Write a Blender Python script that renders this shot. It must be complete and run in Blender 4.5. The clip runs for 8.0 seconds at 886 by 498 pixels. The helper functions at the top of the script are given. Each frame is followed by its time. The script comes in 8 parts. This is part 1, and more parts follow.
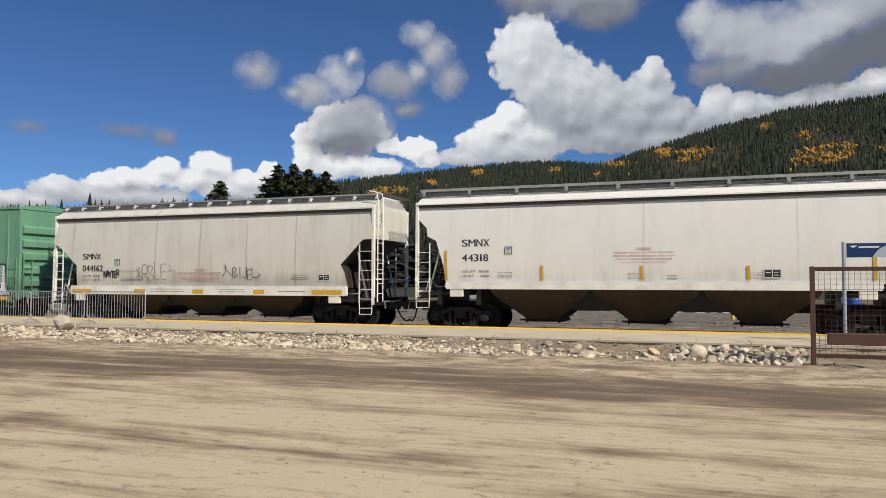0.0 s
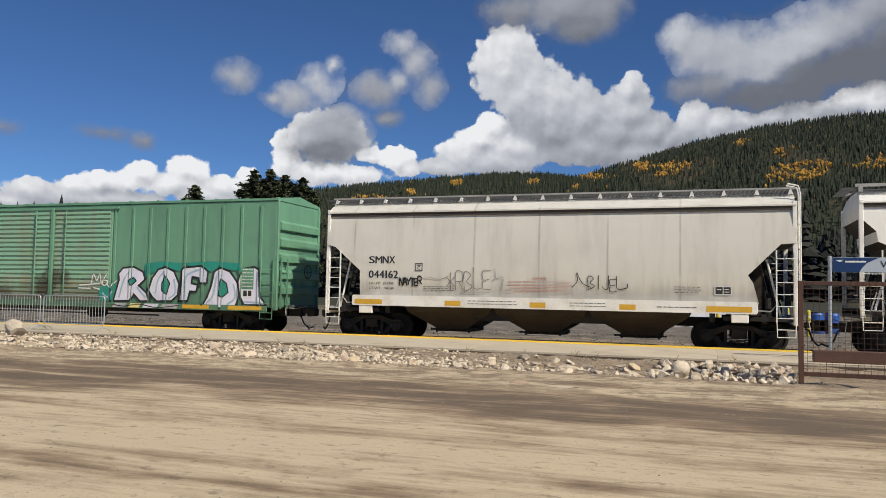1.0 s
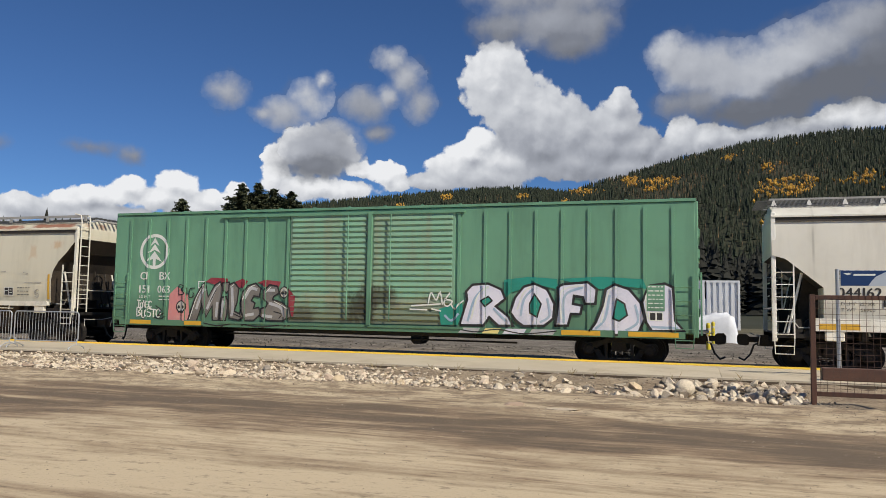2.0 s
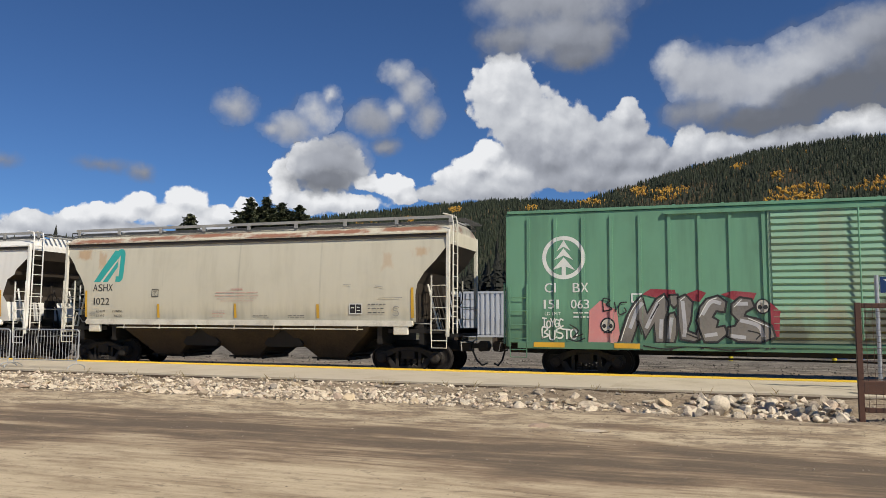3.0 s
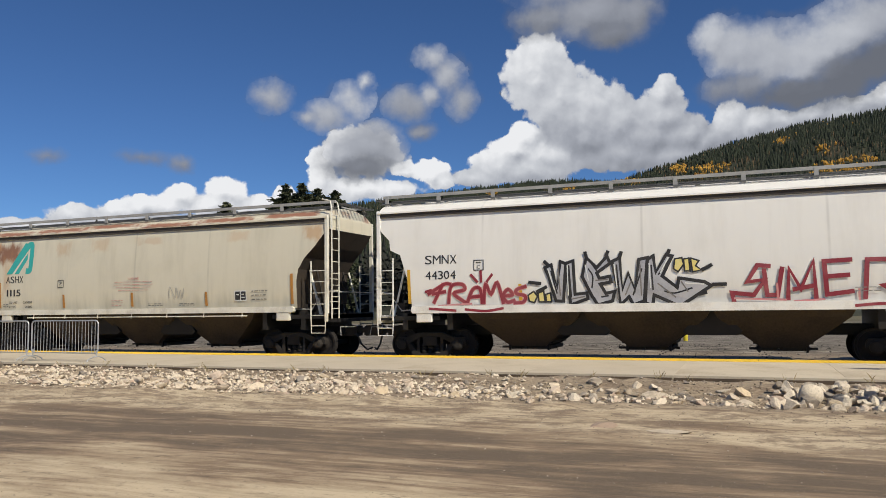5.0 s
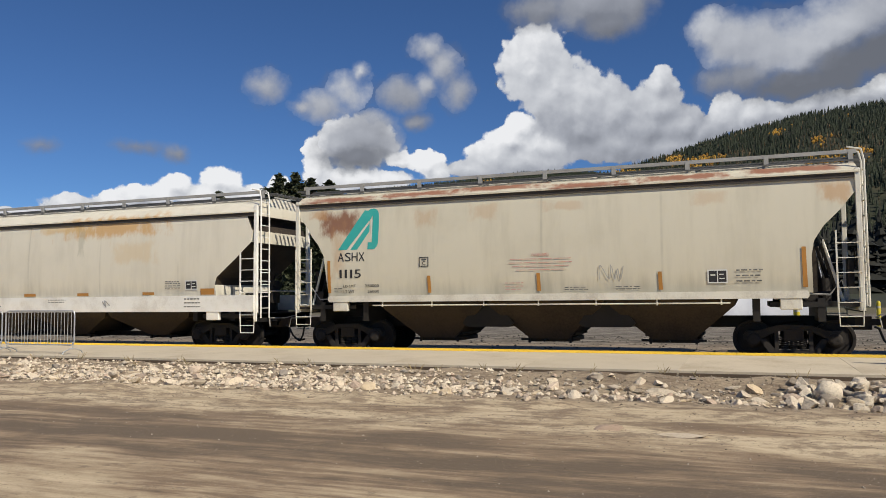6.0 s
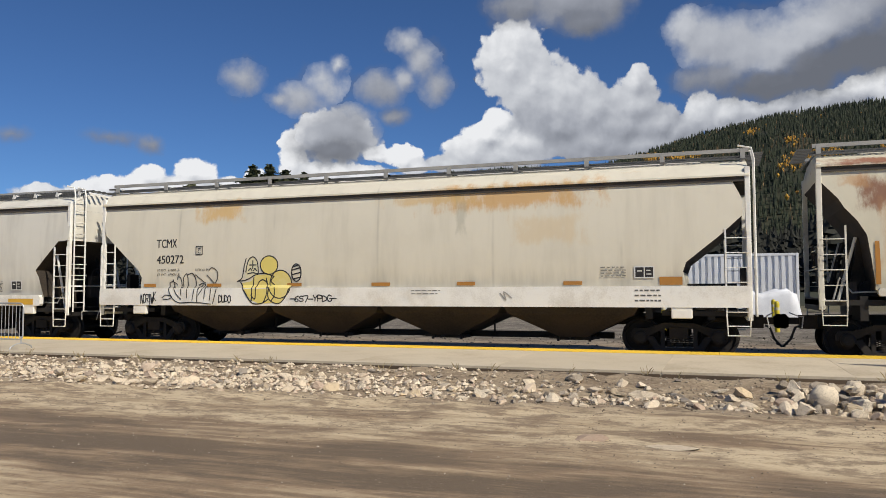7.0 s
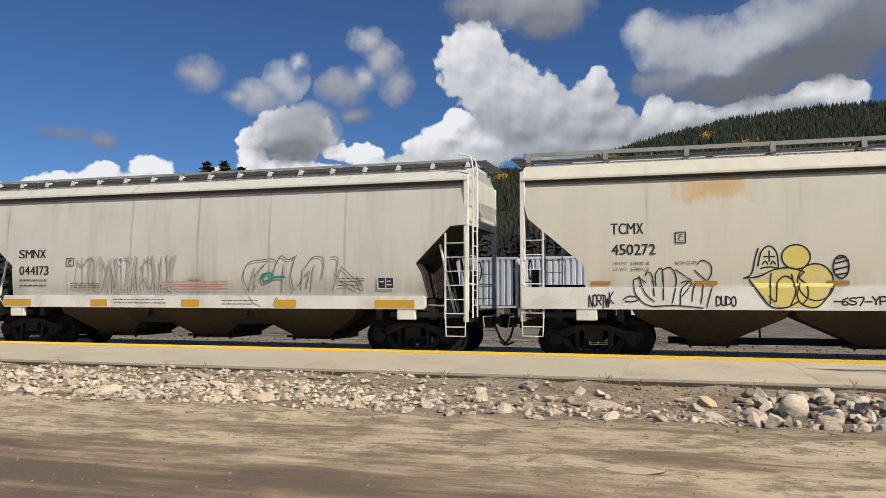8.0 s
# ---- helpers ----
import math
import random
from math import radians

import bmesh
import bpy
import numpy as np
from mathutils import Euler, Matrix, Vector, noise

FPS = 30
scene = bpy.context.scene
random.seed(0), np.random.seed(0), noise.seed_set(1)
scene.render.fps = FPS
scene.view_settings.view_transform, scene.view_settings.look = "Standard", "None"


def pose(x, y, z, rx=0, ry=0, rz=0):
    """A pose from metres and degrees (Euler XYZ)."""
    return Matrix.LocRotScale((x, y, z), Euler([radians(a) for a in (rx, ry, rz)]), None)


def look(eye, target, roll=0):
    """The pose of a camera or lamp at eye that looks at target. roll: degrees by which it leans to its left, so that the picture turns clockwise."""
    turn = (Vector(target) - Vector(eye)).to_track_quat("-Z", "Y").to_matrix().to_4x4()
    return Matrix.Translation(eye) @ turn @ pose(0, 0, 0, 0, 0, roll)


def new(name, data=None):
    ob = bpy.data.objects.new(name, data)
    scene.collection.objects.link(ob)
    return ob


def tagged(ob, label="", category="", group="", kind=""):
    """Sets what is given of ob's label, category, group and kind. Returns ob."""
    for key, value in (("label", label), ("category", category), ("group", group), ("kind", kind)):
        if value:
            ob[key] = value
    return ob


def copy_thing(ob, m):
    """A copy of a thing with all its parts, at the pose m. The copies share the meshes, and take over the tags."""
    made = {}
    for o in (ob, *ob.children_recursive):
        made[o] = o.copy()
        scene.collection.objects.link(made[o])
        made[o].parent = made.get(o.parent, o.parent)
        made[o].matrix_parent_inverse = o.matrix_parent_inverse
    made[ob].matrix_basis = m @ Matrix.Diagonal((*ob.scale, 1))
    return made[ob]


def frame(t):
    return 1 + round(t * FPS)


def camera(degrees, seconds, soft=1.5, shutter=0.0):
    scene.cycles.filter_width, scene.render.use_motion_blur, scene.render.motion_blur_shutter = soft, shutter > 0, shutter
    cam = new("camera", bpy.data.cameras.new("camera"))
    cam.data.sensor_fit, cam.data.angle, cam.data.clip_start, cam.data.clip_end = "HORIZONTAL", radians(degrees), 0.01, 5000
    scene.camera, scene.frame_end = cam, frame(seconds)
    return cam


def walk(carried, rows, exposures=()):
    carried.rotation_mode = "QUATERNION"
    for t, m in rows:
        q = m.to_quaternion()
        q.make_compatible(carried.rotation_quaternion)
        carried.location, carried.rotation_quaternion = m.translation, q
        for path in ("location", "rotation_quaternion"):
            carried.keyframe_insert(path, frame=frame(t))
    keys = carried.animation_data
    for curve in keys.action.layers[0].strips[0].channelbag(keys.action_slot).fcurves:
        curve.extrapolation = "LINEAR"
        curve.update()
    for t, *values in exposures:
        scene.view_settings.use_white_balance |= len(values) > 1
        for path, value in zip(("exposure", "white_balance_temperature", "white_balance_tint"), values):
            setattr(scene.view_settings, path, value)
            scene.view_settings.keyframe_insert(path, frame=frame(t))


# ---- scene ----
cam = camera(59.24, 8.0, soft=0.8)
PATH = [
    (0.0, pose(-0.000, 0.000, 1.500, 92.661, -0.152, 20.459)),
    (0.5, pose(-0.110, 0.420, 1.482, 92.970, -0.630, 19.668)),
    (1.0, pose(-0.195, 0.837, 1.495, 93.372, -1.052, 18.798)),
    (1.5, pose(-0.321, 1.262, 1.494, 93.899, -1.150, 18.120)),
    (3.0, pose(-0.885, 2.539, 1.521, 95.388, -0.344, 18.764)),
    (3.5, pose(-1.064, 2.943, 1.512, 95.572, 0.033, 19.593)),
    (4.0, pose(-1.253, 3.382, 1.513, 95.355, 0.509, 20.362)),
    (4.5, pose(-1.386, 3.813, 1.493, 94.806, 0.670, 21.261)),
    (5.0, pose(-1.515, 4.229, 1.503, 94.237, 0.724, 21.635)),
    (6.5, pose(-1.915, 5.544, 1.494, 93.328, 0.285, 20.731)),
    (7.0, pose(-2.024, 5.975, 1.494, 93.185, 0.114, 19.526)),
    (7.5, pose(-2.086, 6.423, 1.489, 93.111, 0.036, 17.890)),
    (8.0, pose(-2.128, 6.924, 1.515, 93.174, -0.004, 16.580)),
]
walk(cam, PATH)

# ---- light: high sun from the right and a little behind the camera, blue mountain sky ----
SUN_EL, SUN_AZ = 42.0, 62.0          # degrees; azimuth from -y towards +x
world = bpy.data.worlds.new("world")
scene.world = world
world.use_nodes = True
wn, wl = world.node_tree.nodes, world.node_tree.links
sky = wn.new("ShaderNodeTexSky")
sky.sky_type = "NISHITA"
sky.sun_disc = False
sky.sun_elevation = radians(SUN_EL)
sky.sun_rotation = radians(180 - SUN_AZ)
sky.altitude = 2700
sky.air_density, sky.dust_density, sky.ozone_density = 1.0, 0.2, 2.0
tint = wn.new("ShaderNodeMix")
tint.data_type, tint.blend_type = "RGBA", "MULTIPLY"
tint.inputs["Factor"].default_value = 1.0
tint.inputs["B"].default_value = (0.66, 0.98, 1.38, 1)
wn["Background"].inputs["Strength"].default_value = 0.058
wl.new(sky.outputs["Color"], tint.inputs["A"])
wl.new(tint.outputs["Result"], wn["Background"].inputs["Color"])
sun = new("sun", bpy.data.lights.new("sun", "SUN"))
sun.data.energy, sun.data.angle, sun.data.color = 5.0, radians(0.53), (1.0, 0.92, 0.775)
sa, se = radians(SUN_AZ), radians(SUN_EL)
SUN_DIR = Vector((math.sin(sa) * math.cos(se), -math.cos(sa) * math.cos(se), math.sin(se)))
sun.matrix_world = look(SUN_DIR * 50, (0, 0, 0))
scene.view_settings.exposure = 0.0

# ---- mesh helpers ----
def part(name, bm, material, parent=None, label="", smooth=False):
    """Links a bmesh as one mesh object, under a thing or part where one is given."""
    me = bpy.data.meshes.new(name)
    bmesh.ops.recalc_face_normals(bm, faces=bm.faces)
    bm.to_mesh(me)
    bm.free()
    me.materials.append(material)
    if smooth:
        me.polygons.foreach_set("use_smooth", [True] * len(me.polygons))
        if smooth != True:
            me.set_sharp_from_angle(angle=radians(smooth))
    ob = new(name, me)
    if parent:
        ob.parent = parent
    if label:
        ob["label"] = label
    return ob


def shared(name, me, parent=None, at=None):
    """One more object on a mesh that exists."""
    ob = new(name, me)
    if parent:
        ob.parent = parent
    if at is not None:
        ob.matrix_basis = at
    return ob


def quick(name, verts, faces, material, parent=None):
    me = bpy.data.meshes.new(name)
    me.from_pydata([tuple(v) for v in verts], [], faces)
    me.materials.append(material)
    ob = new(name, me)
    if parent:
        ob.parent = parent
    return ob


def slab(bm, x0, x1, y0, y1, z0, z1):
    v = [bm.verts.new(c) for c in ((x0, y0, z0), (x1, y0, z0), (x1, y1, z0), (x0, y1, z0),
                                   (x0, y0, z1), (x1, y0, z1), (x1, y1, z1), (x0, y1, z1))]
    for f in ((3, 2, 1, 0), (4, 5, 6, 7), (0, 1, 5, 4), (1, 2, 6, 5), (2, 3, 7, 6), (3, 0, 4, 7)):
        bm.faces.new([v[i] for i in f])
    return bm


def slabs(*boxes):
    bm = bmesh.new()
    for b in boxes:
        slab(bm, *b)
    return bm


def bevelled(bm, width, segments=1):
    bmesh.ops.bevel(bm, geom=bm.edges[:], offset=width, segments=segments, affect="EDGES", clamp_overlap=True)
    return bm


def prism(bm, points, y0, y1):
    """A polygon in x and z, pushed from y0 to y1."""
    a = [bm.verts.new((x, y0, z)) for x, z in points]
    b = [bm.verts.new((x, y1, z)) for x, z in points]
    bm.faces.new(a)
    bm.faces.new(b[::-1])
    n = len(points)
    for i in range(n):
        bm.faces.new((a[i], b[i], b[(i + 1) % n], a[(i + 1) % n]))
    return bm


def rod(bm, points, r, sides=6):
    """A round bar through the points."""
    points = [Vector(p) for p in points]
    rings = []
    for i, p in enumerate(points):
        d = (points[min(i + 1, len(points) - 1)] - points[max(i - 1, 0)]).normalized()
        u = d.orthogonal().normalized() if i == 0 else (u - d * u.dot(d)).normalized()
        w = d.cross(u)
        rings.append([bm.verts.new(p + (u * math.cos(2 * math.pi * k / sides) + w * math.sin(2 * math.pi * k / sides)) * r)
                      for k in range(sides)])
    for a, b in zip(rings, rings[1:]):
        for k in range(sides):
            bm.faces.new((a[k], a[(k + 1) % sides], b[(k + 1) % sides], b[k]))
    bm.faces.new(rings[0][::-1])
    bm.faces.new(rings[-1])
    return bm


def lathe(bm, profile, y_axis=True, sides=28, centre=(0, 0, 0)):
    """Turns (radius, along) round the y axis (or z)."""
    rings = []
    for r, a in profile:
        ring = []
        for k in range(sides):
            c, s = math.cos(2 * math.pi * k / sides) * r, math.sin(2 * math.pi * k / sides) * r
            ring.append(bm.verts.new(Vector(centre) + Vector((c, a, s) if y_axis else (c, s, a))))
        rings.append(ring)
    for a, b in zip(rings, rings[1:]):
        for k in range(sides):
            bm.faces.new((a[k], a[(k + 1) % sides], b[(k + 1) % sides], b[k]))
    bm.faces.new(rings[0][::-1])
    bm.faces.new(rings[-1])
    return bm


# ---- materials ----
def node(mat, kind, **values):
    n = mat.node_tree.nodes.new("ShaderNode" + kind)
    for k, v in values.items():
        if k in n.inputs:
            n.inputs[k].default_value = v
    return n


def link(mat, a, b):
    mat.node_tree.links.new(a, b)


def ramp(mat, fac, stops):
    r = mat.node_tree.nodes.new("ShaderNodeValToRGB")
    e = r.color_ramp.elements
    while len(e) < len(stops):
        e.new(0.5)
    for el, (p, c) in zip(e, stops):
        el.position, el.color = p, (*c, 1) if len(c) == 3 else c
    link(mat, fac, r.inputs["Fac"])
    return r.outputs["Color"]


def blend(mat, fac, a, b, mode="MIX"):
    m = mat.node_tree.nodes.new("ShaderNodeMix")
    m.data_type, m.blend_type = "RGBA", mode
    for s, v in ((m.inputs["Factor"], fac), (m.inputs["A"], a), (m.inputs["B"], b)):
        if isinstance(v, bpy.types.NodeSocket):
            link(mat, v, s)
        elif isinstance(v, (int, float)):
            s.default_value = v
        else:
            s.default_value = (*v, 1) if len(v) == 3 else v
    return m.outputs["Result"]


def calc(mat, op, a, b=0.0, c=0.0, clamp=False):
    m = mat.node_tree.nodes.new("ShaderNodeMath")
    m.operation, m.use_clamp = op, clamp
    for s, v in zip(m.inputs, (a, b, c)):
        if isinstance(v, bpy.types.NodeSocket):
            link(mat, v, s)
        else:
            s.default_value = v
    return m.outputs[0]


def step(mat, v, lo, hi):
    m = mat.node_tree.nodes.new("ShaderNodeMapRange")
    m.interpolation_type = "SMOOTHSTEP"
    for s, x in ((m.inputs["Value"], v), (m.inputs["From Min"], lo), (m.inputs["From Max"], hi)):
        if isinstance(x, bpy.types.NodeSocket):
            link(mat, x, s)
        else:
            s.default_value = x
    return m.outputs["Result"]


def noisy(mat, coords, scale, detail=4, rough=0.55, stretch=(1, 1, 1)):
    mp = mat.node_tree.nodes.new("ShaderNodeMapping")
    mp.inputs["Scale"].default_value = stretch
    link(mat, coords, mp.inputs["Vector"])
    n = node(mat, "TexNoise", Scale=scale, Detail=detail, Roughness=rough)
    link(mat, mp.outputs["Vector"], n.inputs["Vector"])
    return n.outputs["Fac"]


def bump(mat, height, strength, distance):
    b = node(mat, "Bump", Strength=strength, Distance=distance)
    link(mat, height, b.inputs["Height"])
    link(mat, b.outputs["Normal"], mat.node_tree.nodes["Principled BSDF"].inputs["Normal"])


def blank(name, rough=0.7, metal=0.0):
    m = bpy.data.materials.new(name)
    m.use_nodes = True
    p = m.node_tree.nodes["Principled BSDF"]
    p.inputs["Roughness"].default_value, p.inputs["Metallic"].default_value = rough, metal
    tc = m.node_tree.nodes.new("ShaderNodeTexCoord")
    return m, p, tc.outputs["Object"]


def worn(name, colour, dark, scale=6.0, rough=0.7, metal=0.0, amount=0.6, relief=0.3, depth=0.004, each=0.0):
    """Paint or metal with blotches at two sizes and a fine grain."""
    m, p, co = blank(name, rough, metal)
    big = noisy(m, co, scale * 0.25, 5, 0.6)
    fine = noisy(m, co, scale * 6, 3, 0.6)
    f = calc(m, "MULTIPLY", step(m, calc(m, "ADD", calc(m, "MULTIPLY", big, 0.75), calc(m, "MULTIPLY", fine, 0.25)), 0.42, 0.68), amount)
    col = blend(m, f, colour, dark)
    if each:
        oi = m.node_tree.nodes.new("ShaderNodeObjectInfo")
        lo = tuple(c * (1 - each) for c in colour)
        col = blend(m, calc(m, "MULTIPLY", oi.outputs["Random"], 0.7), col, lo)
    link(m, col, p.inputs["Base Color"])
    link(m, calc(m, "ADD", calc(m, "MULTIPLY", fine, 0.2), rough - 0.1), p.inputs["Roughness"])
    bump(m, fine, relief, depth)
    return m


def hopper_paint(name, base, dirt, seams=0.0, half=7.5, stains=(), grime=0.5):
    """Old freight-car paint: long vertical streaks, grime, weld seams and rust stains (x, z, rx, rz, colour, strength)."""
    m, p, co = blank(name, 0.55)
    sep = m.node_tree.nodes.new("ShaderNodeSeparateXYZ")
    link(m, co, sep.inputs["Vector"])
    x, z = sep.outputs["X"], sep.outputs["Z"]
    streak = noisy(m, co, 2.2, 5, 0.6, (1.0, 1.0, 0.12))
    patch = noisy(m, co, 0.7, 4, 0.6)
    fine = noisy(m, co, 30, 3, 0.6)
    f = calc(m, "MULTIPLY", step(m, streak, 0.42, 0.75), grime)
    col = blend(m, f, base, dirt)
    col = blend(m, calc(m, "MULTIPLY", step(m, patch, 0.45, 0.75), grime * 0.6), col, dirt)
    low = calc(m, "MULTIPLY", step(m, calc(m, "ADD", z, calc(m, "MULTIPLY", streak, -1.4)), 1.5, 0.7), grime)
    col = blend(m, low, col, tuple(c * 0.62 for c in dirt))
    if seams:
        mod = calc(m, "PINGPONG", calc(m, "ADD", x, 40 * seams + seams / 2), seams / 2)
        line = calc(m, "SUBTRACT", 1.0, step(m, calc(m, "SUBTRACT", seams / 2, mod), 0.005, 0.05))
        fade = calc(m, "MULTIPLY", line, step(m, noisy(m, co, 0.9, 3, 0.6, (1, 1, 0.6)), 0.38, 0.62))
        col = blend(m, calc(m, "MULTIPLY", fade, 0.5 if seams < 2.5 else 0.26), col, tuple(c * 0.45 for c in dirt))
    for sx, sz, rx, rz, colour, strength in stains:
        dx = calc(m, "ABSOLUTE", calc(m, "MULTIPLY", calc(m, "SUBTRACT", x, sx), 1 / rx))
        dz = calc(m, "ABSOLUTE", calc(m, "MULTIPLY", calc(m, "SUBTRACT", z, sz), 1 / rz))
        d = calc(m, "ADD", calc(m, "MAXIMUM", dx, dz), calc(m, "MULTIPLY", calc(m, "SUBTRACT", noisy(m, co, 2.6, 5, 0.7, (1, 1, 0.45)), 0.5), 2.2))
        col = blend(m, calc(m, "MULTIPLY", step(m, d, 1.05, 0.35), strength), col, colour)
    link(m, col, p.inputs["Base Color"])
    link(m, calc(m, "ADD", 0.45, calc(m, "MULTIPLY", patch, 0.25)), p.inputs["Roughness"])
    bump(m, calc(m, "ADD", noisy(m, co, 0.8, 2, 0.5), calc(m, "MULTIPLY", fine, 0.03)), 0.25, 0.03)
    return m

# ---- ground, platform, track ----
def ground_height(x, y):
    """The dirt lot is flat, dips at the foot of the bank and rises to the platform's edge; the yard behind lies level."""
    if y < 15.5:
        h = 0.02
    elif y < 17.6:
        t = (y - 15.5) / 2.1
        h = 0.02 - 0.12 * t * t * (3 - 2 * t)
    elif y < 19.7:
        t = (y - 17.6) / 2.1
        h = -0.10 + 0.17 * t * t * (3 - 2 * t)
    elif y < 24.8:
        h = -0.12
    elif y < 29.5:
        h = -0.24
    else:
        h = -0.24 + 0.26 * min(1, (y - 29.5) / 3)
    if y < 19.7:
        n = noise.noise((x * 0.23, y * 0.5, 0.0)) * 0.035 + noise.noise((x * 0.8, y * 1.9, 3.0)) * 0.014
        if 12.0 < y <= 16.5:
            n += noise.noise((x * 1.1, y * 2.4, 5.0)) * 0.03 * min(1, (y - 12.0) / 1.5)
        if 15.2 < y:
            n += noise.noise((x * 1.7, y * 1.9, 7.0)) * 0.07 + noise.noise((x * 4.3, y * 4.6, 1.0)) * 0.035
        h += n
    return h


def make_dirt():
    m, p, co = blank("dirt", 0.95)
    sep = m.node_tree.nodes.new("ShaderNodeSeparateXYZ")
    link(m, co, sep.inputs["Vector"])
    y = sep.outputs["Y"]
    wav = noisy(m, co, 0.11, 4, 0.6, (0.5, 1, 1))
    streak = noisy(m, co, 1.1, 6, 0.65, (0.10, 1, 1))
    thin = noisy(m, co, 4.5, 6, 0.68, (0.07, 1, 1))
    mid = noisy(m, co, 1.3, 6, 0.65, (0.45, 1, 1))
    grit = noisy(m, co, 26, 4, 0.7)
    yy = calc(m, "ADD", y, calc(m, "MULTIPLY", calc(m, "SUBTRACT", wav, 0.5), 3.2))
    band = calc(m, "MULTIPLY", step(m, yy, 9.2, 10.6), step(m, yy, 13.9, 12.6))
    f = calc(m, "ADD", calc(m, "MULTIPLY", band, 0.72), calc(m, "MULTIPLY", calc(m, "SUBTRACT", streak, 0.465), 1.9))
    f = calc(m, "ADD", f, calc(m, "MULTIPLY", calc(m, "SUBTRACT", thin, 0.5), 1.5))
    f = calc(m, "ADD", f, calc(m, "MULTIPLY", calc(m, "SUBTRACT", noisy(m, co, 0.42, 4, 0.55, (0.3, 1, 1)), 0.5), 1.5))
    f = calc(m, "ADD", f, calc(m, "MULTIPLY", calc(m, "SUBTRACT", noisy(m, co, 11, 4, 0.6, (0.10, 1, 1)), 0.5), 0.8))
    f = calc(m, "ADD", f, calc(m, "MULTIPLY", calc(m, "SUBTRACT", mid, 0.455), 2.1), 0, True)
    col = ramp(m, f, ((0.0, (0.555, 0.448, 0.300)), (0.33, (0.425, 0.330, 0.214)), (0.66, (0.255, 0.180, 0.112)), (1.0, (0.135, 0.098, 0.064))))
    col = blend(m, calc(m, "MULTIPLY", step(m, grit, 0.54, 0.72), 0.35), col, (0.13, 0.10, 0.07))
    clod = noisy(m, co, 7, 5, 0.75, (0.6, 1, 1))
    col = blend(m, calc(m, "MULTIPLY", step(m, clod, 0.55, 0.68), 0.6), col, (0.135, 0.098, 0.065))
    col = blend(m, calc(m, "MULTIPLY", step(m, noisy(m, co, 55, 3, 0.7), 0.58, 0.72), 0.3), col, (0.62, 0.53, 0.40))
    speck = m.node_tree.nodes.new("ShaderNodeTexVoronoi")
    speck.inputs["Scale"].default_value = 9
    link(m, co, speck.inputs["Vector"])
    col = blend(m, calc(m, "MULTIPLY", step(m, speck.outputs["Distance"], 0.07, 0.03), 0.35), col, (0.52, 0.47, 0.4))
    apron = calc(m, "MULTIPLY", step(m, yy, 11.8, 13.6), step(m, noisy(m, co, 2.4, 7, 0.8, (0.55, 1, 1)), 0.46, 0.58))
    col = blend(m, calc(m, "MULTIPLY", apron, 0.78), col, (0.185, 0.130, 0.085))
    bank = calc(m, "MULTIPLY", step(m, yy, 15.6, 17.0), step(m, y, 22.0, 20.5))
    col = blend(m, calc(m, "MULTIPLY", bank, 0.62), col, ramp(m, noisy(m, co, 11, 6, 0.78), ((0.3, (0.075, 0.055, 0.037)), (0.52, (0.21, 0.16, 0.11)), (0.72, (0.44, 0.36, 0.26)))))
    yard = ramp(m, noisy(m, co, 2.6, 7, 0.82, (0.35, 1, 1)), ((0.36, (0.032, 0.027, 0.021)), (0.5, (0.13, 0.112, 0.090)), (0.66, (0.38, 0.335, 0.275))))
    # Strip by the track coloured lighter and warmer to offset the train's blue shadow.
    yard = blend(m, calc(m, "MULTIPLY", step(m, y, 32.0, 30.2), 0.8), yard, ramp(m, grit, ((0.35, (0.13, 0.10, 0.07)), (0.7, (0.40, 0.31, 0.22)))))
    col = blend(m, step(m, y, 23.5, 25.0), col, yard)
    meadow = ramp(m, noisy(m, co, 0.06, 5, 0.7), ((0.3, (0.05, 0.05, 0.03)), (0.7, (0.17, 0.14, 0.07))))
    col = blend(m, step(m, y, 62, 74), col, meadow)
    link(m, col, p.inputs["Base Color"])
    hgt = calc(m, "ADD", calc(m, "MULTIPLY", grit, 0.35), calc(m, "ADD", calc(m, "MULTIPLY", mid, 0.4), calc(m, "MULTIPLY", thin, 0.4)))
    bump(m, calc(m, "ADD", hgt, calc(m, "MULTIPLY", clod, 0.45)), 0.6, 0.06)
    return m


DIRT = make_dirt()


def build_ground():
    xs = [-2500, -1200, -600, -300, -150, -90] + [-60 + 0.6 * i for i in range(50)] + [-30 + 0.3 * i for i in range(134)] + [10.2 + 0.8 * i for i in range(25)] + [34, 60, 120, 300, 700, 1500, 2500]
    ys = [-1500, -600, -200, -80, -30, -12, -6] + [-3 + 0.5 * i for i in range(16)] + [5 + 0.25 * i for i in range(40)] + [15 + 0.14 * i for i in range(34)] + [19.9, 21, 24.7, 24.9, 26, 28, 29.5, 31, 33, 36, 40, 46, 54, 64, 80, 110, 200, 500, 1100, 2500]
    verts = [(x, y, ground_height(x, y)) for y in ys for x in xs]
    n = len(xs)
    faces = [(j * n + i, j * n + i + 1, (j + 1) * n + i + 1, (j + 1) * n + i) for j in range(len(ys) - 1) for i in range(n - 1)]
    g = quick("ground", verts, faces, DIRT)
    g.data.polygons.foreach_set("use_smooth", [True] * len(faces))
    tagged(g, "tan packed dirt lot with tyre streaks and a grey gravel yard", "ground", kind="structure")


build_ground()

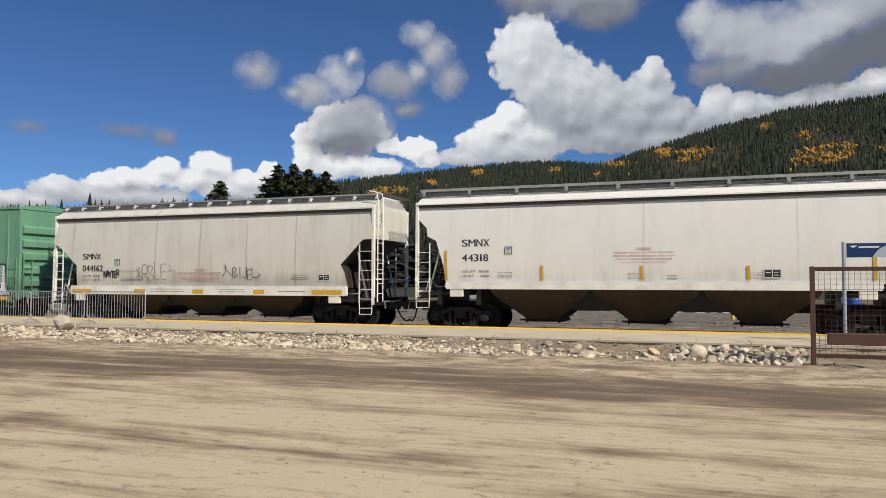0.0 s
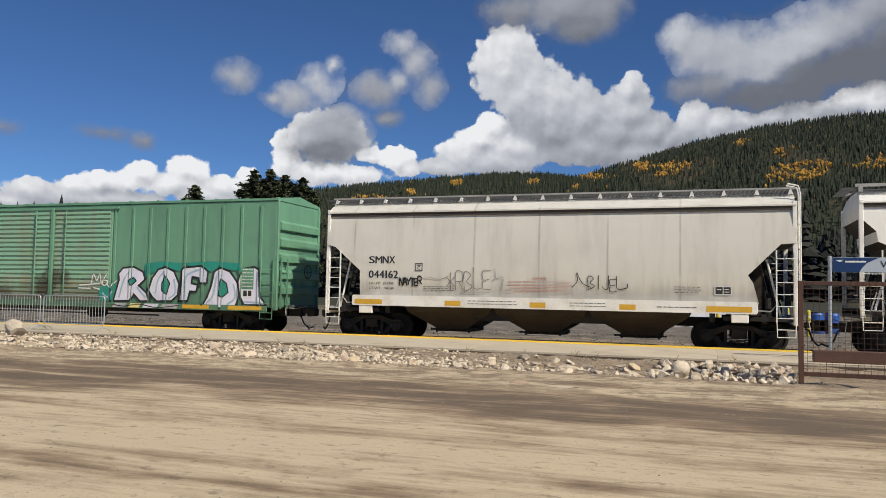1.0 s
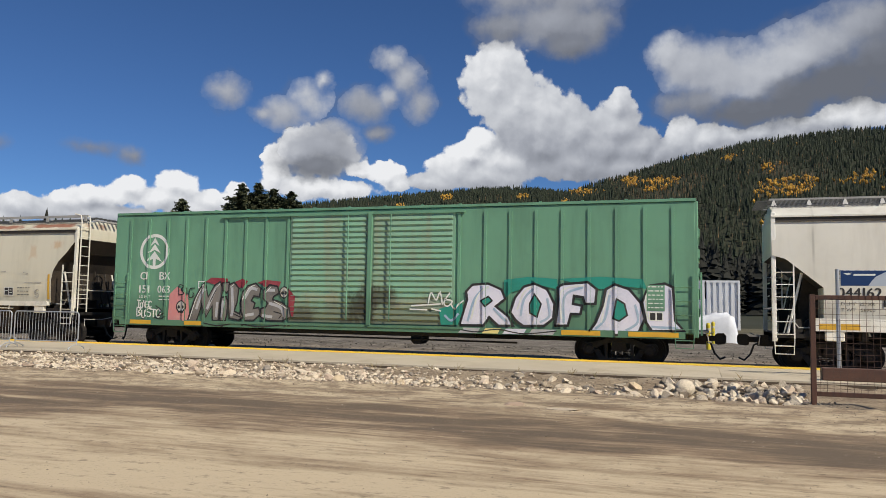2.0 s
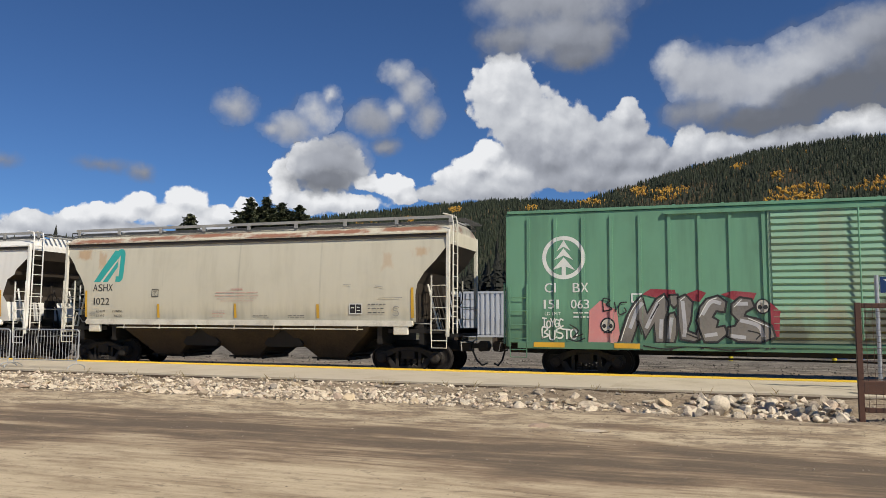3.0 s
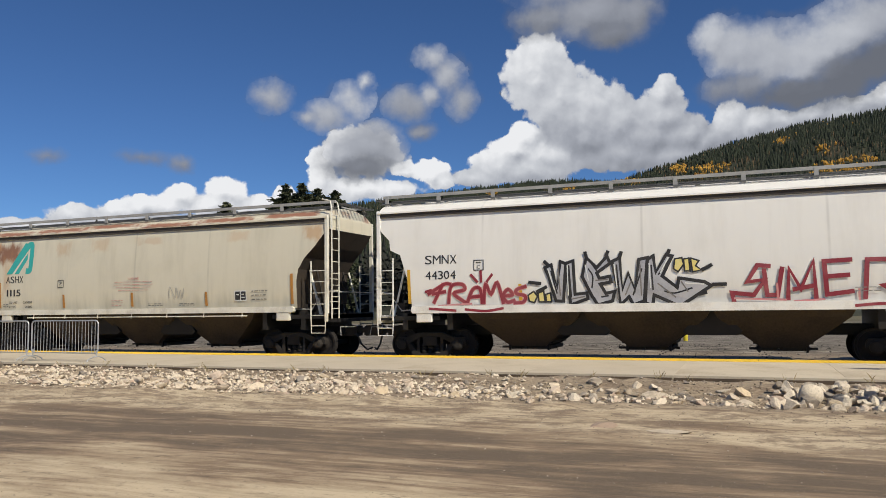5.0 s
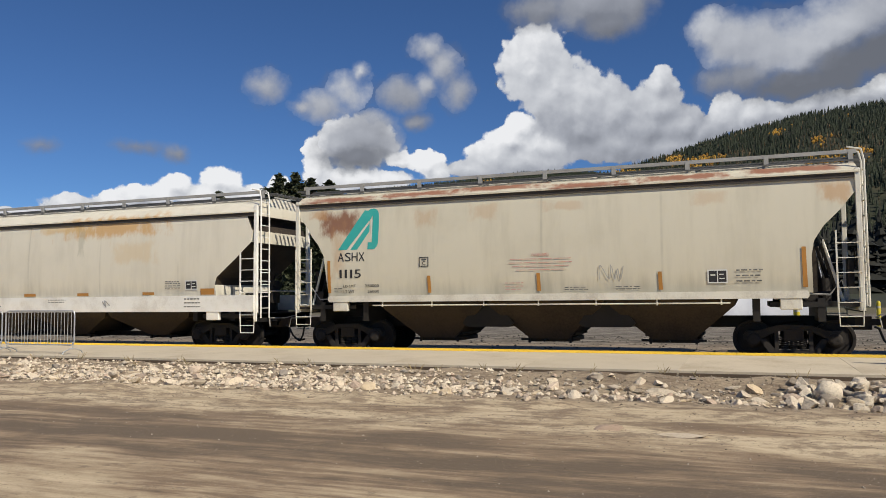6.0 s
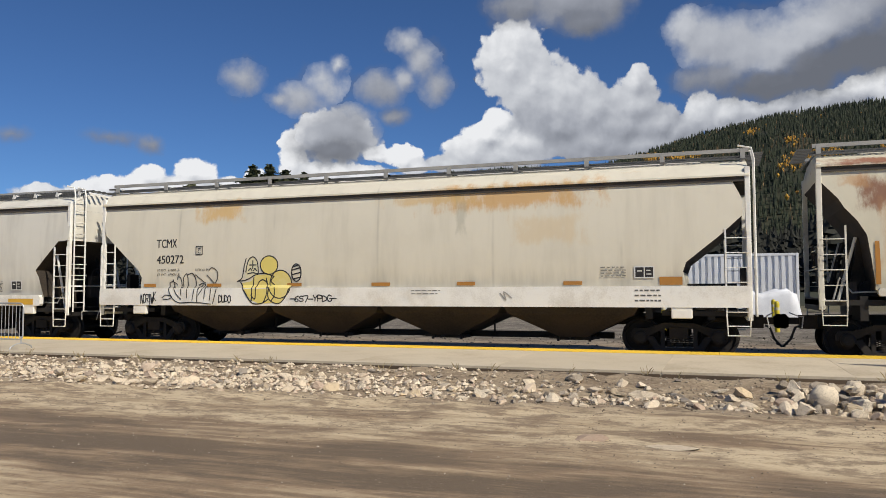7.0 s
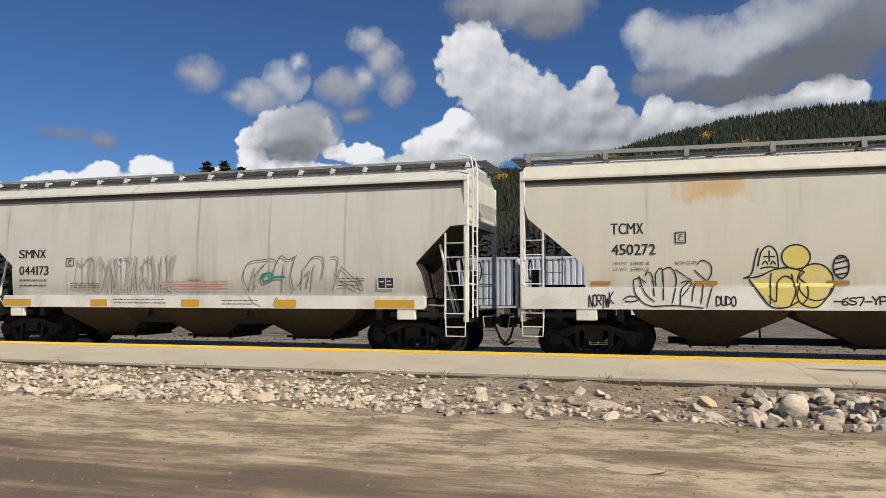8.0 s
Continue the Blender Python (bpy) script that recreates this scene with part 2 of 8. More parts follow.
CONCRETE = worn("concrete", (0.54, 0.465, 0.35), (0.34, 0.275, 0.19), 2.4, 0.9, amount=0.8, relief=0.4, depth=0.006, each=0.12)
YELLOW_TILE = worn("yellow_tile", (0.86, 0.57, 0.05), (0.66, 0.45, 0.08), 5.0, 0.6, amount=0.5, each=0.15)
TIMBER = worn("dark_timber", (0.10, 0.07, 0.045), (0.045, 0.034, 0.025), 4.0, 0.85, amount=0.8)
STEEL_DARK = worn("rail_steel", (0.16, 0.12, 0.10), (0.09, 0.06, 0.045), 6.0, 0.5, 0.6)
PLAT_Y0, PLAT_Y1, PLAT_TOP = 19.95, 24.72, 0.13
TRACK_Y, RAIL_TOP = 26.6, -0.05

platform = tagged(new("platform"), "low buff concrete station platform with a yellow tactile edge beside the track", "platform", kind="structure")


def build_track():
    track = tagged(new("railway_track"), "steel rails on dark timber ties in grey ballast", "railway track", kind="structure")
    for y in (TRACK_Y - 0.76, TRACK_Y + 0.76):
        bm = bmesh.new()
        prof = ((-0.07, -0.17), (0.07, -0.17), (0.07, -0.155), (0.015, -0.14), (0.012, -0.045), (0.036, -0.035), (0.036, 0), (-0.036, 0), (-0.036, -0.035), (-0.012, -0.045), (-0.015, -0.14), (-0.07, -0.155))
        a = [bm.verts.new((-150, y + u, RAIL_TOP + v)) for u, v in prof]
        b = [bm.verts.new((60, y + u, RAIL_TOP + v)) for u, v in prof]
        for i in range(len(prof)):
            j = (i + 1) % len(prof)
            bm.faces.new((a[i], a[j], b[j], b[i]))
        part("rail", bm, STEEL_DARK, track)
    tie = slabs((-0.115, 0.115, -1.28, 1.28, -0.09, 0.09))
    first = part("tie", tie, TIMBER, track)
    first.matrix_basis = pose(-60, TRACK_Y, RAIL_TOP - 0.24)
    for i in range(1, 150):
        shared("tie", first.data, track, pose(-60 + 0.52 * i, TRACK_Y, RAIL_TOP - 0.24, 0, 0, random.uniform(-1, 1)))


build_track()

# ---- hillside, woods, clouds ----
RIDGE_AZ = (-180, -70, -40, -20, -9.4, -3.8, 1.7, 7.5, 9.1, 11.5, 14.8, 19.8, 24, 28.1, 34.5, 43.5, 50, 60, 75, 100, 180)
RIDGE_EL = (3, 4, 9.5, 11.6, 12.1, 11.75, 10.7, 9.05, 8.6, 8.85, 8.9, 8.35, 7.9, 7.4, 5.7, 4.9, 4.4, 4.0, 4.0, 3, 3)
RIDGE_D = (700, 700, 850, 900, 950, 950, 930, 900, 900, 950, 1000, 950, 900, 820, 560, 480, 460, 450, 450, 600, 700)


def slope_at(az, r):
    """Height of the hillside in the direction az (degrees left of +y) at r metres."""
    el, far = np.interp(az, RIDGE_AZ, RIDGE_EL), np.interp(az, RIDGE_AZ, RIDGE_D)
    s = (r - 95) / (far - 95)
    top = math.tan(radians(el)) * far
    if s <= 1:
        t, q = max(s, 0), max(0, s - 0.42) / 0.58
        z = top * (0.10 * t + 0.90 * q * (1.25 - 0.25 * q))
    else:
        z = top * (1 - 0.35 * (s - 1))
    wob = noise.noise((az * 0.12, r * 0.006, 2.0)) * 0.018 * r * min(1, max(s, 0) * 3) * (1 - min(1, max(0, s)) ** 4)
    return z + wob - (2.0 if s < 0 else 0)


def build_hill():
    m, p, co = blank("forest_floor", 0.95)
    c = ramp(m, noisy(m, co, 0.03, 6, 0.75), ((0.3, (0.012, 0.018, 0.008)), (0.55, (0.03, 0.032, 0.014)), (0.8, (0.075, 0.06, 0.03))))
    link(m, c, p.inputs["Base Color"])
    azs = [-45 + 1.0 * i for i in range(126)]
    rs = [85, 95, 110] + [130 + 30 * i for i in range(33)]
    verts = [(-math.sin(radians(a)) * r, math.cos(radians(a)) * r, slope_at(a, r) + 0.1) for r in rs for a in azs]
    n = len(azs)
    faces = [(j * n + i, j * n + i + 1, (j + 1) * n + i + 1, (j + 1) * n + i) for j in range(len(rs) - 1) for i in range(n - 1)]
    h = quick("hillside", verts, faces, m)
    h.data.polygons.foreach_set("use_smooth", [True] * len(faces))
    tagged(h, "forested mountain slope of dark conifers behind the yard", "hillside", kind="structure")


def leaf_material(name, a, b, c):
    m, p, co = blank(name, 0.85)
    geo = m.node_tree.nodes.new("ShaderNodeNewGeometry")
    col = ramp(m, geo.outputs["Random Per Island"], ((0.0, a), (0.5, b), (1.0, c)))
    col = blend(m, calc(m, "MULTIPLY", noisy(m, co, 1.3, 3, 0.6), 0.5), col, tuple(v * 0.45 for v in a))
    link(m, col, p.inputs["Base Color"])
    return m


SPRUCE = leaf_material("spruce_needles", (0.012, 0.020, 0.009), (0.021, 0.032, 0.013), (0.036, 0.046, 0.020))
# Darker needles for the slope's foot, with shade put into the colour.
SHADED_PINE = leaf_material("shaded_pine_needles", (0.006, 0.0075, 0.004), (0.010, 0.011, 0.006), (0.016, 0.016, 0.010))
ASPEN = leaf_material("aspen_leaves", (0.42, 0.22, 0.025), (0.58, 0.33, 0.04), (0.28, 0.13, 0.03))
BROWN = leaf_material("bare_trees", (0.14, 0.10, 0.055), (0.20, 0.13, 0.06), (0.10, 0.085, 0.05))
PATCHES = ((8.1, 8.8, 0.99, 0.24), (2.5, 9.3, 1.13, 0.47), (4.3, 9.5, 0.94, 0.34), (-2.2, 10.9, 0.47, 0.26), (-5.7, 8.8, 2.35, 0.60), (-10.0, 9.1, 1.65, 0.35), (-4.7, 10.1, 0.45, 0.25), (17.9, 8.4, 0.47, 0.16),
           (12.3, 8.5, 0.38, 0.19), (9.2, 8.1, 0.19, 0.14), (21.2, 7.6, 0.38, 0.16), (24.4, 7.0, 1.5, 0.25), (-13.5, 8.8, 1.4, 0.4))
BARE = ((5.0, 9.5, 1.3, 0.6), (-4.7, 10.1, 1.41, 0.56), (0.7, 9.5, 1.65, 0.71), (3.1, 8.5, 2.82, 0.56), (-6.5, 9.7, 2.2, 0.5))


def build_woods():
    rng = np.random.default_rng(5)
    kinds = {"n": ([], []), "c": ([], []), "a": ([], []), "b": ([], [])}
    tries = 0
    while tries < 60000:
        tries += 1
        az = rng.uniform(-32, 66)
        r = math.sqrt(rng.uniform(150 ** 2, 1010 ** 2))
        far = np.interp(az, RIDGE_AZ, RIDGE_D)
        if r > far + 25 or (r < 240 and rng.random() < 0.15):
            continue
        z = slope_at(az, r)
        el = math.degrees(math.atan2(z + 4 - 1.5, r))
        x, y = -math.sin(radians(az)) * r, math.cos(radians(az)) * r
        w = noise.noise((x * 0.03, y * 0.03, 9.0)) * 0.7
        kind = "c"
        for ca, ce, ra, re in PATCHES:
            if math.hypot((az - ca) / ra, (el - ce) / re) + w < 0.95 and rng.random() < 0.72:
                kind = "a"
        if kind == "c":
            for ca, ce, ra, re in BARE:
                if math.hypot((az - ca) / ra, (el - ce) / re) + w < 0.9 and rng.random() < 0.55:
                    kind = "b"
            if r < 320:
                kind = "n"
            elif rng.random() < 0.07:
                kind = "a" if rng.random() < 0.05 else "b"
        verts, faces = kinds[kind]
        h = rng.uniform(4.2, 7.6) * (1.0 if kind in "cn" else 0.72) * (2.0 if r < 320 else 1.0)
        if rng.random() < 0.06:
            h *= 1.3
        k, turn, lean = 5, rng.uniform(0, 6.3), rng.uniform(-0.25, 0.25)
        if kind in "cn":
            w0 = h * rng.uniform(0.15, 0.22)
            tiers = ((0.08, 0.52, w0), (0.36, 0.78, w0 * 0.72), (0.60, 1.0, w0 * 0.45))
            if r < 320:
                k = 7
                tiers = [(0.02 + 0.058 * q, 0.02 + 0.058 * q + rng.uniform(0.08, 0.13), w0 * 1.1 * (1 - 0.060 * q)) for q in range(16)]
            for lo, hi, rad in tiers:
                b = len(verts)
                for i in range(k):
                    a = turn + 6.283 * i / k + lo * 5
                    q = rad * (rng.uniform(0.45, 1.3) if k == 7 else rng.uniform(0.75, 1.2))
                    verts.append((x + math.cos(a) * q, y + math.sin(a) * q, z + h * lo + (rng.uniform(-0.03, 0.02) * h if k == 7 else 0)))
                verts.append((x + lean, y, z + h * hi))
                faces += [(b + i, b + (i + 1) % k, b + k) for i in range(k)]
        elif kind == "b":
            b, rad = len(verts), h * rng.uniform(0.07, 0.12)
            for lo, q in ((0.1, 0.5), (0.45, 1.0), (0.8, 0.6)):
                verts += [(x + math.cos(turn + 2.094 * i + lo * 4) * rad * q, y + math.sin(turn + 2.094 * i + lo * 4) * rad * q, z + h * (lo + rng.uniform(-0.08, 0.08))) for i in range(3)]
            verts.append((x + lean, y, z + h * 1.05))
            faces += [(b + 3 * t + i, b + 3 * t + (i + 1) % 3, b + 3 * t + 3 + (i + 1) % 3, b + 3 * t + 3 + i) for t in range(2) for i in range(3)]
            faces += [(b + 6 + i, b + 6 + (i + 1) % 3, b + 9) for i in range(3)]
        else:
            for _ in range(4):
                b = len(verts)
                cx, cy, cz = x + rng.normal(0, h * 0.13), y + rng.normal(0, h * 0.13), z + h * rng.uniform(0.3, 0.75)
                rad = h * rng.uniform(0.14, 0.24)
                for i in range(4):
                    a = turn + 1.571 * i
                    verts.append((cx + math.cos(a) * rad, cy + math.sin(a) * rad, cz + rng.uniform(-0.2, 0.2) * rad))
                verts.append((cx, cy, cz + rad * 1.5))
                verts.append((cx, cy, cz - rad * 1.2))
                for i in range(4):
                    j = (i + 1) % 4
                    faces += [(b + i, b + j, b + 4), (b + j, b + i, b + 5)]
    for key, name, mat, label in (("n", "pine_wood", SHADED_PINE, "dense lodgepole pines at the foot of the slope, shade put into their brown-green"), ("c", "conifer_forest", SPRUCE, "dense dark green conifers covering the slope"),
                                  ("a", "aspen_grove", ASPEN, "golden autumn aspens among the conifers"),
                                  ("b", "bare_woods", BROWN, "brown leafless trees among the conifers")):
        verts, faces = kinds[key]
        tagged(quick(name, verts, faces, mat), label, "forest", kind="stuff")


NEAR_SPRUCE = leaf_material("sunlit_spruce", (0.040, 0.050, 0.022), (0.068, 0.078, 0.034), (0.105, 0.110, 0.052))
BARK = worn("bark", (0.10, 0.07, 0.05), (0.04, 0.03, 0.022), 8.0, 0.9)


def conifer(x, y, height, spread, seed):
    """A near spruce: tapered trunk, whorls of drooping boughs made of many small tufts."""
    rng = random.Random(seed)
    tree = tagged(new("conifer_tree"), "tall dark green spruce standing behind the railway yard", "tree", "spruces behind the yard")
    tree.matrix_basis = pose(x, y, ground_height(x, y))
    part("trunk", lathe(bmesh.new(), [(0.32, -0.3), (0.24, height * 0.35), (0.12, height * 0.75), (0.02, height * 0.99)], False, 8), BARK, tree)
    verts, faces = [], []
    z = height * 0.10
    while z < height * 0.99:
        reach = min(spread, 0.85 * (height - z) + 0.40) * rng.uniform(0.7, 1.12)
        for b in range(rng.randint(7, 10)):
            a = rng.uniform(0, 6.283)
            ln = reach * rng.uniform(0.55, 1.15)
            for s in range(max(3, int(ln * 7))):
                t = (s + rng.random()) / max(3, int(ln * 7))
                d = ln * t
                px, py, pz = math.cos(a) * d, math.sin(a) * d, z - 0.22 * d + 0.16 * d * d / max(ln, 0.3) + rng.uniform(-0.16, 0.16)
                size = rng.uniform(0.30, 0.58) * (1.15 - 0.5 * t)
                for q in range(2):
                    i = len(verts)
                    u = Vector((rng.uniform(-1, 1), rng.uniform(-1, 1), rng.uniform(-0.5, 0.2))).normalized() * size
                    w = Vector((rng.uniform(-1, 1), rng.uniform(-1, 1), rng.uniform(-0.2, 0.6))).normalized() * size * 0.7
                    c = Vector((px, py, pz))
                    verts += [c - w * 0.6, c + u, c + w, c - u * 0.6]
                    faces.append((i, i + 1, i + 2, i + 3))
        z += height * 0.017 * rng.uniform(0.8, 1.3)
    quick("crown", verts, faces, NEAR_SPRUCE, tree)
    return tree


def build_clouds():
    """A far curved sheet on which the day's cumulus stands, open to the real sky between the clouds."""
    m = bpy.data.materials.new("cumulus")
    m.use_nodes = True
    nt = m.node_tree
    nt.nodes.remove(nt.nodes["Principled BSDF"])
    uv = nt.nodes.new("ShaderNodeUVMap")
    uv.uv_map = "degrees"

    # rows of: degrees left of +y, degrees up, half width, half height, how brightly the sun strikes that part
    heap = ((14.0, 17.9, 1.76, 1.53, 0.8), (14.6, 16.2, 2.0, 1.65, 0.75), (12.9, 15.0, 2.59, 2.12, 0.72), (10.7, 14.2, 2.23, 2.0, 0.72), (8.9, 13.0, 2.47, 1.76, 0.62), (6.9, 11.9, 2.35, 1.41, 0.5), (5.4, 14.8, 1.13, 0.99, 0.68), (5.7, 13.4, 1.65, 1.41, 0.62), (4.0, 12.0, 1.76, 1.18, 0.52), (11.6, 12.1, 3.29, 1.53, 0.42), (8.4, 10.8, 3.53, 1.29, 0.48), (4.6, 10.4, 2.4, 1.1, 0.45), (15.0, 17.2, 1.5, 1.5, 0.82))
    front = ((15.5, 12.3, 1.22, 1.03, 0.98), (16.7, 11.5, 1.18, 0.94, 0.95), (17.5, 10.3, 1.76, 1.06, 0.8), (13.4, 11.1, 1.88, 1.06, 0.85), (14.9, 10.0, 3.53, 1.06, 0.62), (19.0, 9.4, 1.65, 0.66, 0.6), (0.9, 12.5, 1.3, 1.3, 0.72), (-0.6, 12.2, 1.5, 0.95, 0.66), (-2.4, 12.2, 1.5, 0.7, 0.55), (-4.2, 12.3, 1.5, 0.6, 0.45), (2.6, 11.3, 1.6, 1.2, 0.45), (-2.0, 11.4, 3.0, 0.9, 0.45), (-6.5, 12.2, 3.2, 0.9, 0.4), (-10.4, 13.0, 2.0, 0.95, 0.8), (-9.1, 13.0, 1.41, 0.59, 0.75), (-7.0, 12.9, 1.41, 0.42, 0.5))
    right = ((1.9, 18.1, 1.3, 1.15, 0.62), (0.3, 17.2, 2.0, 1.7, 0.56), (-1.8, 16.4, 2.5, 1.9, 0.56), (-4.2, 16.3, 2.5, 1.9, 0.62), (-6.4, 17.2, 2.3, 1.8, 0.62), (-8.9, 17.9, 2.8, 1.7, 0.5), (-10.5, 18.6, 2.6, 1.6, 0.4), (-9.2, 15.4, 3.4, 1.7, -0.1), (-3.6, 13.9, 3.6, 1.0, -0.05), (-6.8, 14.8, 3.0, 1.4, -0.05), (0.0, 14.7, 2.3, 1.0, 0.25), (-11.5, 16.3, 2.4, 2.4, 0.0), (-13.5, 18.0, 3.0, 2.5, 0.2))
    top = ((10.7, 20.6, 4.0, 1.46, 0.36), (9.0, 19.2, 2.0, 0.89, 0.18), (7.3, 20.2, 1.76, 1.41, 0.30), (13.7, 20.4, 2.0, 0.85, 0.22), (10.8, 22.8, 5.17, 1.65, 0.4))
    small = ((34.1, 15.1, 1.41, 1.03, 0.45), (29.9, 13.9, 2.0, 0.99, 0.5), (28.2, 15.0, 1.29, 1.22, 0.62), (27.3, 16.3, 0.71, 0.66, 0.6), (31.4, 13.8, 0.82, 0.52, 0.4), (24.1, 14.7, 1.6, 1.13, 0.38), (22.4, 15.5, 0.89, 0.8, 0.5), (22.3, 18.0, 1.08, 0.89, 0.55), (21.1, 16.7, 1.22, 1.22, 0.52), (20.1, 15.1, 1.13, 1.22, 0.42), (23.1, 12.8, 1.13, 0.66, 0.25))
    shade = ((27.0, 11.9, 2.35, 1.22, 0.42), (27.6, 10.3, 2.23, 0.89, 0.12), (26.1, 12.7, 1.41, 0.82, 0.45), (28.8, 11.2, 1.18, 0.94, 0.5))
    centre = ((30.1, 10.8, 0.99, 0.99, 0.98), (30.3, 9.6, 1.06, 0.99, 0.95), (28.9, 12.2, 0.94, 0.71, 0.8), (24.5, 10.1, 0.8, 0.56, 0.95), (22.5, 9.9, 1.27, 0.8, 1.0), (21.4, 9.2, 0.89, 0.52, 0.85), (27.3, 8.7, 3.76, 0.75, 0.85), (27.3, 11.3, 2.59, 1.65, 0.7))
    low = ((46.9, 6.4, 1.6, 0.75, 0.7), (48.1, 5.6, 1.29, 0.47, 0.6), (44.1, 6.9, 1.46, 0.75, 0.8), (42.6, 7.2, 1.41, 0.64, 0.85), (40.4, 8.1, 0.99, 0.66, 0.98), (41.1, 7.3, 1.13, 0.75, 0.9), (37.1, 8.5, 1.32, 0.8, 1.0), (38.2, 7.4, 1.88, 0.82, 0.85), (34.8, 7.4, 1.41, 0.71, 0.85), (33.0, 8.3, 0.75, 0.52, 0.95), (35.9, 6.8, 2.59, 0.59, 0.7), (43.6, 6.1, 4.47, 0.71, 0.6), (49.8, 5.5, 1.88, 0.56, 0.6), (51.6, 5.1, 2.12, 0.56, 0.6))
    thin = ((42.8, 10.6, 2.0, 0.75, 0.15), (40.1, 10.1, 1.13, 0.75, 0.22), (48.7, 10.2, 1.65, 0.85, 0.18))

    def group():
        g = bpy.data.node_groups.new("cloud_field", "ShaderNodeTree")
        g.interface.new_socket("Vector", in_out="INPUT", socket_type="NodeSocketVector")
        for s in ("Density", "Veil", "Density Light", "Veil Light"):
            g.interface.new_socket(s, in_out="OUTPUT", socket_type="NodeSocketFloat")
        i, o = g.nodes.new("NodeGroupInput"), g.nodes.new("NodeGroupOutput")

        def mth(op, a, b, c=0.0):
            n = g.nodes.new("ShaderNodeMath")
            n.operation = op
            for s, v in zip(n.inputs, (a, b, c)):
                if isinstance(v, bpy.types.NodeSocket):
                    g.links.new(v, s)
                else:
                    s.default_value = v
            return n.outputs[0]

        def fbm(scale, detail, rough, seed):
            n = g.nodes.new("ShaderNodeTexNoise")
            n.noise_dimensions = "4D"
            n.inputs["W"].default_value = seed
            n.inputs["Scale"].default_value, n.inputs["Detail"].default_value, n.inputs["Roughness"].default_value = scale, detail, rough
            g.links.new(i.outputs["Vector"], n.inputs["Vector"])
            return n

        warp = fbm(0.8, 5, 0.6, 3.0)
        off = g.nodes.new("ShaderNodeVectorMath")
        off.operation = "MULTIPLY_ADD"
        off.inputs[1].default_value = (1.3, 1.1, 0)
        off.inputs[2].default_value = (-0.65, -0.55, 0)
        g.links.new(warp.outputs["Color"], off.inputs[0])
        pos = g.nodes.new("ShaderNodeVectorMath")
        pos.operation = "ADD"
        g.links.new(i.outputs["Vector"], pos.inputs[0])
        g.links.new(off.outputs[0], pos.inputs[1])

        def blobs(rows, light):
            acc = None
            for az, el, ra, re, lit in rows:
                s = g.nodes.new("ShaderNodeVectorMath")
                s.operation = "MULTIPLY_ADD"
                s.inputs[1].default_value = (1 / ra, 1 / re, 0)
                s.inputs[2].default_value = (az / ra, -el / re, 0)
                g.links.new(pos.outputs[0], s.inputs[0])
                ln = g.nodes.new("ShaderNodeVectorMath")
                ln.operation = "LENGTH"
                g.links.new(s.outputs[0], ln.inputs[0])
                v = mth("SUBTRACT", 1.0, ln.outputs["Value"])
                acc = v if acc is None else mth("SMOOTH_MAX", acc, v, 0.45)
                w = mth("MAXIMUM", mth("ADD", v, 0.35), 0.0)
                w = mth("MULTIPLY", w, w)
                light[0] = mth("MULTIPLY_ADD", w, lit, light[0])
                light[1] = mth("ADD", light[1], w)
            return acc

        fluff = mth("SUBTRACT", fbm(0.75, 7, 0.44, 0.0).outputs["Fac"], 0.5)
        puff = g.nodes.new("ShaderNodeTexVoronoi")
        puff.feature = "SMOOTH_F1"
        puff.inputs["Scale"].default_value, puff.inputs["Smoothness"].default_value, puff.inputs["Detail"].default_value = 0.85, 0.5, 1.6
        g.links.new(pos.outputs[0], puff.inputs["Vector"])
        lobes = mth("SUBTRACT", 0.55, puff.outputs["Distance"])
        detail = mth("MULTIPLY_ADD", lobes, 0.42, mth("MULTIPLY", fluff, 0.85))
        la, lb = [0.0, 0.0001], [0.0, 0.0001]
        crisp = mth("MAXIMUM", mth("MAXIMUM", blobs(heap, la), blobs(front, la)), mth("MAXIMUM", blobs(centre, la), blobs(low, la)))
        soft = mth("MAXIMUM", mth("MAXIMUM", blobs(right, lb), blobs(top, lb)), mth("MAXIMUM", mth("MULTIPLY_ADD", blobs(small, lb), 0.85, -0.12), blobs(shade, lb)))
        soft = mth("MAXIMUM", soft, mth("SUBTRACT", blobs(thin, lb), 0.60))
        g.links.new(mth("ADD", detail, mth("ADD", crisp, 0.26)), o.inputs["Density"])
        wisp = mth("SUBTRACT", fbm(0.38, 7, 0.52, 5.0).outputs["Fac"], 0.5)
        g.links.new(mth("MULTIPLY_ADD", wisp, 1.9, mth("ADD", soft, 0.24)), o.inputs["Veil"])
        g.links.new(mth("DIVIDE", la[0], la[1]), o.inputs["Density Light"])
        g.links.new(mth("DIVIDE", lb[0], lb[1]), o.inputs["Veil Light"])
        return g

    g = group()

    def field(dx, dy):
        n = nt.nodes.new("ShaderNodeGroup")
        n.node_tree = g
        a = nt.nodes.new("ShaderNodeVectorMath")
        a.operation = "ADD"
        a.inputs[1].default_value = (dx, dy, 0)
        link(m, uv.outputs["UV"], a.inputs[0])
        link(m, a.outputs[0], n.inputs["Vector"])
        return n

    here, near = field(0, 0), field(-0.34, 0.62)
    a1, a2 = step(m, here.outputs["Density"], -0.06, 0.16), calc(m, "MULTIPLY", step(m, here.outputs["Veil"], -0.40, 0.85), 0.96)
    alpha = calc(m, "ADD", a2, calc(m, "MULTIPLY", a1, calc(m, "SUBTRACT", 1.0, a2)))

    def tone(key, relief):
        """The light that reaches this part, and brighter where the cloud thickens away from the sun."""
        rise = calc(m, "SUBTRACT", here.outputs[key], near.outputs[key])
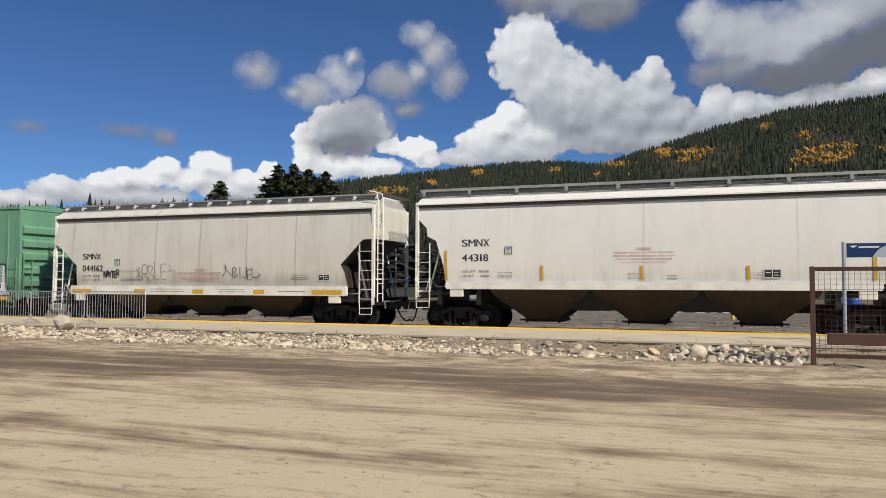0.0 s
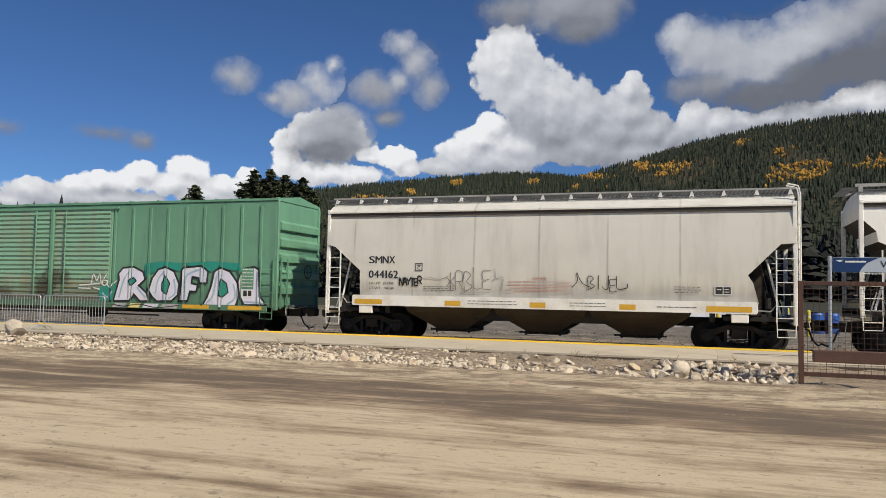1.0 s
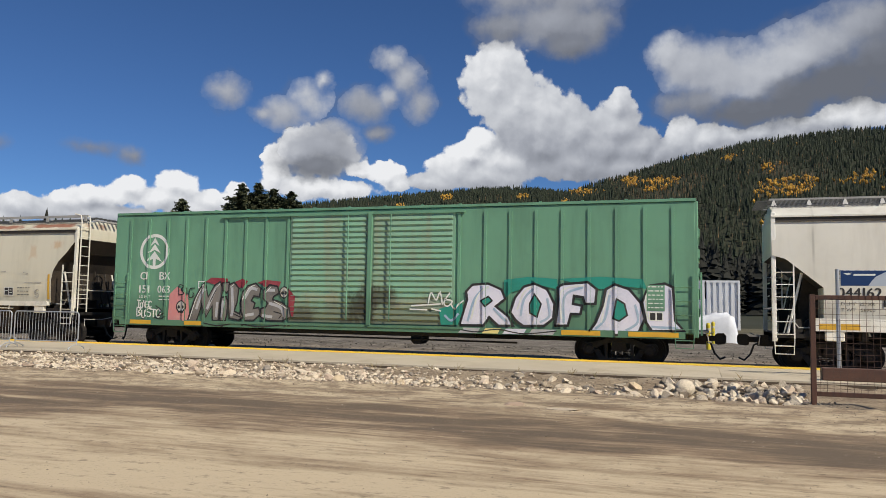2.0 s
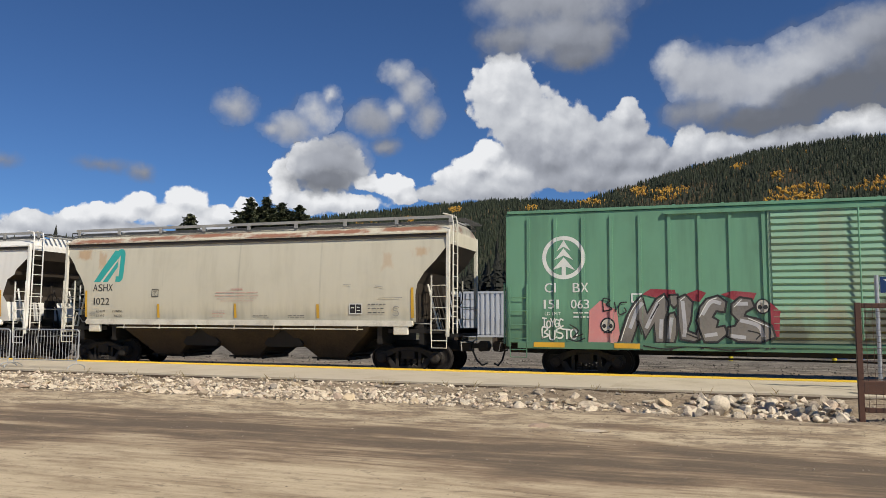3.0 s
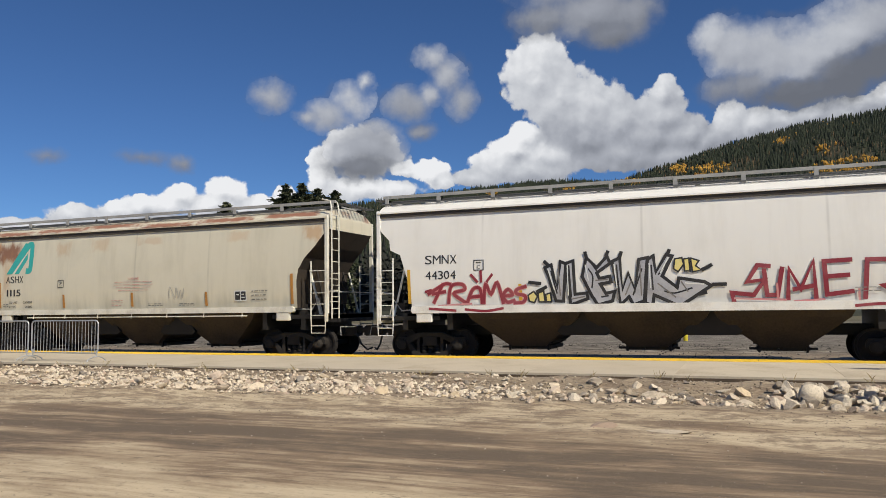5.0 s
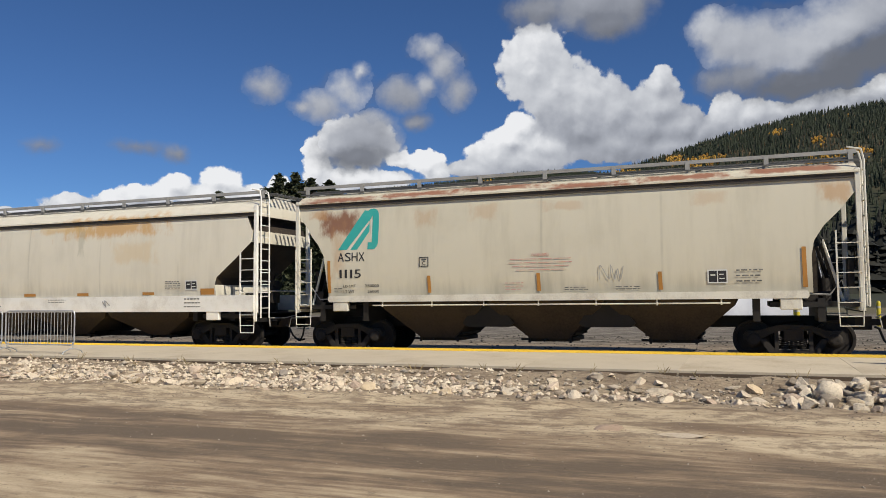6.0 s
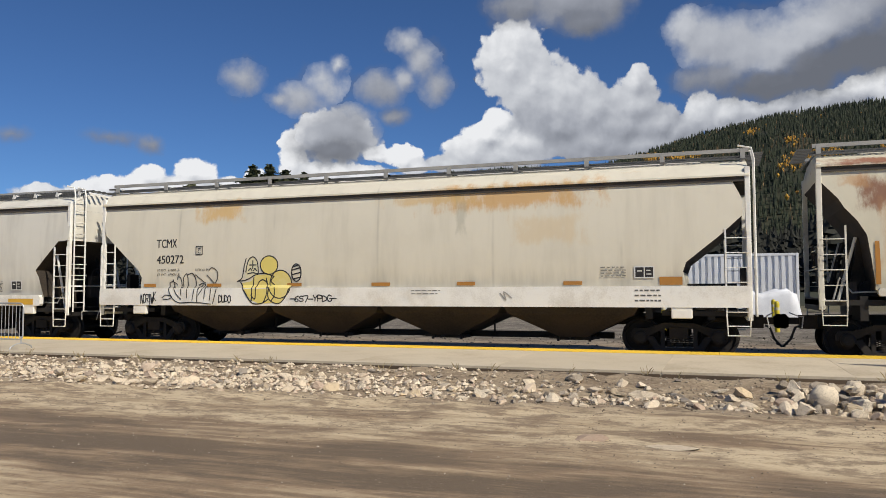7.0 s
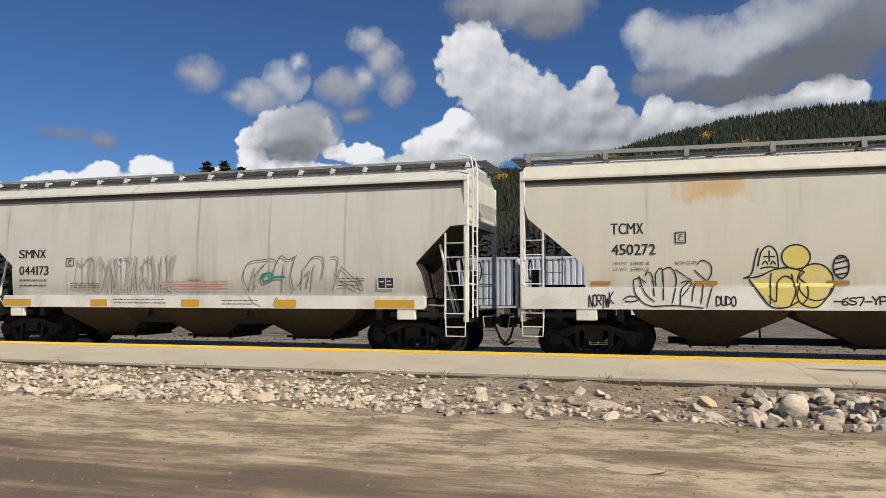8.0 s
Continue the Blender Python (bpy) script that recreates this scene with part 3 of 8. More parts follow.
        return calc(m, "ADD", here.outputs[key + " Light"], calc(m, "MULTIPLY", rise, relief))

    shades = ((0.0, (0.150, 0.160, 0.185)), (0.25, (0.215, 0.23, 0.27)), (0.5, (0.37, 0.39, 0.44)), (0.75, (0.58, 0.60, 0.64)), (1.0, (0.84, 0.85, 0.87)))
    white, grey = ramp(m, tone("Density", 0.25), shades), ramp(m, tone("Veil", 0.14), shades)
    lit = blend(m, calc(m, "DIVIDE", a2, calc(m, "MAXIMUM", alpha, 0.001)), white, grey)
    em = node(m, "Emission", Strength=1.0)
    link(m, lit, em.inputs["Color"])
    tr = nt.nodes.new("ShaderNodeBsdfTransparent")
    mix = nt.nodes.new("ShaderNodeMixShader")
    link(m, alpha, mix.inputs[0])
    link(m, tr.outputs[0], mix.inputs[1])
    link(m, em.outputs[0], mix.inputs[2])
    link(m, mix.outputs[0], nt.nodes["Material Output"].inputs["Surface"])
    R, azs, els = 4000.0, [-40 + 2.5 * i for i in range(47)], [0 + 2.0 * i for i in range(20)]
    verts, uvs = [], []
    for e in els:
        for a in azs:
            ca, ce = radians(a), radians(e)
            verts.append((-math.sin(ca) * math.cos(ce) * R, math.cos(ca) * math.cos(ce) * R, math.sin(ce) * R))
            uvs.append((-a, e))
    n = len(azs)
    faces = [(j * n + i, j * n + i + 1, (j + 1) * n + i + 1, (j + 1) * n + i) for j in range(len(els) - 1) for i in range(n - 1)]
    ob = quick("backdrop", verts, faces, m)
    layer = ob.data.uv_layers.new(name="degrees")
    for lp in ob.data.loops:
        layer.data[lp.index].uv = uvs[lp.vertex_index]
    tagged(ob, "white and grey cumulus clouds drifting in a deep blue sky", "sky", kind="structure")


build_hill()
build_woods()
for cx, cy, ch, cs, cseed in ((-60.2, 94.5, 18.5, 3.0, 1), (-58.3, 95.6, 18.7, 3.1, 2), (-57.0, 97.6, 18.1, 2.8, 3), (-54.5, 97.9, 17.6, 2.5, 4), (-66.6, 90.0, 16.0, 2.6, 5), (-61.3, 98.5, 17.9, 2.8, 6), (-59.4, 99.6, 17.8, 2.8, 7), (-57.5, 100.8, 17.4, 2.6, 8), (-62.5, 96.6, 17.2, 2.4, 9), (-55.0, 101.0, 16.6, 2.2, 10)):
    conifer(cx, cy, ch, cs, cseed)
build_clouds()

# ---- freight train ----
# Also fills the added wells between bays, where its black stands for shade.
BLACK = worn("grime_and_shade_black", (0.006, 0.005, 0.0045), (0.014, 0.011, 0.009), 5.0, 0.7, amount=0.7)
# Soot brown; on the end sheets and plates it also paints in shade.
UNDER = worn("soot_and_shade_brown", (0.040, 0.028, 0.018), (0.013, 0.010, 0.008), 3.0, 0.85, amount=0.8)
CAST = worn("cast_steel", (0.030, 0.024, 0.019), (0.007, 0.006, 0.005), 6.0, 0.85, 0.0, amount=0.8)
TREAD = worn("wheel_steel", (0.016, 0.012, 0.010), (0.007, 0.006, 0.005), 5.0, 0.85, 0.0)
GALV = worn("galvanised_grating", (0.10, 0.10, 0.096), (0.05, 0.05, 0.046), 8.0, 0.6, 0.1)
RAIL_GREY = worn("weathered_roof_rail", (0.36, 0.355, 0.335), (0.20, 0.19, 0.175), 6.0, 0.55, 0.1, amount=0.6)
GREY_RAIL = worn("pale_ladder_paint", (0.44, 0.43, 0.40), (0.20, 0.18, 0.15), 7.0, 0.6, amount=0.6)
RUBBER = worn("hose_rubber", (0.02, 0.02, 0.02), (0.04, 0.038, 0.035), 9.0, 0.6)
GOLD = worn("amber_reflector", (0.62, 0.36, 0.03), (0.42, 0.25, 0.04), 9.0, 0.5, amount=0.5)
AMBER = worn("dull_orange_reflector", (0.42, 0.19, 0.035), (0.30, 0.15, 0.04), 9.0, 0.5, amount=0.5)
INK = worn("black_lettering", (0.018, 0.018, 0.02), (0.06, 0.058, 0.055), 14.0, 0.6, amount=0.4)
WORN_INK = worn("worn_small_lettering", (0.085, 0.083, 0.08), (0.24, 0.23, 0.215), 22.0, 0.7, amount=0.8)
GREY_INK = worn("faded_lettering", (0.20, 0.195, 0.185), (0.34, 0.33, 0.31), 14.0, 0.7)
RED_INK = worn("faded_red_lettering", (0.50, 0.26, 0.22), (0.60, 0.50, 0.44), 14.0, 0.7)
WHITE_INK = worn("white_stencil_paint", (0.72, 0.73, 0.70), (0.48, 0.52, 0.47), 10.0, 0.65, amount=0.5)
TEAL = worn("teal_emblem_paint", (0.035, 0.36, 0.33), (0.10, 0.42, 0.38), 8.0, 0.5, amount=0.4)
SPRAY = {
    "red": worn("red_spray", (0.23, 0.020, 0.035), (0.36, 0.10, 0.11), 5.0, 0.6, amount=0.7),
    "pink": worn("pink_overspray", (0.55, 0.22, 0.22), (0.50, 0.36, 0.33), 3.0, 0.7, amount=0.9),
    "black": worn("black_spray", (0.015, 0.015, 0.017), (0.07, 0.065, 0.06), 6.0, 0.6, amount=0.5),
    "silver": worn("silver_spray", (0.46, 0.46, 0.48), (0.26, 0.26, 0.29), 3.0, 0.45, 0.1, amount=0.8),
    "sky": worn("pale_blue_spray", (0.30, 0.42, 0.55), (0.46, 0.52, 0.62), 3.0, 0.6, amount=0.8),
    "chrome": worn("pale_violet_spray", (0.70, 0.69, 0.80), (0.42, 0.45, 0.56), 2.5, 0.5, amount=0.8),
    "dusk": worn("dark_silver_spray", (0.20, 0.185, 0.17), (0.10, 0.09, 0.085), 2.5, 0.6, amount=0.8),
    "yellow": worn("yellow_spray", (0.70, 0.58, 0.16), (0.70, 0.63, 0.36), 3.0, 0.6, amount=0.8),
    "cream": worn("pale_yellow_spray", (0.66, 0.62, 0.42), (0.66, 0.62, 0.50), 3.0, 0.6, amount=0.8),
    "teal": worn("teal_spray", (0.02, 0.26, 0.20), (0.02, 0.18, 0.13), 4.0, 0.6, amount=0.7),
    "grey": worn("faint_grey_spray", (0.30, 0.29, 0.27), (0.42, 0.41, 0.38), 4.0, 0.7, amount=0.9),
    "smear": worn("buffed_smear", (0.40, 0.385, 0.35), (0.52, 0.50, 0.45), 7.0, 0.7, amount=0.9),
}


def cross(z):
    """Half width of a hopper's curved side at the height z over the rail."""
    return 1.605 - (0.125 if z > 2.45 else 0.22) * ((z - 2.45) / 1.8) ** 2


class Deck:
    """Flat work on a car's near side: each piece lies a little further out than the one before."""

    def __init__(self, car, face, ribs=(), proud=0.0):
        self.car, self.face, self.k, self.ribs, self.proud = car, face, 0, ribs, proud

    def press(self, bm, d):
        """Lays flat work onto the side: round its curve, and up onto the ribs that it crosses."""
        bmesh.ops.remove_doubles(bm, verts=bm.verts[:], dist=0.0004)
        bmesh.ops.triangulate(bm, faces=[f for f in bm.faces if len(f.verts) > 4])
        low, high = min(v.co.z for v in bm.verts), max(v.co.z for v in bm.verts)
        west, east = min(v.co.x for v in bm.verts), max(v.co.x for v in bm.verts)
        cuts = []
        if not self.ribs and high - low > 0.12:
            cuts = [((0, 0, 0.11 * k), (0, 0, 1)) for k in range(math.ceil(low / 0.11), math.ceil(high / 0.11))]
        spans = [(a, b) for a, b in self.ribs if a < east and b > west]
        cuts += [((x, 0, 0), (1, 0, 0)) for ab in spans for x in ab]
        for co, no in cuts:
            bmesh.ops.bisect_plane(bm, geom=bm.verts[:] + bm.edges[:] + bm.faces[:], plane_co=co, plane_no=no)
        if spans:
            edges = [e for e in bm.edges if any(abs(v.co.x - x) < 1e-5 for x in (q for ab in spans for q in ab) for v in e.verts[:1]) and abs(e.verts[0].co.x - e.verts[1].co.x) < 1e-5]
            bmesh.ops.split_edges(bm, edges=edges)
        up = set()
        for f in bm.faces:
            x = f.calc_center_median().x
            if any(a < x < b for a, b in spans):
                up.update(f.verts)
        bmesh.ops.triangulate(bm, faces=bm.faces[:])
        for v in bm.verts:
            v.co.y = -self.face(v.co.z) - d - (self.proud if v in up else 0.0)

    def lift(self, layer=1.0):
        self.k += layer
        return 0.004 + 0.0004 * self.k

    def flat(self, name, polygons, material, label="", layer=1.0):
        bm, d = bmesh.new(), self.lift(layer)
        for poly in polygons:
            try:
                bm.faces.new([bm.verts.new((x, 0, z)) for x, z in poly])
            except ValueError:
                pass
        self.press(bm, d)
        me = bpy.data.meshes.new(name)
        bm.normal_update()
        for f in bm.faces:
            if f.normal.y > 0:
                f.normal_flip()
        bm.to_mesh(me)
        bm.free()
        me.materials.append(material)
        ob = new(name, me)
        ob.parent = self.car
        if label:
            ob["label"] = label
        return ob

    def bars(self, name, rows, material, label=""):
        """Rows of x0, x1, z0, z1."""
        return self.flat(name, [((a, c), (b, c), (b, d), (a, d)) for a, b, c, d in rows], material, label)

    def words(self, text, x0, x1, z0, z1, material=None, heavy=0.0, name="lettering"):
        cu = bpy.data.curves.new("type", "FONT")
        cu.body, cu.resolution_u = text, 3
        tmp = new("type", cu)
        me = bpy.data.meshes.new_from_object(tmp.evaluated_get(bpy.context.evaluated_depsgraph_get()))
        bpy.data.objects.remove(tmp)
        flat = [(v.co.x, v.co.y) for v in me.vertices]
        ax, bx, az, bz = (f(q[i] for q in flat) for i in (0, 1) for f in (min, max))
        small = z1 - z0 < 0.15
        if not small and len(text) > 1:
            bpy.data.meshes.remove(me)
            return self.letters(text, x0, x1, z0, z1, material, heavy, name)
        for shift in ((-heavy, heavy) if heavy else (0.0,)):
            d, own = self.lift(), me.copy()
            for v, (u, w) in zip(own.vertices, flat):
                v.co = (x0 + (u - ax) / (bx - ax) * (x1 - x0) + shift, 0, z0 + (w - az) / (bz - az) * (z1 - z0))
            bm = bmesh.new()
            bm.from_mesh(own)
            self.press(bm, d)
            bm.to_mesh(own)
            bm.free()
            own.materials.clear()
            own.materials.append(material or INK)
            ob = new(name, own)
            ob.parent = self.car
            if small:
                ob["kind"] = "stuff"
        bpy.data.meshes.remove(me)
        return ob

    def letters(self, text, x0, x1, z0, z1, material, heavy, name):
        """Sets a word letter by letter, each at its own width."""
        wide = {"I": 0.40, "1": 0.55, "M": 1.15, "W": 1.2, "L": 0.75, "5": 0.85, "3": 0.85, "4": 0.95, "2": 0.9, "0": 0.95, "6": 0.9, "7": 0.85, "8": 0.9, "9": 0.9}
        gap = 0.16
        total = sum(wide.get(c, 1.0) for c in text) + gap * (len(text) - 1)
        unit, x = (x1 - x0) / total, x0
        for c in text:
            w = wide.get(c, 1.0) * unit
            thin = w * 0.24 if c in "1I" else 0.0
            self.words(c, x + thin, x + w - thin, z0, z1, material, heavy * 0.5 * min(1.0, wide.get(c, 1.0)), "letter")
            x += w + gap * unit

    def ribbon(self, points, width, curved=True):
        """The outline polygons of a brush stroke through the points."""
        if curved and len(points) > 2:
            q, pts = [], [points[0]] + list(points) + [points[-1]]
            for i in range(1, len(pts) - 2):
                a, b, c, e = (Vector(pts[i + k]) for k in (-1, 0, 1, 2))
                for s in range(5):
                    t = s / 5
                    q.append(0.5 * ((2 * b) + (c - a) * t + (2 * a - 5 * b + 4 * c - e) * t * t + (3 * b - a - 3 * c + e) * t ** 3))
            q.append(Vector(points[-1]))
        else:
            q = [Vector(p) for p in points]
        left, right = [], []
        for i, p in enumerate(q):
            a = (p - q[i - 1]).normalized() if i else None
            b = (q[i + 1] - p).normalized() if i < len(q) - 1 else None
            a, b = a or b, b or a
            if a is None or a.length == 0:
                a = b = Vector((1, 0))
            t = (a + b).normalized() if (a + b).length > 0.1 else b
            n = Vector((-t.y, t.x))
            k = min(1.8, 1 / max(0.4, n.dot(Vector((-b.y, b.x)))))
            end = t * width * 0.35 if i == len(q) - 1 else (-t * width * 0.35 if i == 0 else Vector((0, 0)))
            left.append(p + n * width / 2 * k + end)
            right.append(p - n * width / 2 * k + end)
        return [(left[i], left[i + 1], right[i + 1], right[i]) for i in range(len(q) - 1)]

    def strokes(self, name, lines, width, material, label="", curved=True):
        for i, pts in enumerate(lines):
            self.flat(name, self.ribbon(pts, width, curved), material, label, 0.2 if i else 1.0)


GLYPHS = {
    "S": "1,.9 .5,1 .05,.8 .2,.58 .85,.45 .95,.15 .5,0 0,.12", "U": "0,1 .05,.2 .4,0 .8,.15 .9,1", "M": "0,0 .12,1 .5,.35 .85,1 1,0",
    "E": "1,1 .05,.95 .1,.5 .75,.52|.1,.5 .05,.02 1,0", "R": "0,0 .08,1 .9,.95 .85,.5 .1,.48|.4,.48 1,0", "F": "1,1 .05,.95 0,0|.05,.52 .7,.55",
    "A": "0,0 .5,1 1,0|.2,.38 .8,.38", "V": "0,1 .45,0 1,1", "L": "0,1 .05,.05 .9,0", "W": "0,1 .25,0 .5,.8 .75,0 1,1", "K": "0,1 .05,0|.95,1 .1,.45 1,0",
    "I": ".5,1 .5,0", "O": ".5,1 .08,.75 .08,.25 .5,0 .92,.25 .92,.75 .5,1", "P": "0,0 .05,1 .9,.9 .85,.5 .1,.42", "Y": "0,1 .5,.5 1,1|.5,.5 .45,0",
    "D": "0,0 .05,1 .9,.7 .85,.2 0,0", "G": "1,.85 .4,1 .05,.5 .4,0 1,.15 .95,.45 .6,.45", "N": "0,0 .08,1 .85,0 1,1", "T": "0,1 1,.95|.5,.97 .5,0",
    "6": ".9,.95 .2,.65 .1,.2 .5,0 .9,.25 .5,.5 .15,.3", "7": "0,1 1,.95 .4,0", "Z": "0,.95 1,1 .05,.05 1,0", "-": "0,.5 1,.5", "X": "0,1 1,0|1,1 0,0",
    "J": ".9,1 .85,.15 .4,0 0,.2", "C": "1,.85 .4,1 .05,.5 .4,0 1,.15", "B": "0,0 0,1 .8,.85 .3,.52 .95,.25 0,0", "*": ".5,1 .5,0|0,.75 1,.25|0,.25 1,.75",
}


def oval(cx, cz, rx, rz, n=18, turn=0.0):
    c, q = math.cos(turn), math.sin(turn)
    return [(cx + math.cos(6.2832 * i / n) * rx * c - math.sin(6.2832 * i / n) * rz * q, cz + math.cos(6.2832 * i / n) * rx * q + math.sin(6.2832 * i / n) * rz * c) for i in range(n)]



def block(d, shape, fill, edge, width, label=""):
    """A filled sprayed letter with its dark outline."""
    d.flat("graffiti", [shape], fill, label)
    d.strokes("graffiti", [list(shape) + [shape[0]]], width, edge, "dark sprayed outline", False)


def spell(text, x0, x1, z0, z1, gap=0.12, jitter=0.0, seed=1):
    """Brush strokes that write a text into a box."""
    rng, out = random.Random(seed), []
    w = (x1 - x0) / (len(text) + gap * (len(text) - 1))
    for i, c in enumerate(text):
        ox, dz, sc = x0 + i * w * (1 + gap), rng.uniform(-1, 1) * jitter, 1 + rng.uniform(-1, 1) * jitter
        for line in GLYPHS.get(c, "").split("|"):
            pts = [tuple(float(v) for v in q.split(",")) for q in line.split()]
            if pts:
                out.append([(ox + a * w, z0 + (b * sc + dz) * (z1 - z0)) for a, b in pts])
    return out


def wheel_mesh():
    bm = bmesh.new()
    for s in (-1, 1):
        lathe(bm, [(0.09, 0.70 * s), (0.16, 0.69 * s), (0.22, 0.735 * s), (0.38, 0.74 * s), (0.405, 0.69 * s), (0.485, 0.69 * s), (0.485, 0.715 * s),
                   (0.457, 0.73 * s), (0.452, 0.83 * s), (0.40, 0.83 * s), (0.385, 0.785 * s), (0.23, 0.79 * s), (0.17, 0.85 * s), (0.09, 0.86 * s)], True, 32)
        for k in range(8):
            a = k * math.pi / 4
            c, q = math.cos(a), math.sin(a)
            rod(bm, [(c * 0.30, 0.78 * s, q * 0.30), (c * 0.30, 0.80 * s, q * 0.30)], 0.03, 6)
    lathe(bm, [(0.085, -1.0), (0.085, 1.0)], True, 12)
    ob = part("wheelset", bm, TREAD, None)
    me = ob.data
    bpy.data.objects.remove(ob)
    return me


def frame_mesh():
    """Cast side frame of a three-piece truck, with its window, springs and pedestal jaws."""
    bm = bmesh.new()
    for y0, y1 in ((-0.09, 0.09),):
        prism(bm, ((-1.12, 0.56), (-1.05, 0.66), (-0.78, 0.66), (-0.35, 0.80), (0.35, 0.80), (0.78, 0.66), (1.05, 0.66), (1.12, 0.56), (1.12, 0.44), (1.02, 0.44),
                   (0.74, 0.46), (0.42, 0.62), (0.36, 0.66), (-0.36, 0.66), (-0.42, 0.62), (-0.74, 0.46), (-1.02, 0.44), (-1.12, 0.44)), y0, y1)
        prism(bm, ((-0.78, 0.47), (-0.60, 0.47), (-0.40, 0.20), (0.40, 0.20), (0.60, 0.47), (0.78, 0.47), (0.52, 0.10), (-0.52, 0.10)), y0 * 0.9, y1 * 0.9)
        slab(bm, -0.42, -0.33, y0 * 0.95, y1 * 0.95, 0.18, 0.67)
        slab(bm, 0.33, 0.42, y0 * 0.95, y1 * 0.95, 0.18, 0.67)
    for x in (-0.2, 0.0, 0.2):
        for k in range(6):
            lathe(bm, [(0.085, 0.22 + 0.045 * k), (0.085, 0.245 + 0.045 * k)], False, 10, (x, -0.02, 0))
    for x in (-0.889, 0.889):
        lathe(bm, [(0.16, -0.06), (0.16, -0.15), (0.12, -0.19), (0.07, -0.20)], True, 14, (x, 0, 0.457))
        for k in range(3):
            a = k * 2.094
            rod(bm, [(x + math.cos(a) * 0.07, -0.18, 0.457 + math.sin(a) * 0.07), (x + math.cos(a) * 0.07, -0.215, 0.457 + math.sin(a) * 0.07)], 0.022, 6)
    ob = part("side_frame", bm, CAST, None)
    me = ob.data
    bpy.data.objects.remove(ob)
    return me


WHEELSET, SIDE_FRAME = wheel_mesh(), frame_mesh()
rolling = []          # the wheelsets, which turn as the train rolls


def add_truck(car, x):
    bm = slabs((-0.22, 0.22, -1.12, 1.12, 0.42, 0.70), (-0.30, 0.30, -0.35, 0.35, 0.68, 0.86))
    for s in (-0.62, 0.62):
        slab(bm, s - 0.05, s + 0.05, -0.8, 0.8, 0.28, 0.42)
    truck = part("truck", bevelled(bm, 0.02), CAST, car, "grimy cast steel truck")
    truck.matrix_basis = pose(x, 0, 0)
    for y, turn in ((-1.0, 0), (1.0, 180)):
        shared("side_frame", SIDE_FRAME, truck, pose(0, y, 0, 0, 0, turn))
    for dx in (-0.889, 0.889):
        w = shared("wheelset", WHEELSET, truck, pose(dx, 0, 0.457))
        rolling.append((w, dx))


def add_coupler(car, half, side, hoses=True):
    """Draft sill end, knuckle coupler, cut lever and hanging air hose."""
    s = side
    bm = bmesh.new()
    slab(bm, min(s * (half - 0.4), s * (half + 0.28)), max(s * (half - 0.4), s * (half + 0.28)), -0.2, 0.2, 0.66, 0.98)
    slab(bm, min(s * (half + 0.28), s * (half + 0.56)), max(s * (half + 0.28), s * (half + 0.56)), -0.08, 0.08, 0.76, 0.92)
    prism(bm, [(s * (half + a), z) for a, z in ((0.52, 0.70), (0.60, 0.66), (0.80, 0.68), (0.84, 0.75), (0.84, 0.93), (0.78, 1.0), (0.60, 1.0), (0.52, 0.94))], -0.16, 0.17)
    part("coupler", bm, UNDER, car, "rusty brown knuckle coupler")
    if hoses:
        h = bmesh.new()
        rod(h, [(s * (half + 0.30), -0.38, 0.74), (s * (half + 0.40), -0.38, 0.70), (s * (half + 0.50), -0.32, 0.42), (s * (half + 0.66), -0.22, 0.24), (s * (half + 0.80), -0.10, 0.30)], 0.03, 7)
        part("air_hose", h, RUBBER, car)
    c = bmesh.new()
    rod(c, [(s * (half + 0.30), -1.3, 0.98), (s * (half + 0.32), -0.5, 0.96), (s * (half + 0.50), -0.15, 1.04)], 0.014, 5)
    rod(c, [(s * (half + 0.30), -1.3, 0.98), (s * (half + 0.34), -1.34, 0.72)], 0.014, 5)
    part("uncoupling_lever", c, GREY_RAIL, car)


def ladder(car, x0, x1, y, z0, z1, paint, rungs=0.34, name="side_ladder", stirrup=0.0):
    bm = bmesh.new()
    for x in (x0, x1):
        slab(bm, x - 0.019, x + 0.019, y - 0.018, y + 0.018, z0, z1)
    z = z0 + 0.12
    while z < z1 - 0.05:
        rod(bm, [(x0, y - 0.02, z), (x1, y - 0.02, z)], 0.012, 5)
        z += rungs
    if stirrup:
        rod(bm, [(x0, y, z0 + 0.02), (x0 + 0.02, y, z0 - stirrup), (x1 - 0.02, y, z0 - stirrup), (x1, y, z0 + 0.02)], 0.017, 5)
        rod(bm, [(x0, y, z0 - stirrup * 0.48), (x1, y, z0 - stirrup * 0.48)], 0.015, 5)
    return part(name, bm, paint, car)


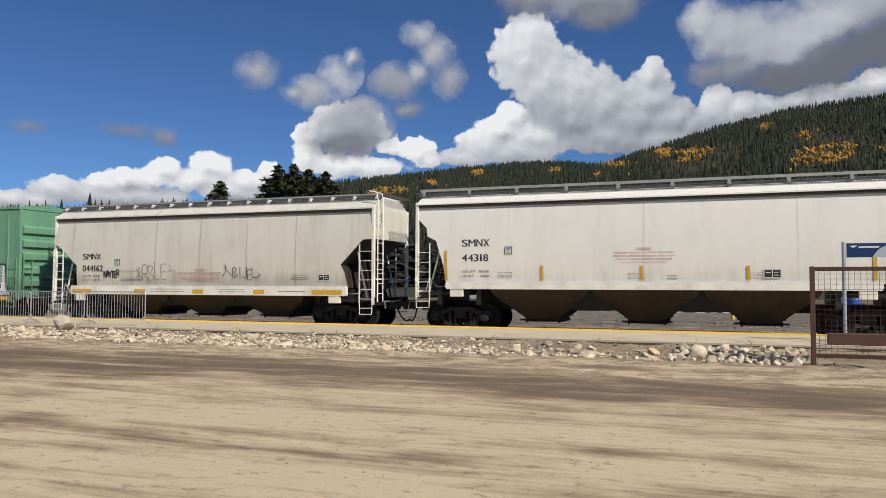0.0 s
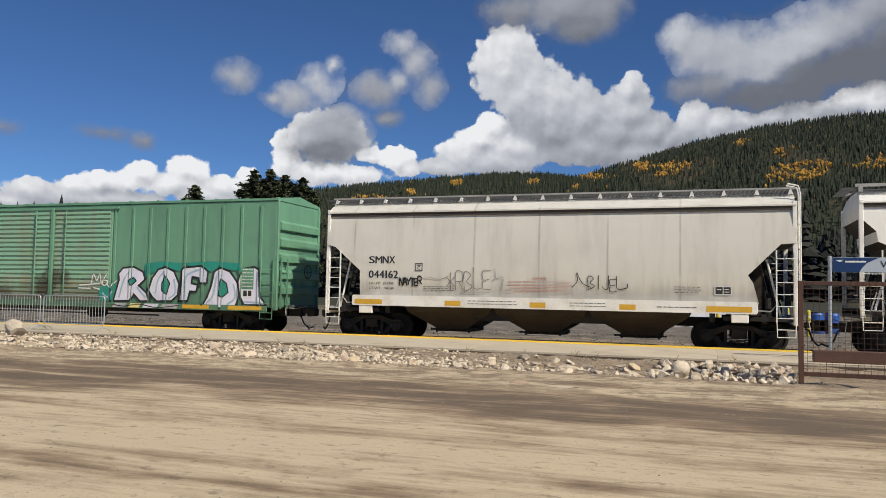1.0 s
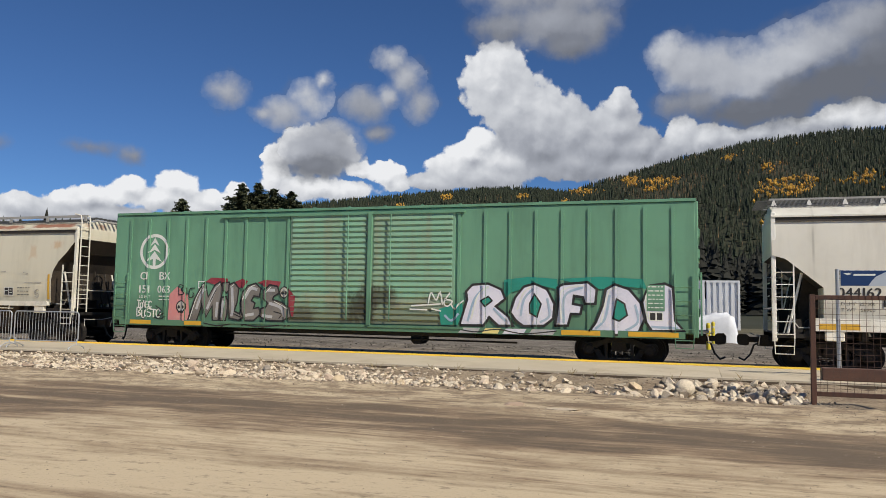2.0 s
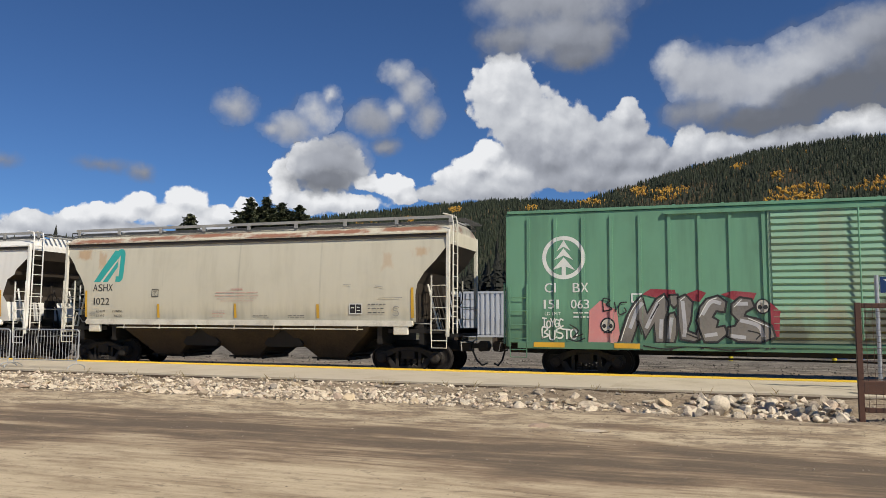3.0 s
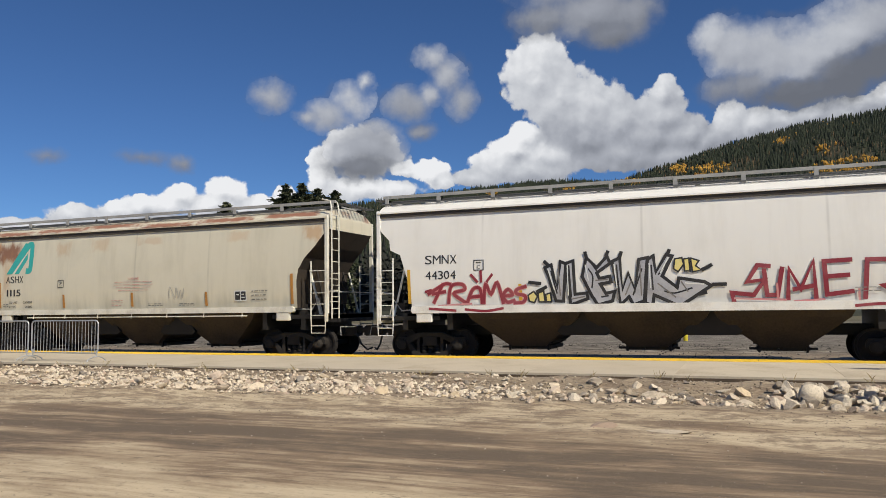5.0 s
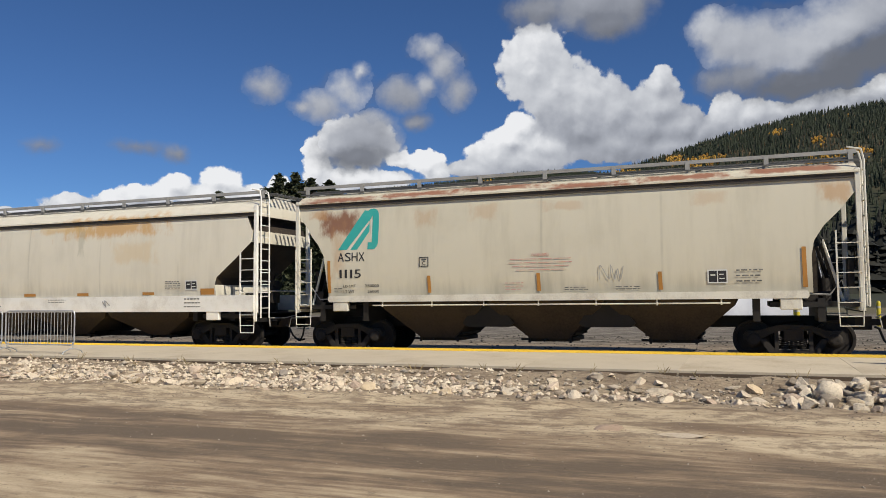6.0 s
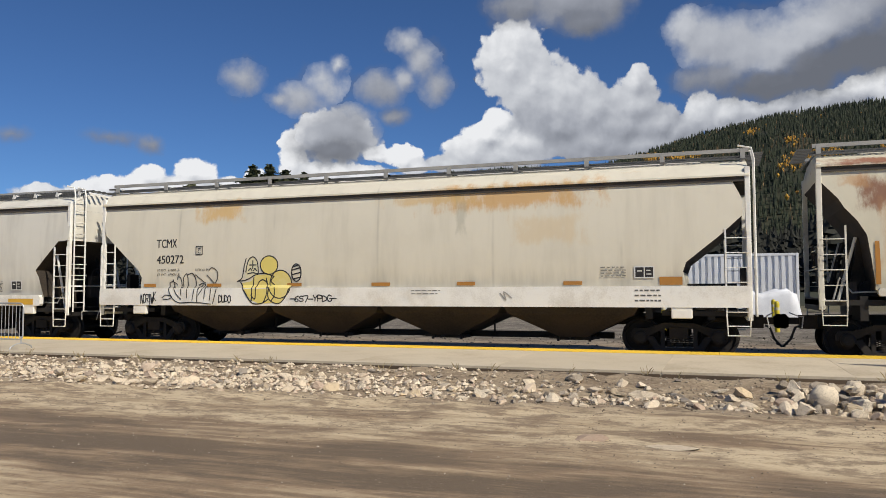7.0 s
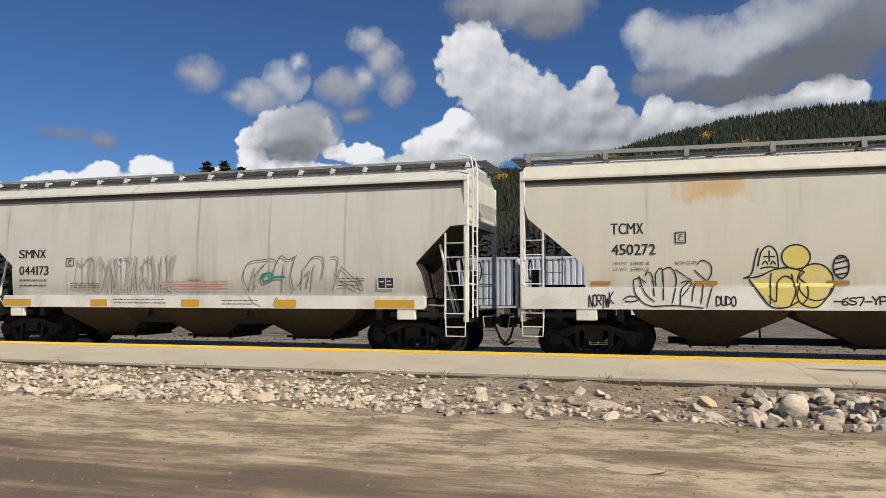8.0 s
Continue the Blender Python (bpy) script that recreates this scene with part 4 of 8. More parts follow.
def sheet_loft(rows, dark_below=0.0):
    """Closed shell from rows of (z, xl, xr, w); returns the side-and-roof mesh and the sloped end sheets."""
    body, slope = bmesh.new(), bmesh.new()
    for bm, pick in ((body, "body"), (slope, "slope")):
        rings = [[bm.verts.new(c) for c in ((xl, -w, z), (xr, -w, z), (xr, w, z), (xl, w, z))] for z, xl, xr, w in rows]
        for a, b, ra, rb in zip(rings, rings[1:], rows, rows[1:]):
            dz = rb[0] - ra[0]
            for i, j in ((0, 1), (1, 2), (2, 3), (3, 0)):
                # Sloping ends, and ends below dark_below, go to the shade-dark mesh.
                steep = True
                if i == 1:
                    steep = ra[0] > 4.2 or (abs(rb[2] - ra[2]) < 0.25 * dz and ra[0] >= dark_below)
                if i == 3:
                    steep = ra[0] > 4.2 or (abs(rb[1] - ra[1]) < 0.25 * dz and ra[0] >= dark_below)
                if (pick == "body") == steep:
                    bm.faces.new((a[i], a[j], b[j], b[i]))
        if pick == "body":
            bm.faces.new(rings[0][::-1])
            bm.faces.new(rings[-1])
        bmesh.ops.delete(bm, geom=[v for v in bm.verts if not v.link_faces], context="VERTS")
    return body, slope


def hopper_car(label, half, paint, trim, cut_l, cut_r, sill, bays, chord=(4.16, 4.30), supports="post", truck_in=1.5, sill_half=None, group="covered hoppers", bot=0.50):
    """A covered hopper. cut_l, cut_r: (z, distance in from the end) of the side sheet's edge, from the sill up."""
    car = tagged(new("covered_hopper"), label, "freight car", group)
    z_lo = sill[1] - 0.05
    zs = sorted({z_lo, *[z for z, _ in cut_l], *[z for z, _ in cut_r], 1.7, 1.8, 1.9, 2.0, 2.1, 2.2, 2.3, 2.4, 2.5, 2.6, 2.7, 2.8, 2.9, 3.0, 3.1, 3.2, 3.4, 3.6, 3.8, 3.95, chord[0]})

    def edge(cut, z):
        return float(np.interp(z, [c[0] for c in cut], [c[1] for c in cut]))

    rows = [(z, -half + edge(cut_l, z), half - edge(cut_r, z), cross(z)) for z in zs if z_lo <= z <= chord[0]]
    rows += [(chord[0] + 0.005, -half + 0.02, half - 0.02, 1.46), (chord[1] - 0.02, -half + 0.02, half - 0.02, 1.46), (chord[1] - 0.015, -half + 0.02, half - 0.02, 1.575), (chord[1] + 0.03, -half + 0.02, half - 0.02, 1.57), (4.43, -half + 0.04, half - 0.04, 1.42), (4.55, -half + 0.06, half - 0.06, 1.25), (4.66, -half + 0.08, half - 0.08, 0.95),
             (4.73, -half + 0.10, half - 0.10, 0.45)]
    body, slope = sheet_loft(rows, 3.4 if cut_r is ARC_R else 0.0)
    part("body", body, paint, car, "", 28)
    # The sloping end sheets carry their underside shade as a dark colour.
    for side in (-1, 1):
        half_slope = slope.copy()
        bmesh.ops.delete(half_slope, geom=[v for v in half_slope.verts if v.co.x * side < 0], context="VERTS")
        part("slope_sheet", half_slope, UNDER, car, "sloping end sheet coloured dark to stand for its shade")
    slope.free()
    # Recessed chord; its dark colour deepens the shade line below the eave.
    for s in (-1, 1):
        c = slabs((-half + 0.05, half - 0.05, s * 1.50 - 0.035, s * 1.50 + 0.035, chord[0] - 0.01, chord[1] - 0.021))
        part("top_chord", c, shade_chord, car, "top chord darkened to stand for the shade under the roof")
    sh = sill_half or half - 1.2
    for s in (-1, 1):
        b = bmesh.new()
        prism(b, ((-sh, sill[0]), (sh, sill[0]), (sh + 0.04, sill[0] + 0.05), (sh + 0.04, sill[1] - 0.05), (sh, sill[1]), (-sh, sill[1]), (-sh - 0.04, sill[1] - 0.05), (-sh - 0.04, sill[0] + 0.05)), s * 1.655, s * 1.50)
        part("side_sill", b, trim, car)
        for x in (-half + 1.55, half - 1.55):
            j = bevelled(slabs((x - 0.24, x + 0.24, s * 1.58 - 0.06, s * 1.58 + 0.06, sill[0] - 0.26, sill[0] + 0.01)), 0.02)
            lathe(j, [(0.05, s * 1.60), (0.05, s * 1.645)], True, 10, (x + 0.05, 0, sill[0] - 0.12))
            part("jacking_pad", j, trim, car)
    # hopper bays with outlet gates
    n = len(bays)
    pitch = bays[1] - bays[0]
    for x in bays:
        b = bmesh.new()
        top = pitch * 0.495
        va = [b.verts.new(c) for c in ((x - top, -1.5, sill[0] + 0.04), (x + top, -1.5, sill[0] + 0.04), (x + top, 1.5, sill[0] + 0.04), (x - top, 1.5, sill[0] + 0.04))]
        vm = [b.verts.new(c) for c in ((x - top * 0.93, -1.42, sill[0] - 0.18), (x + top * 0.93, -1.42, sill[0] - 0.18), (x + top * 0.93, 1.42, sill[0] - 0.18), (x - top * 0.93, 1.42, sill[0] - 0.18))]
        vb = [b.verts.new(c) for c in ((x - bot, -0.95, 0.42), (x + bot, -0.95, 0.42), (x + bot, 0.95, 0.42), (x - bot, 0.95, 0.42))]
        for a, c in ((va, vm), (vm, vb)):
            for i in range(4):
                b.faces.new((a[i], a[(i + 1) % 4], c[(i + 1) % 4], c[i]))
        b.faces.new(vb)
        b.faces.new(va)
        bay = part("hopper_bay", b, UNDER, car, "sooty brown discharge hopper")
        g = slabs((x - bot - 0.12, x + bot + 0.12, -0.75, 0.75, 0.33, 0.44), (x - bot - 0.3, x + bot + 0.3, -0.80, -0.74, 0.36, 0.42))
        rod(g, [(x - 0.1, -1.05, 0.37), (x - 0.1, 0.6, 0.37)], 0.03, 6)
        for q in (-1, 1):
            slab(g, min(x + q * bot, x + q * (bot + 0.20)), max(x + q * bot, x + q * (bot + 0.20)), -0.82, 0.82, 0.50, 0.56)
            slab(g, x + q * (bot + 0.06) - 0.03, x + q * (bot + 0.06) + 0.03, -0.86, -0.80, 0.30, 0.62)
        part("outlet_gate", g, BLACK, bay)
    if n < 4:
        # Added black wedges stand for the shade between neighbouring bays.
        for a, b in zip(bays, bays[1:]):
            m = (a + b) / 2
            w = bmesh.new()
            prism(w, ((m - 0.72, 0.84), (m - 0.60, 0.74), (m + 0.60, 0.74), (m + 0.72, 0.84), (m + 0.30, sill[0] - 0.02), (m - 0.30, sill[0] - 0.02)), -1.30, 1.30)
            part("bay_shade_fill", w, BLACK, car, "added black fill standing for the shade between two hoppers")
        u = slabs((-half + 0.1, half - 0.1, -0.30, 0.30, 0.72, 1.0))
    else:
        u = slabs((-half + 0.1, -half + 3.4, -0.30, 0.30, 0.72, 1.0))
        part("centre_sill", slabs((half - 3.4, half - 0.1, -0.30, 0.30, 0.72, 1.0)), BLACK, car)
        beam = slabs((bays[0] - 0.9, bays[-1] + 0.9, -0.10, 0.10, 0.34, 0.50))
        for a, b in zip(bays, bays[1:]):
            rod(beam, [((a + b) / 2 - 0.55, -0.2, 0.40), ((a + b) / 2 - 0.55, -0.2, 1.15)], 0.025, 6)
        part("train_line_beam", beam, BLACK, car)
    for x in (-half + 0.9, half - 0.9, -half + 2.3, half - 2.3):
        part("cross_bearer", slabs((x - 0.08, x + 0.08, -1.5, 1.5, 0.90, sill[0])), BLACK, car)
    part("centre_sill", u, BLACK, car)
    # end platforms, corner posts, ladders, bulkhead braces
    for s in (-1, 1):
        e = half * s
        p = slabs((min(e, e - s * 2.0), max(e, e - s * 2.0), -1.52, 1.52, sill[0] - 0.20, sill[0] - 0.08), (min(e, e - s * 0.12), max(e, e - s * 0.12), -1.52, 1.52, sill[0] - 0.32, sill[0] - 0.04))
        part("end_platform", p, BLACK, car)
        for y in (-1.5, 1.5):
            post = slabs((e - s * 0.06 - 0.06, e - s * 0.06 + 0.06, y - 0.05, y + 0.05, sill[0] - 0.3, 4.42))
            part("corner_post", bevelled(post, 0.012), trim, car)
        for y in (() if n > 3 else (-1.25, -0.85, -0.45, 0.45, 0.85, 1.25)):
            part("end_brace", rod(bmesh.new(), [(e - s * 0.42, y, sill[0] - 0.1), (e - s * 0.80, y, 2.75)], 0.035, 6), CAST if abs(y) < 1 else trim, car)
        part("end_beam", slabs((min(e - s * 1.9, e - s * 0.3), max(e - s * 1.9, e - s * 0.3), -0.05, 0.05, sill[0] - 0.1, 1.75)), BLACK, car)
        part("end_beam", bevelled(slabs((e - s * 0.10 - 0.05, e - s * 0.10 + 0.05, -1.5, 1.5, sill[0] - 0.28, sill[0] - 0.05)), 0.01), trim, car, "pale end sill across the car")
        # Added plates darken the end pocket; their colour stands for shade.
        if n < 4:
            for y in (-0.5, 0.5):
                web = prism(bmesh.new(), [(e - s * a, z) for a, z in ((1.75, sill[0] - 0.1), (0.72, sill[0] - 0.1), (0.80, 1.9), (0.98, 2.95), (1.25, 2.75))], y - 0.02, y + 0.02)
                part("end_shade_plate", web, UNDER, car, "added dark plate standing for shade in the end pocket")
        part("hand_rail", rod(bmesh.new(), [(e - s * 0.02, -1.45, sill[0] + 0.62), (e - s * 0.02, 1.45, sill[0] + 0.62)], 0.018, 6), trim, car)
        gb = slabs((e - s * 0.16 - 0.07, e - s * 0.16 + 0.07, -0.55, -0.15, sill[0] + 0.25, sill[0] + 0.95))
        part("brake_housing", bevelled(gb, 0.01), CAST, car)
        part("brake_wheel", rod(bmesh.new(), [(e - s * 0.03, -0.35 + 0.24 * math.cos(0.5236 * k), sill[0] + 0.95 + 0.24 * math.sin(0.5236 * k)) for k in range(13)], 0.018, 6), CAST, car)
        pipe = rod(bmesh.new(), [(e - s * 1.9, -1.32, sill[0] - 0.02), (e - s * 1.2, -1.30, sill[0] + 0.10), (e - s * 0.7, -1.30, sill[0] + 0.08), (e - s * 0.45, -1.34, sill[0] + 0.42), (e - s * 0.30, -1.32, sill[0] - 0.12)], 0.022, 6)
        part("brake_pipe", pipe, GREY_RAIL, car)
        for z in (1.75, 2.1, 2.45):
            part("grab_iron", rod(bmesh.new(), [(e + s * 0.05, -1.5, z), (e + s * 0.05, -0.9, z)], 0.014, 5), trim, car)
        gear = bmesh.new()
        if s > 0:
            lathe(gear, [(0.13, 0.0), (0.13, 0.55)], False, 12, (e - s * 0.75, -0.75, sill[0] - 0.08))
            slab(gear, e - 1.25, e - 0.95, -1.2, -0.9, sill[0] - 0.08, sill[0] + 0.25)
            rod(gear, [(e - 1.8, -1.1, sill[0] + 0.05), (e - 0.6, -1.1, sill[0] + 0.12)], 0.05, 7)
        else:
            lathe(gear, [(0.2, 0.0), (0.2, 0.5)], True, 14, (e + 1.1, -0.9, sill[0] + 0.14))
            rod(gear, [(e + 0.4, -1.2, sill[0]), (e + 1.7, -1.2, sill[0] + 0.04)], 0.035, 6)
            slab(gear, e + 0.55, e + 0.8, -1.3, -1.0, sill[0] - 0.08, sill[0] + 0.32)
        part("brake_gear", gear, CAST, car)
        xa, xb = sorted((e - s * 0.05, e - s * 0.56))
        ladder(car, xa, xb, -1.60, sill[0] - 0.22, 3.0, trim, stirrup=0.42)
        ladder(car, xa, xb, 1.60, sill[0] - 0.22, 3.0, trim, stirrup=0.42)
        add_coupler(car, half, s)
        add_truck(car, s * (half - truck_in))
    tall = bmesh.new()
    e = half
    for y in (-1.46, -1.02):
        rod(tall, [(e + 0.09, y, sill[0] - 0.2), (e + 0.09, y, 4.62), (e + 0.04, y, 4.86), (e - 0.25, y, 4.93)], 0.024, 6)
    z = sill[0] + 0.1
    while z < 4.7:
        rod(tall, [(e + 0.09, -1.46, z), (e + 0.09, -1.02, z)], 0.014, 5)
        z += 0.36
    part("end_ladder", tall, trim, car)
    # roof walk with its brackets, hatches
    rw = bmesh.new()
    low, high = (4.66, 4.80) if supports == "post" else (4.64, 4.86)
    for q in (-1, 1):
        for k in range(7):
            y, z = q * (1.16 - 0.07 * k), low + (high - low) * k / 6
            slab(rw, -half - 0.05, half + 0.05, y - 0.008, y + 0.008, z - 0.012, z + 0.012)
        x = -half
        while x < half - 0.1:
            a = [rw.verts.new(c) for c in ((x, q * 1.16, low + 0.008), (x + 0.05, q * 1.16, low + 0.008), (x + 0.19, q * 0.74, high + 0.008), (x + 0.14, q * 0.74, high + 0.008))]
            rw.faces.new(a)
            x += 0.12
    for s in (-1, 1):
        for k in range(9):
            slab(rw, min(s * half, s * (half + 0.32)), max(s * half, s * (half + 0.32)), -0.95 + 0.23 * k, -0.88 + 0.23 * k, 4.80, 4.84)
    part("running_board", rw, GALV, car, "galvanised steel roof walkway grating")
    if supports == "post":
        count = int(half * 2 / 1.72)
        br = bmesh.new()
        slab(br, -0.04, 0.04, -1.05, 1.05, 4.75, 4.80)
        for q in (-1, 1):
            slab(br, -0.055, 0.055, q * 1.06 - 0.025, q * 1.06 + 0.025, 4.58, 4.90)
            slab(br, -0.04, 0.04, min(q * 0.5, q * 1.05), max(q * 0.5, q * 1.05), 4.75, 4.80)
        for q in (-1, 1):
            part("roof_rail", slabs((-half, half, q * 1.05 - 0.025, q * 1.05 + 0.025, 4.84, 4.93)), RAIL_GREY, car)
    else:
        count = int(half * 2 / 0.93)
        br = bmesh.new()
        for q in (-1, 1):
            prism(br, ((-0.11, 4.56), (0.11, 4.56), (0.02, 4.82), (-0.02, 4.82)), q * 1.10, q * 1.075)
            slab(br, -0.012, 0.012, min(0, q * 1.08), max(0, q * 1.08), 4.66, 4.80)
        for q in (-1, 1):
            part("roof_rail", slabs((-half, half, q * 1.09 - 0.02, q * 1.09 + 0.02, 4.82, 4.87)), RAIL_GREY, car)
    bracket = part("roof_bracket", br, RAIL_GREY if supports == "post" else trim, car)
    bracket.matrix_basis = pose(-half + 0.13, 0, 0)
    for i in range(1, count + 1):
        shared("roof_bracket", bracket.data, car, pose(-half + 0.13 + (2 * half - 0.26) * i / count, 0, 0))
    count = 5
    for i in range(count):
        x = -half + 1.0 + (2 * half - 2.0) * (i + 0.5) / count
        w = (2 * half - 2.0) / count * 0.47
        part("hatch_cover", bevelled(slabs((x - w, x + w, -0.38, 0.38, 4.72, 4.83)), 0.02), trim, car)
    return car


# Dark brown that paints the eave's shade onto the chord.
shade_chord = worn("chord_shade", (0.055, 0.047, 0.04), (0.03, 0.025, 0.02), 4.0, 0.8)
WHITE_A = hopper_paint("pale_grey_hopper_paint", (0.635, 0.615, 0.55), (0.46, 0.435, 0.38), 2.13, 7.46, (), 0.55)
WHITE_B = hopper_paint("light_hopper_paint", (0.76, 0.745, 0.70), (0.58, 0.56, 0.51), 4.4, 7.75, (), 0.35)
RUST, ORANGE = (0.20, 0.075, 0.035), (0.46, 0.25, 0.10)
ROOF_RUST = tuple((x, 4.47 + 0.05 * (i % 3 - 1), 1.5, 0.11, (0.26, 0.095, 0.05), 0.9) for i, x in enumerate((-6.0, -3.6, -1.2, 1.2, 3.6, 6.0)))
BEIGE_A = hopper_paint("beige_hopper_paint", (0.585, 0.55, 0.44), (0.44, 0.41, 0.32), 3.05, 7.4, ROOF_RUST + ((-6.6, 3.95, 0.45, 0.22, ORANGE, 0.6), (-5.7, 3.7, 0.2, 0.35, ORANGE, 0.5), (6.5, 3.75, 0.35, 0.2, ORANGE, 0.5), (5.4, 3.5, 0.2, 0.3, ORANGE, 0.35)), 0.5)
BEIGE_B = hopper_paint("rusty_beige_hopper_paint", (0.60, 0.56, 0.445), (0.45, 0.415, 0.32), 3.05, 7.5, ROOF_RUST + ((-5.95, 3.7, 0.8, 0.42, RUST, 0.9), (-6.75, 4.0, 0.4, 0.18, ORANGE, 0.6), (-6.0, 2.9, 0.25, 0.8, ORANGE, 0.4), (-3.3, 3.75, 0.35, 0.3, ORANGE, 0.35), (-1.6, 3.85, 0.4, 0.25, ORANGE, 0.3), (0.6, 3.9, 0.6, 0.14, ORANGE, 0.3), (4.2, 3.9, 0.5, 0.2, ORANGE, 0.3), (6.9, 3.9, 0.4, 0.3, ORANGE, 0.6)), 0.5)
CREAM = hopper_paint("cream_hopper_paint", (0.66, 0.62, 0.515), (0.50, 0.465, 0.38), 3.2, 9.3, ((-5.0, 3.9, 0.85, 0.36, (0.60, 0.37, 0.11), 0.72), (3.8, 3.98, 2.4, 0.40, (0.54, 0.31, 0.10), 0.8), (1.6, 4.0, 1.4, 0.2, (0.58, 0.38, 0.14), 0.6), (4.6, 3.1, 1.0, 0.42, (0.60, 0.46, 0.27), 0.5), (2.35, 3.5, 0.16, 0.5, (0.36, 0.35, 0.28), 0.5)), 0.45)
WHITE_TRIM = worn("white_sill_paint", (0.78, 0.77, 0.73), (0.46, 0.42, 0.36), 5.0, 0.5, amount=0.55)
BEIGE_TRIM = worn("beige_sill_paint", (0.66, 0.64, 0.56), (0.34, 0.30, 0.25), 5.0, 0.55, amount=0.6)
PLATE_WHITE = worn("white_panel", (0.62, 0.62, 0.60), (0.46, 0.45, 0.42), 12.0, 0.6, amount=0.3)


def data_block(d, x0, z1, rows, material=None, width=0.75, size=0.034, gap=0.085, name="small_lettering"):
    """Small lines that cannot be read, as bars."""
    rng, bars = random.Random(int((x0 + 50) * 100)), []
    for i in range(rows):
        x, z = x0, z1 - i * gap
        while x < x0 + width * rng.uniform(0.9, 1.0):
            w = rng.uniform(0.05, 0.16)
            if x + 0.03 < x0 + width:
                bars.append((x, min(x + w, x0 + width), z - size * 0.62, z))
            x += w + 0.035
    ob = d.bars(name, bars, WORN_INK if material is INK else material or GREY_INK)
    ob["kind"] = "stuff"
    return ob


def plate_box(d, x0, x1, z0, z1):
    t = 0.022
    d.bars("plate_mark", [(x0, x1, z0, z0 + t), (x0, x1, z1 - t, z1), (x0, x0 + t, z0, z1), (x1 - t, x1, z0, z1), (x0 + 0.07, x1 - 0.07, z1 - 0.085, z1 - 0.062)], INK)
    d.words("C", (x0 + x1) / 2 - 0.05, (x0 + x1) / 2 + 0.05, z0 + 0.045, z0 + 0.155, INK)


def label_panel(d, x0, x1, z0, z1):
    d.bars("service_panel", [(x0, x1, z0, z1)], PLATE_WHITE, "white-edged black service panel")
    w, h = x1 - x0, z1 - z0
    m = (x0 + x1) / 2
    d.bars("panel_field", [(x0 + 0.03, m - 0.012, z0 + 0.03, z1 - 0.03), (m + 0.012, x1 - 0.03, z0 + 0.03, z1 - 0.03)], INK)
    d.bars("service_panel", [(x0 + 0.07, m - 0.05, z0 + h * 0.55, z0 + h * 0.65), (m + 0.04, x1 - 0.07, z0 + h * 0.30, z0 + h * 0.38), (m + 0.04, x1 - 0.09, z0 + h * 0.6, z0 + h * 0.68)], PLATE_WHITE)


def warning(d, x0, x1, z0, z1, word=True):
    m, h = (x0 + x1) / 2, z1 - z0
    if word:
        d.words("WARNING", m - 0.22, m + 0.22, z1 - 0.08, z1, RED_INK, 0.02)
    for i in range(4):
        z, k = z1 - 0.14 - i * (h - 0.14) / 4, (0.02, 0.0, 0.05, 0.12)[i] * (x1 - x0)
        d.bars("warning_lettering", [(x0 + k + (x1 - x0 - 2 * k) * a, x0 + k + (x1 - x0 - 2 * k) * b, z - 0.019, z) for a, b in ((0, 0.22), (0.24, 0.45), (0.47, 0.7), (0.72, 1.0))], RED_INK)


def sill_marks(d, spots, z0, z1, material):
    for a, b in spots:
        d.bars("reflector", [(a, b, z0, z1)], material, "amber reflector strip")


def sill_face(z):
    return 1.656


def ticks(d, spots, material):
    for x, z0, z1 in spots:
        d.flat("reflector", [((x - 0.05, z0), (x + 0.05, z0), (x + 0.03, z1), (x - 0.06, z1))], material, "upright amber reflector strip")


ANG_L = ((1.0, 1.30), (2.33, 1.30), (3.12, 0.36), (3.22, 0.03), (4.2, 0.0))
ANG_R = ((1.0, 0.98), (1.25, 0.98), (2.04, 1.18), (2.27, 1.32), (3.17, 0.44), (3.2, 0.03), (4.2, 0.0))
RND_L = ((1.0, 1.12), (1.65, 1.14), (2.24, 1.06), (3.08, 0.79), (3.23, 0.47), (3.52, 0.43), (3.9, 0.05), (4.2, 0.0))
RND_R = ((1.0, 0.80), (1.65, 0.82), (2.25, 0.94), (2.5, 1.15), (3.1, 0.97), (3.27, 0.66), (3.44, 0.61), (3.85, 0.16), (4.2, 0.02))
ARC_L = ((1.0, 1.12), (1.7, 1.12), (2.28, 1.05), (2.78, 0.98), (3.1, 0.80), (3.4, 0.55), (3.6, 0.44), (4.05, 0.05), (4.2, 0.02))
ARC_R = ((1.0, 1.08), (1.7, 1.07), (2.42, 1.08), (2.77, 1.02), (3.12, 0.80), (3.47, 0.45), (3.99, 0.03), (4.2, 0.02))
LONG_L = ((1.0, 1.50), (1.73, 1.52), (1.99, 1.57), (2.21, 1.46), (2.85, 0.72), (3.29, 0.20), (3.6, 0.10), (4.2, 0.1))
LONG_R = ((1.0, 1.45), (1.71, 1.47), (2.01, 1.51), (2.24, 1.43), (2.82, 0.71), (3.29, 0.19), (3.66, 0.17), (4.08, 0.37), (4.2, 0.3))


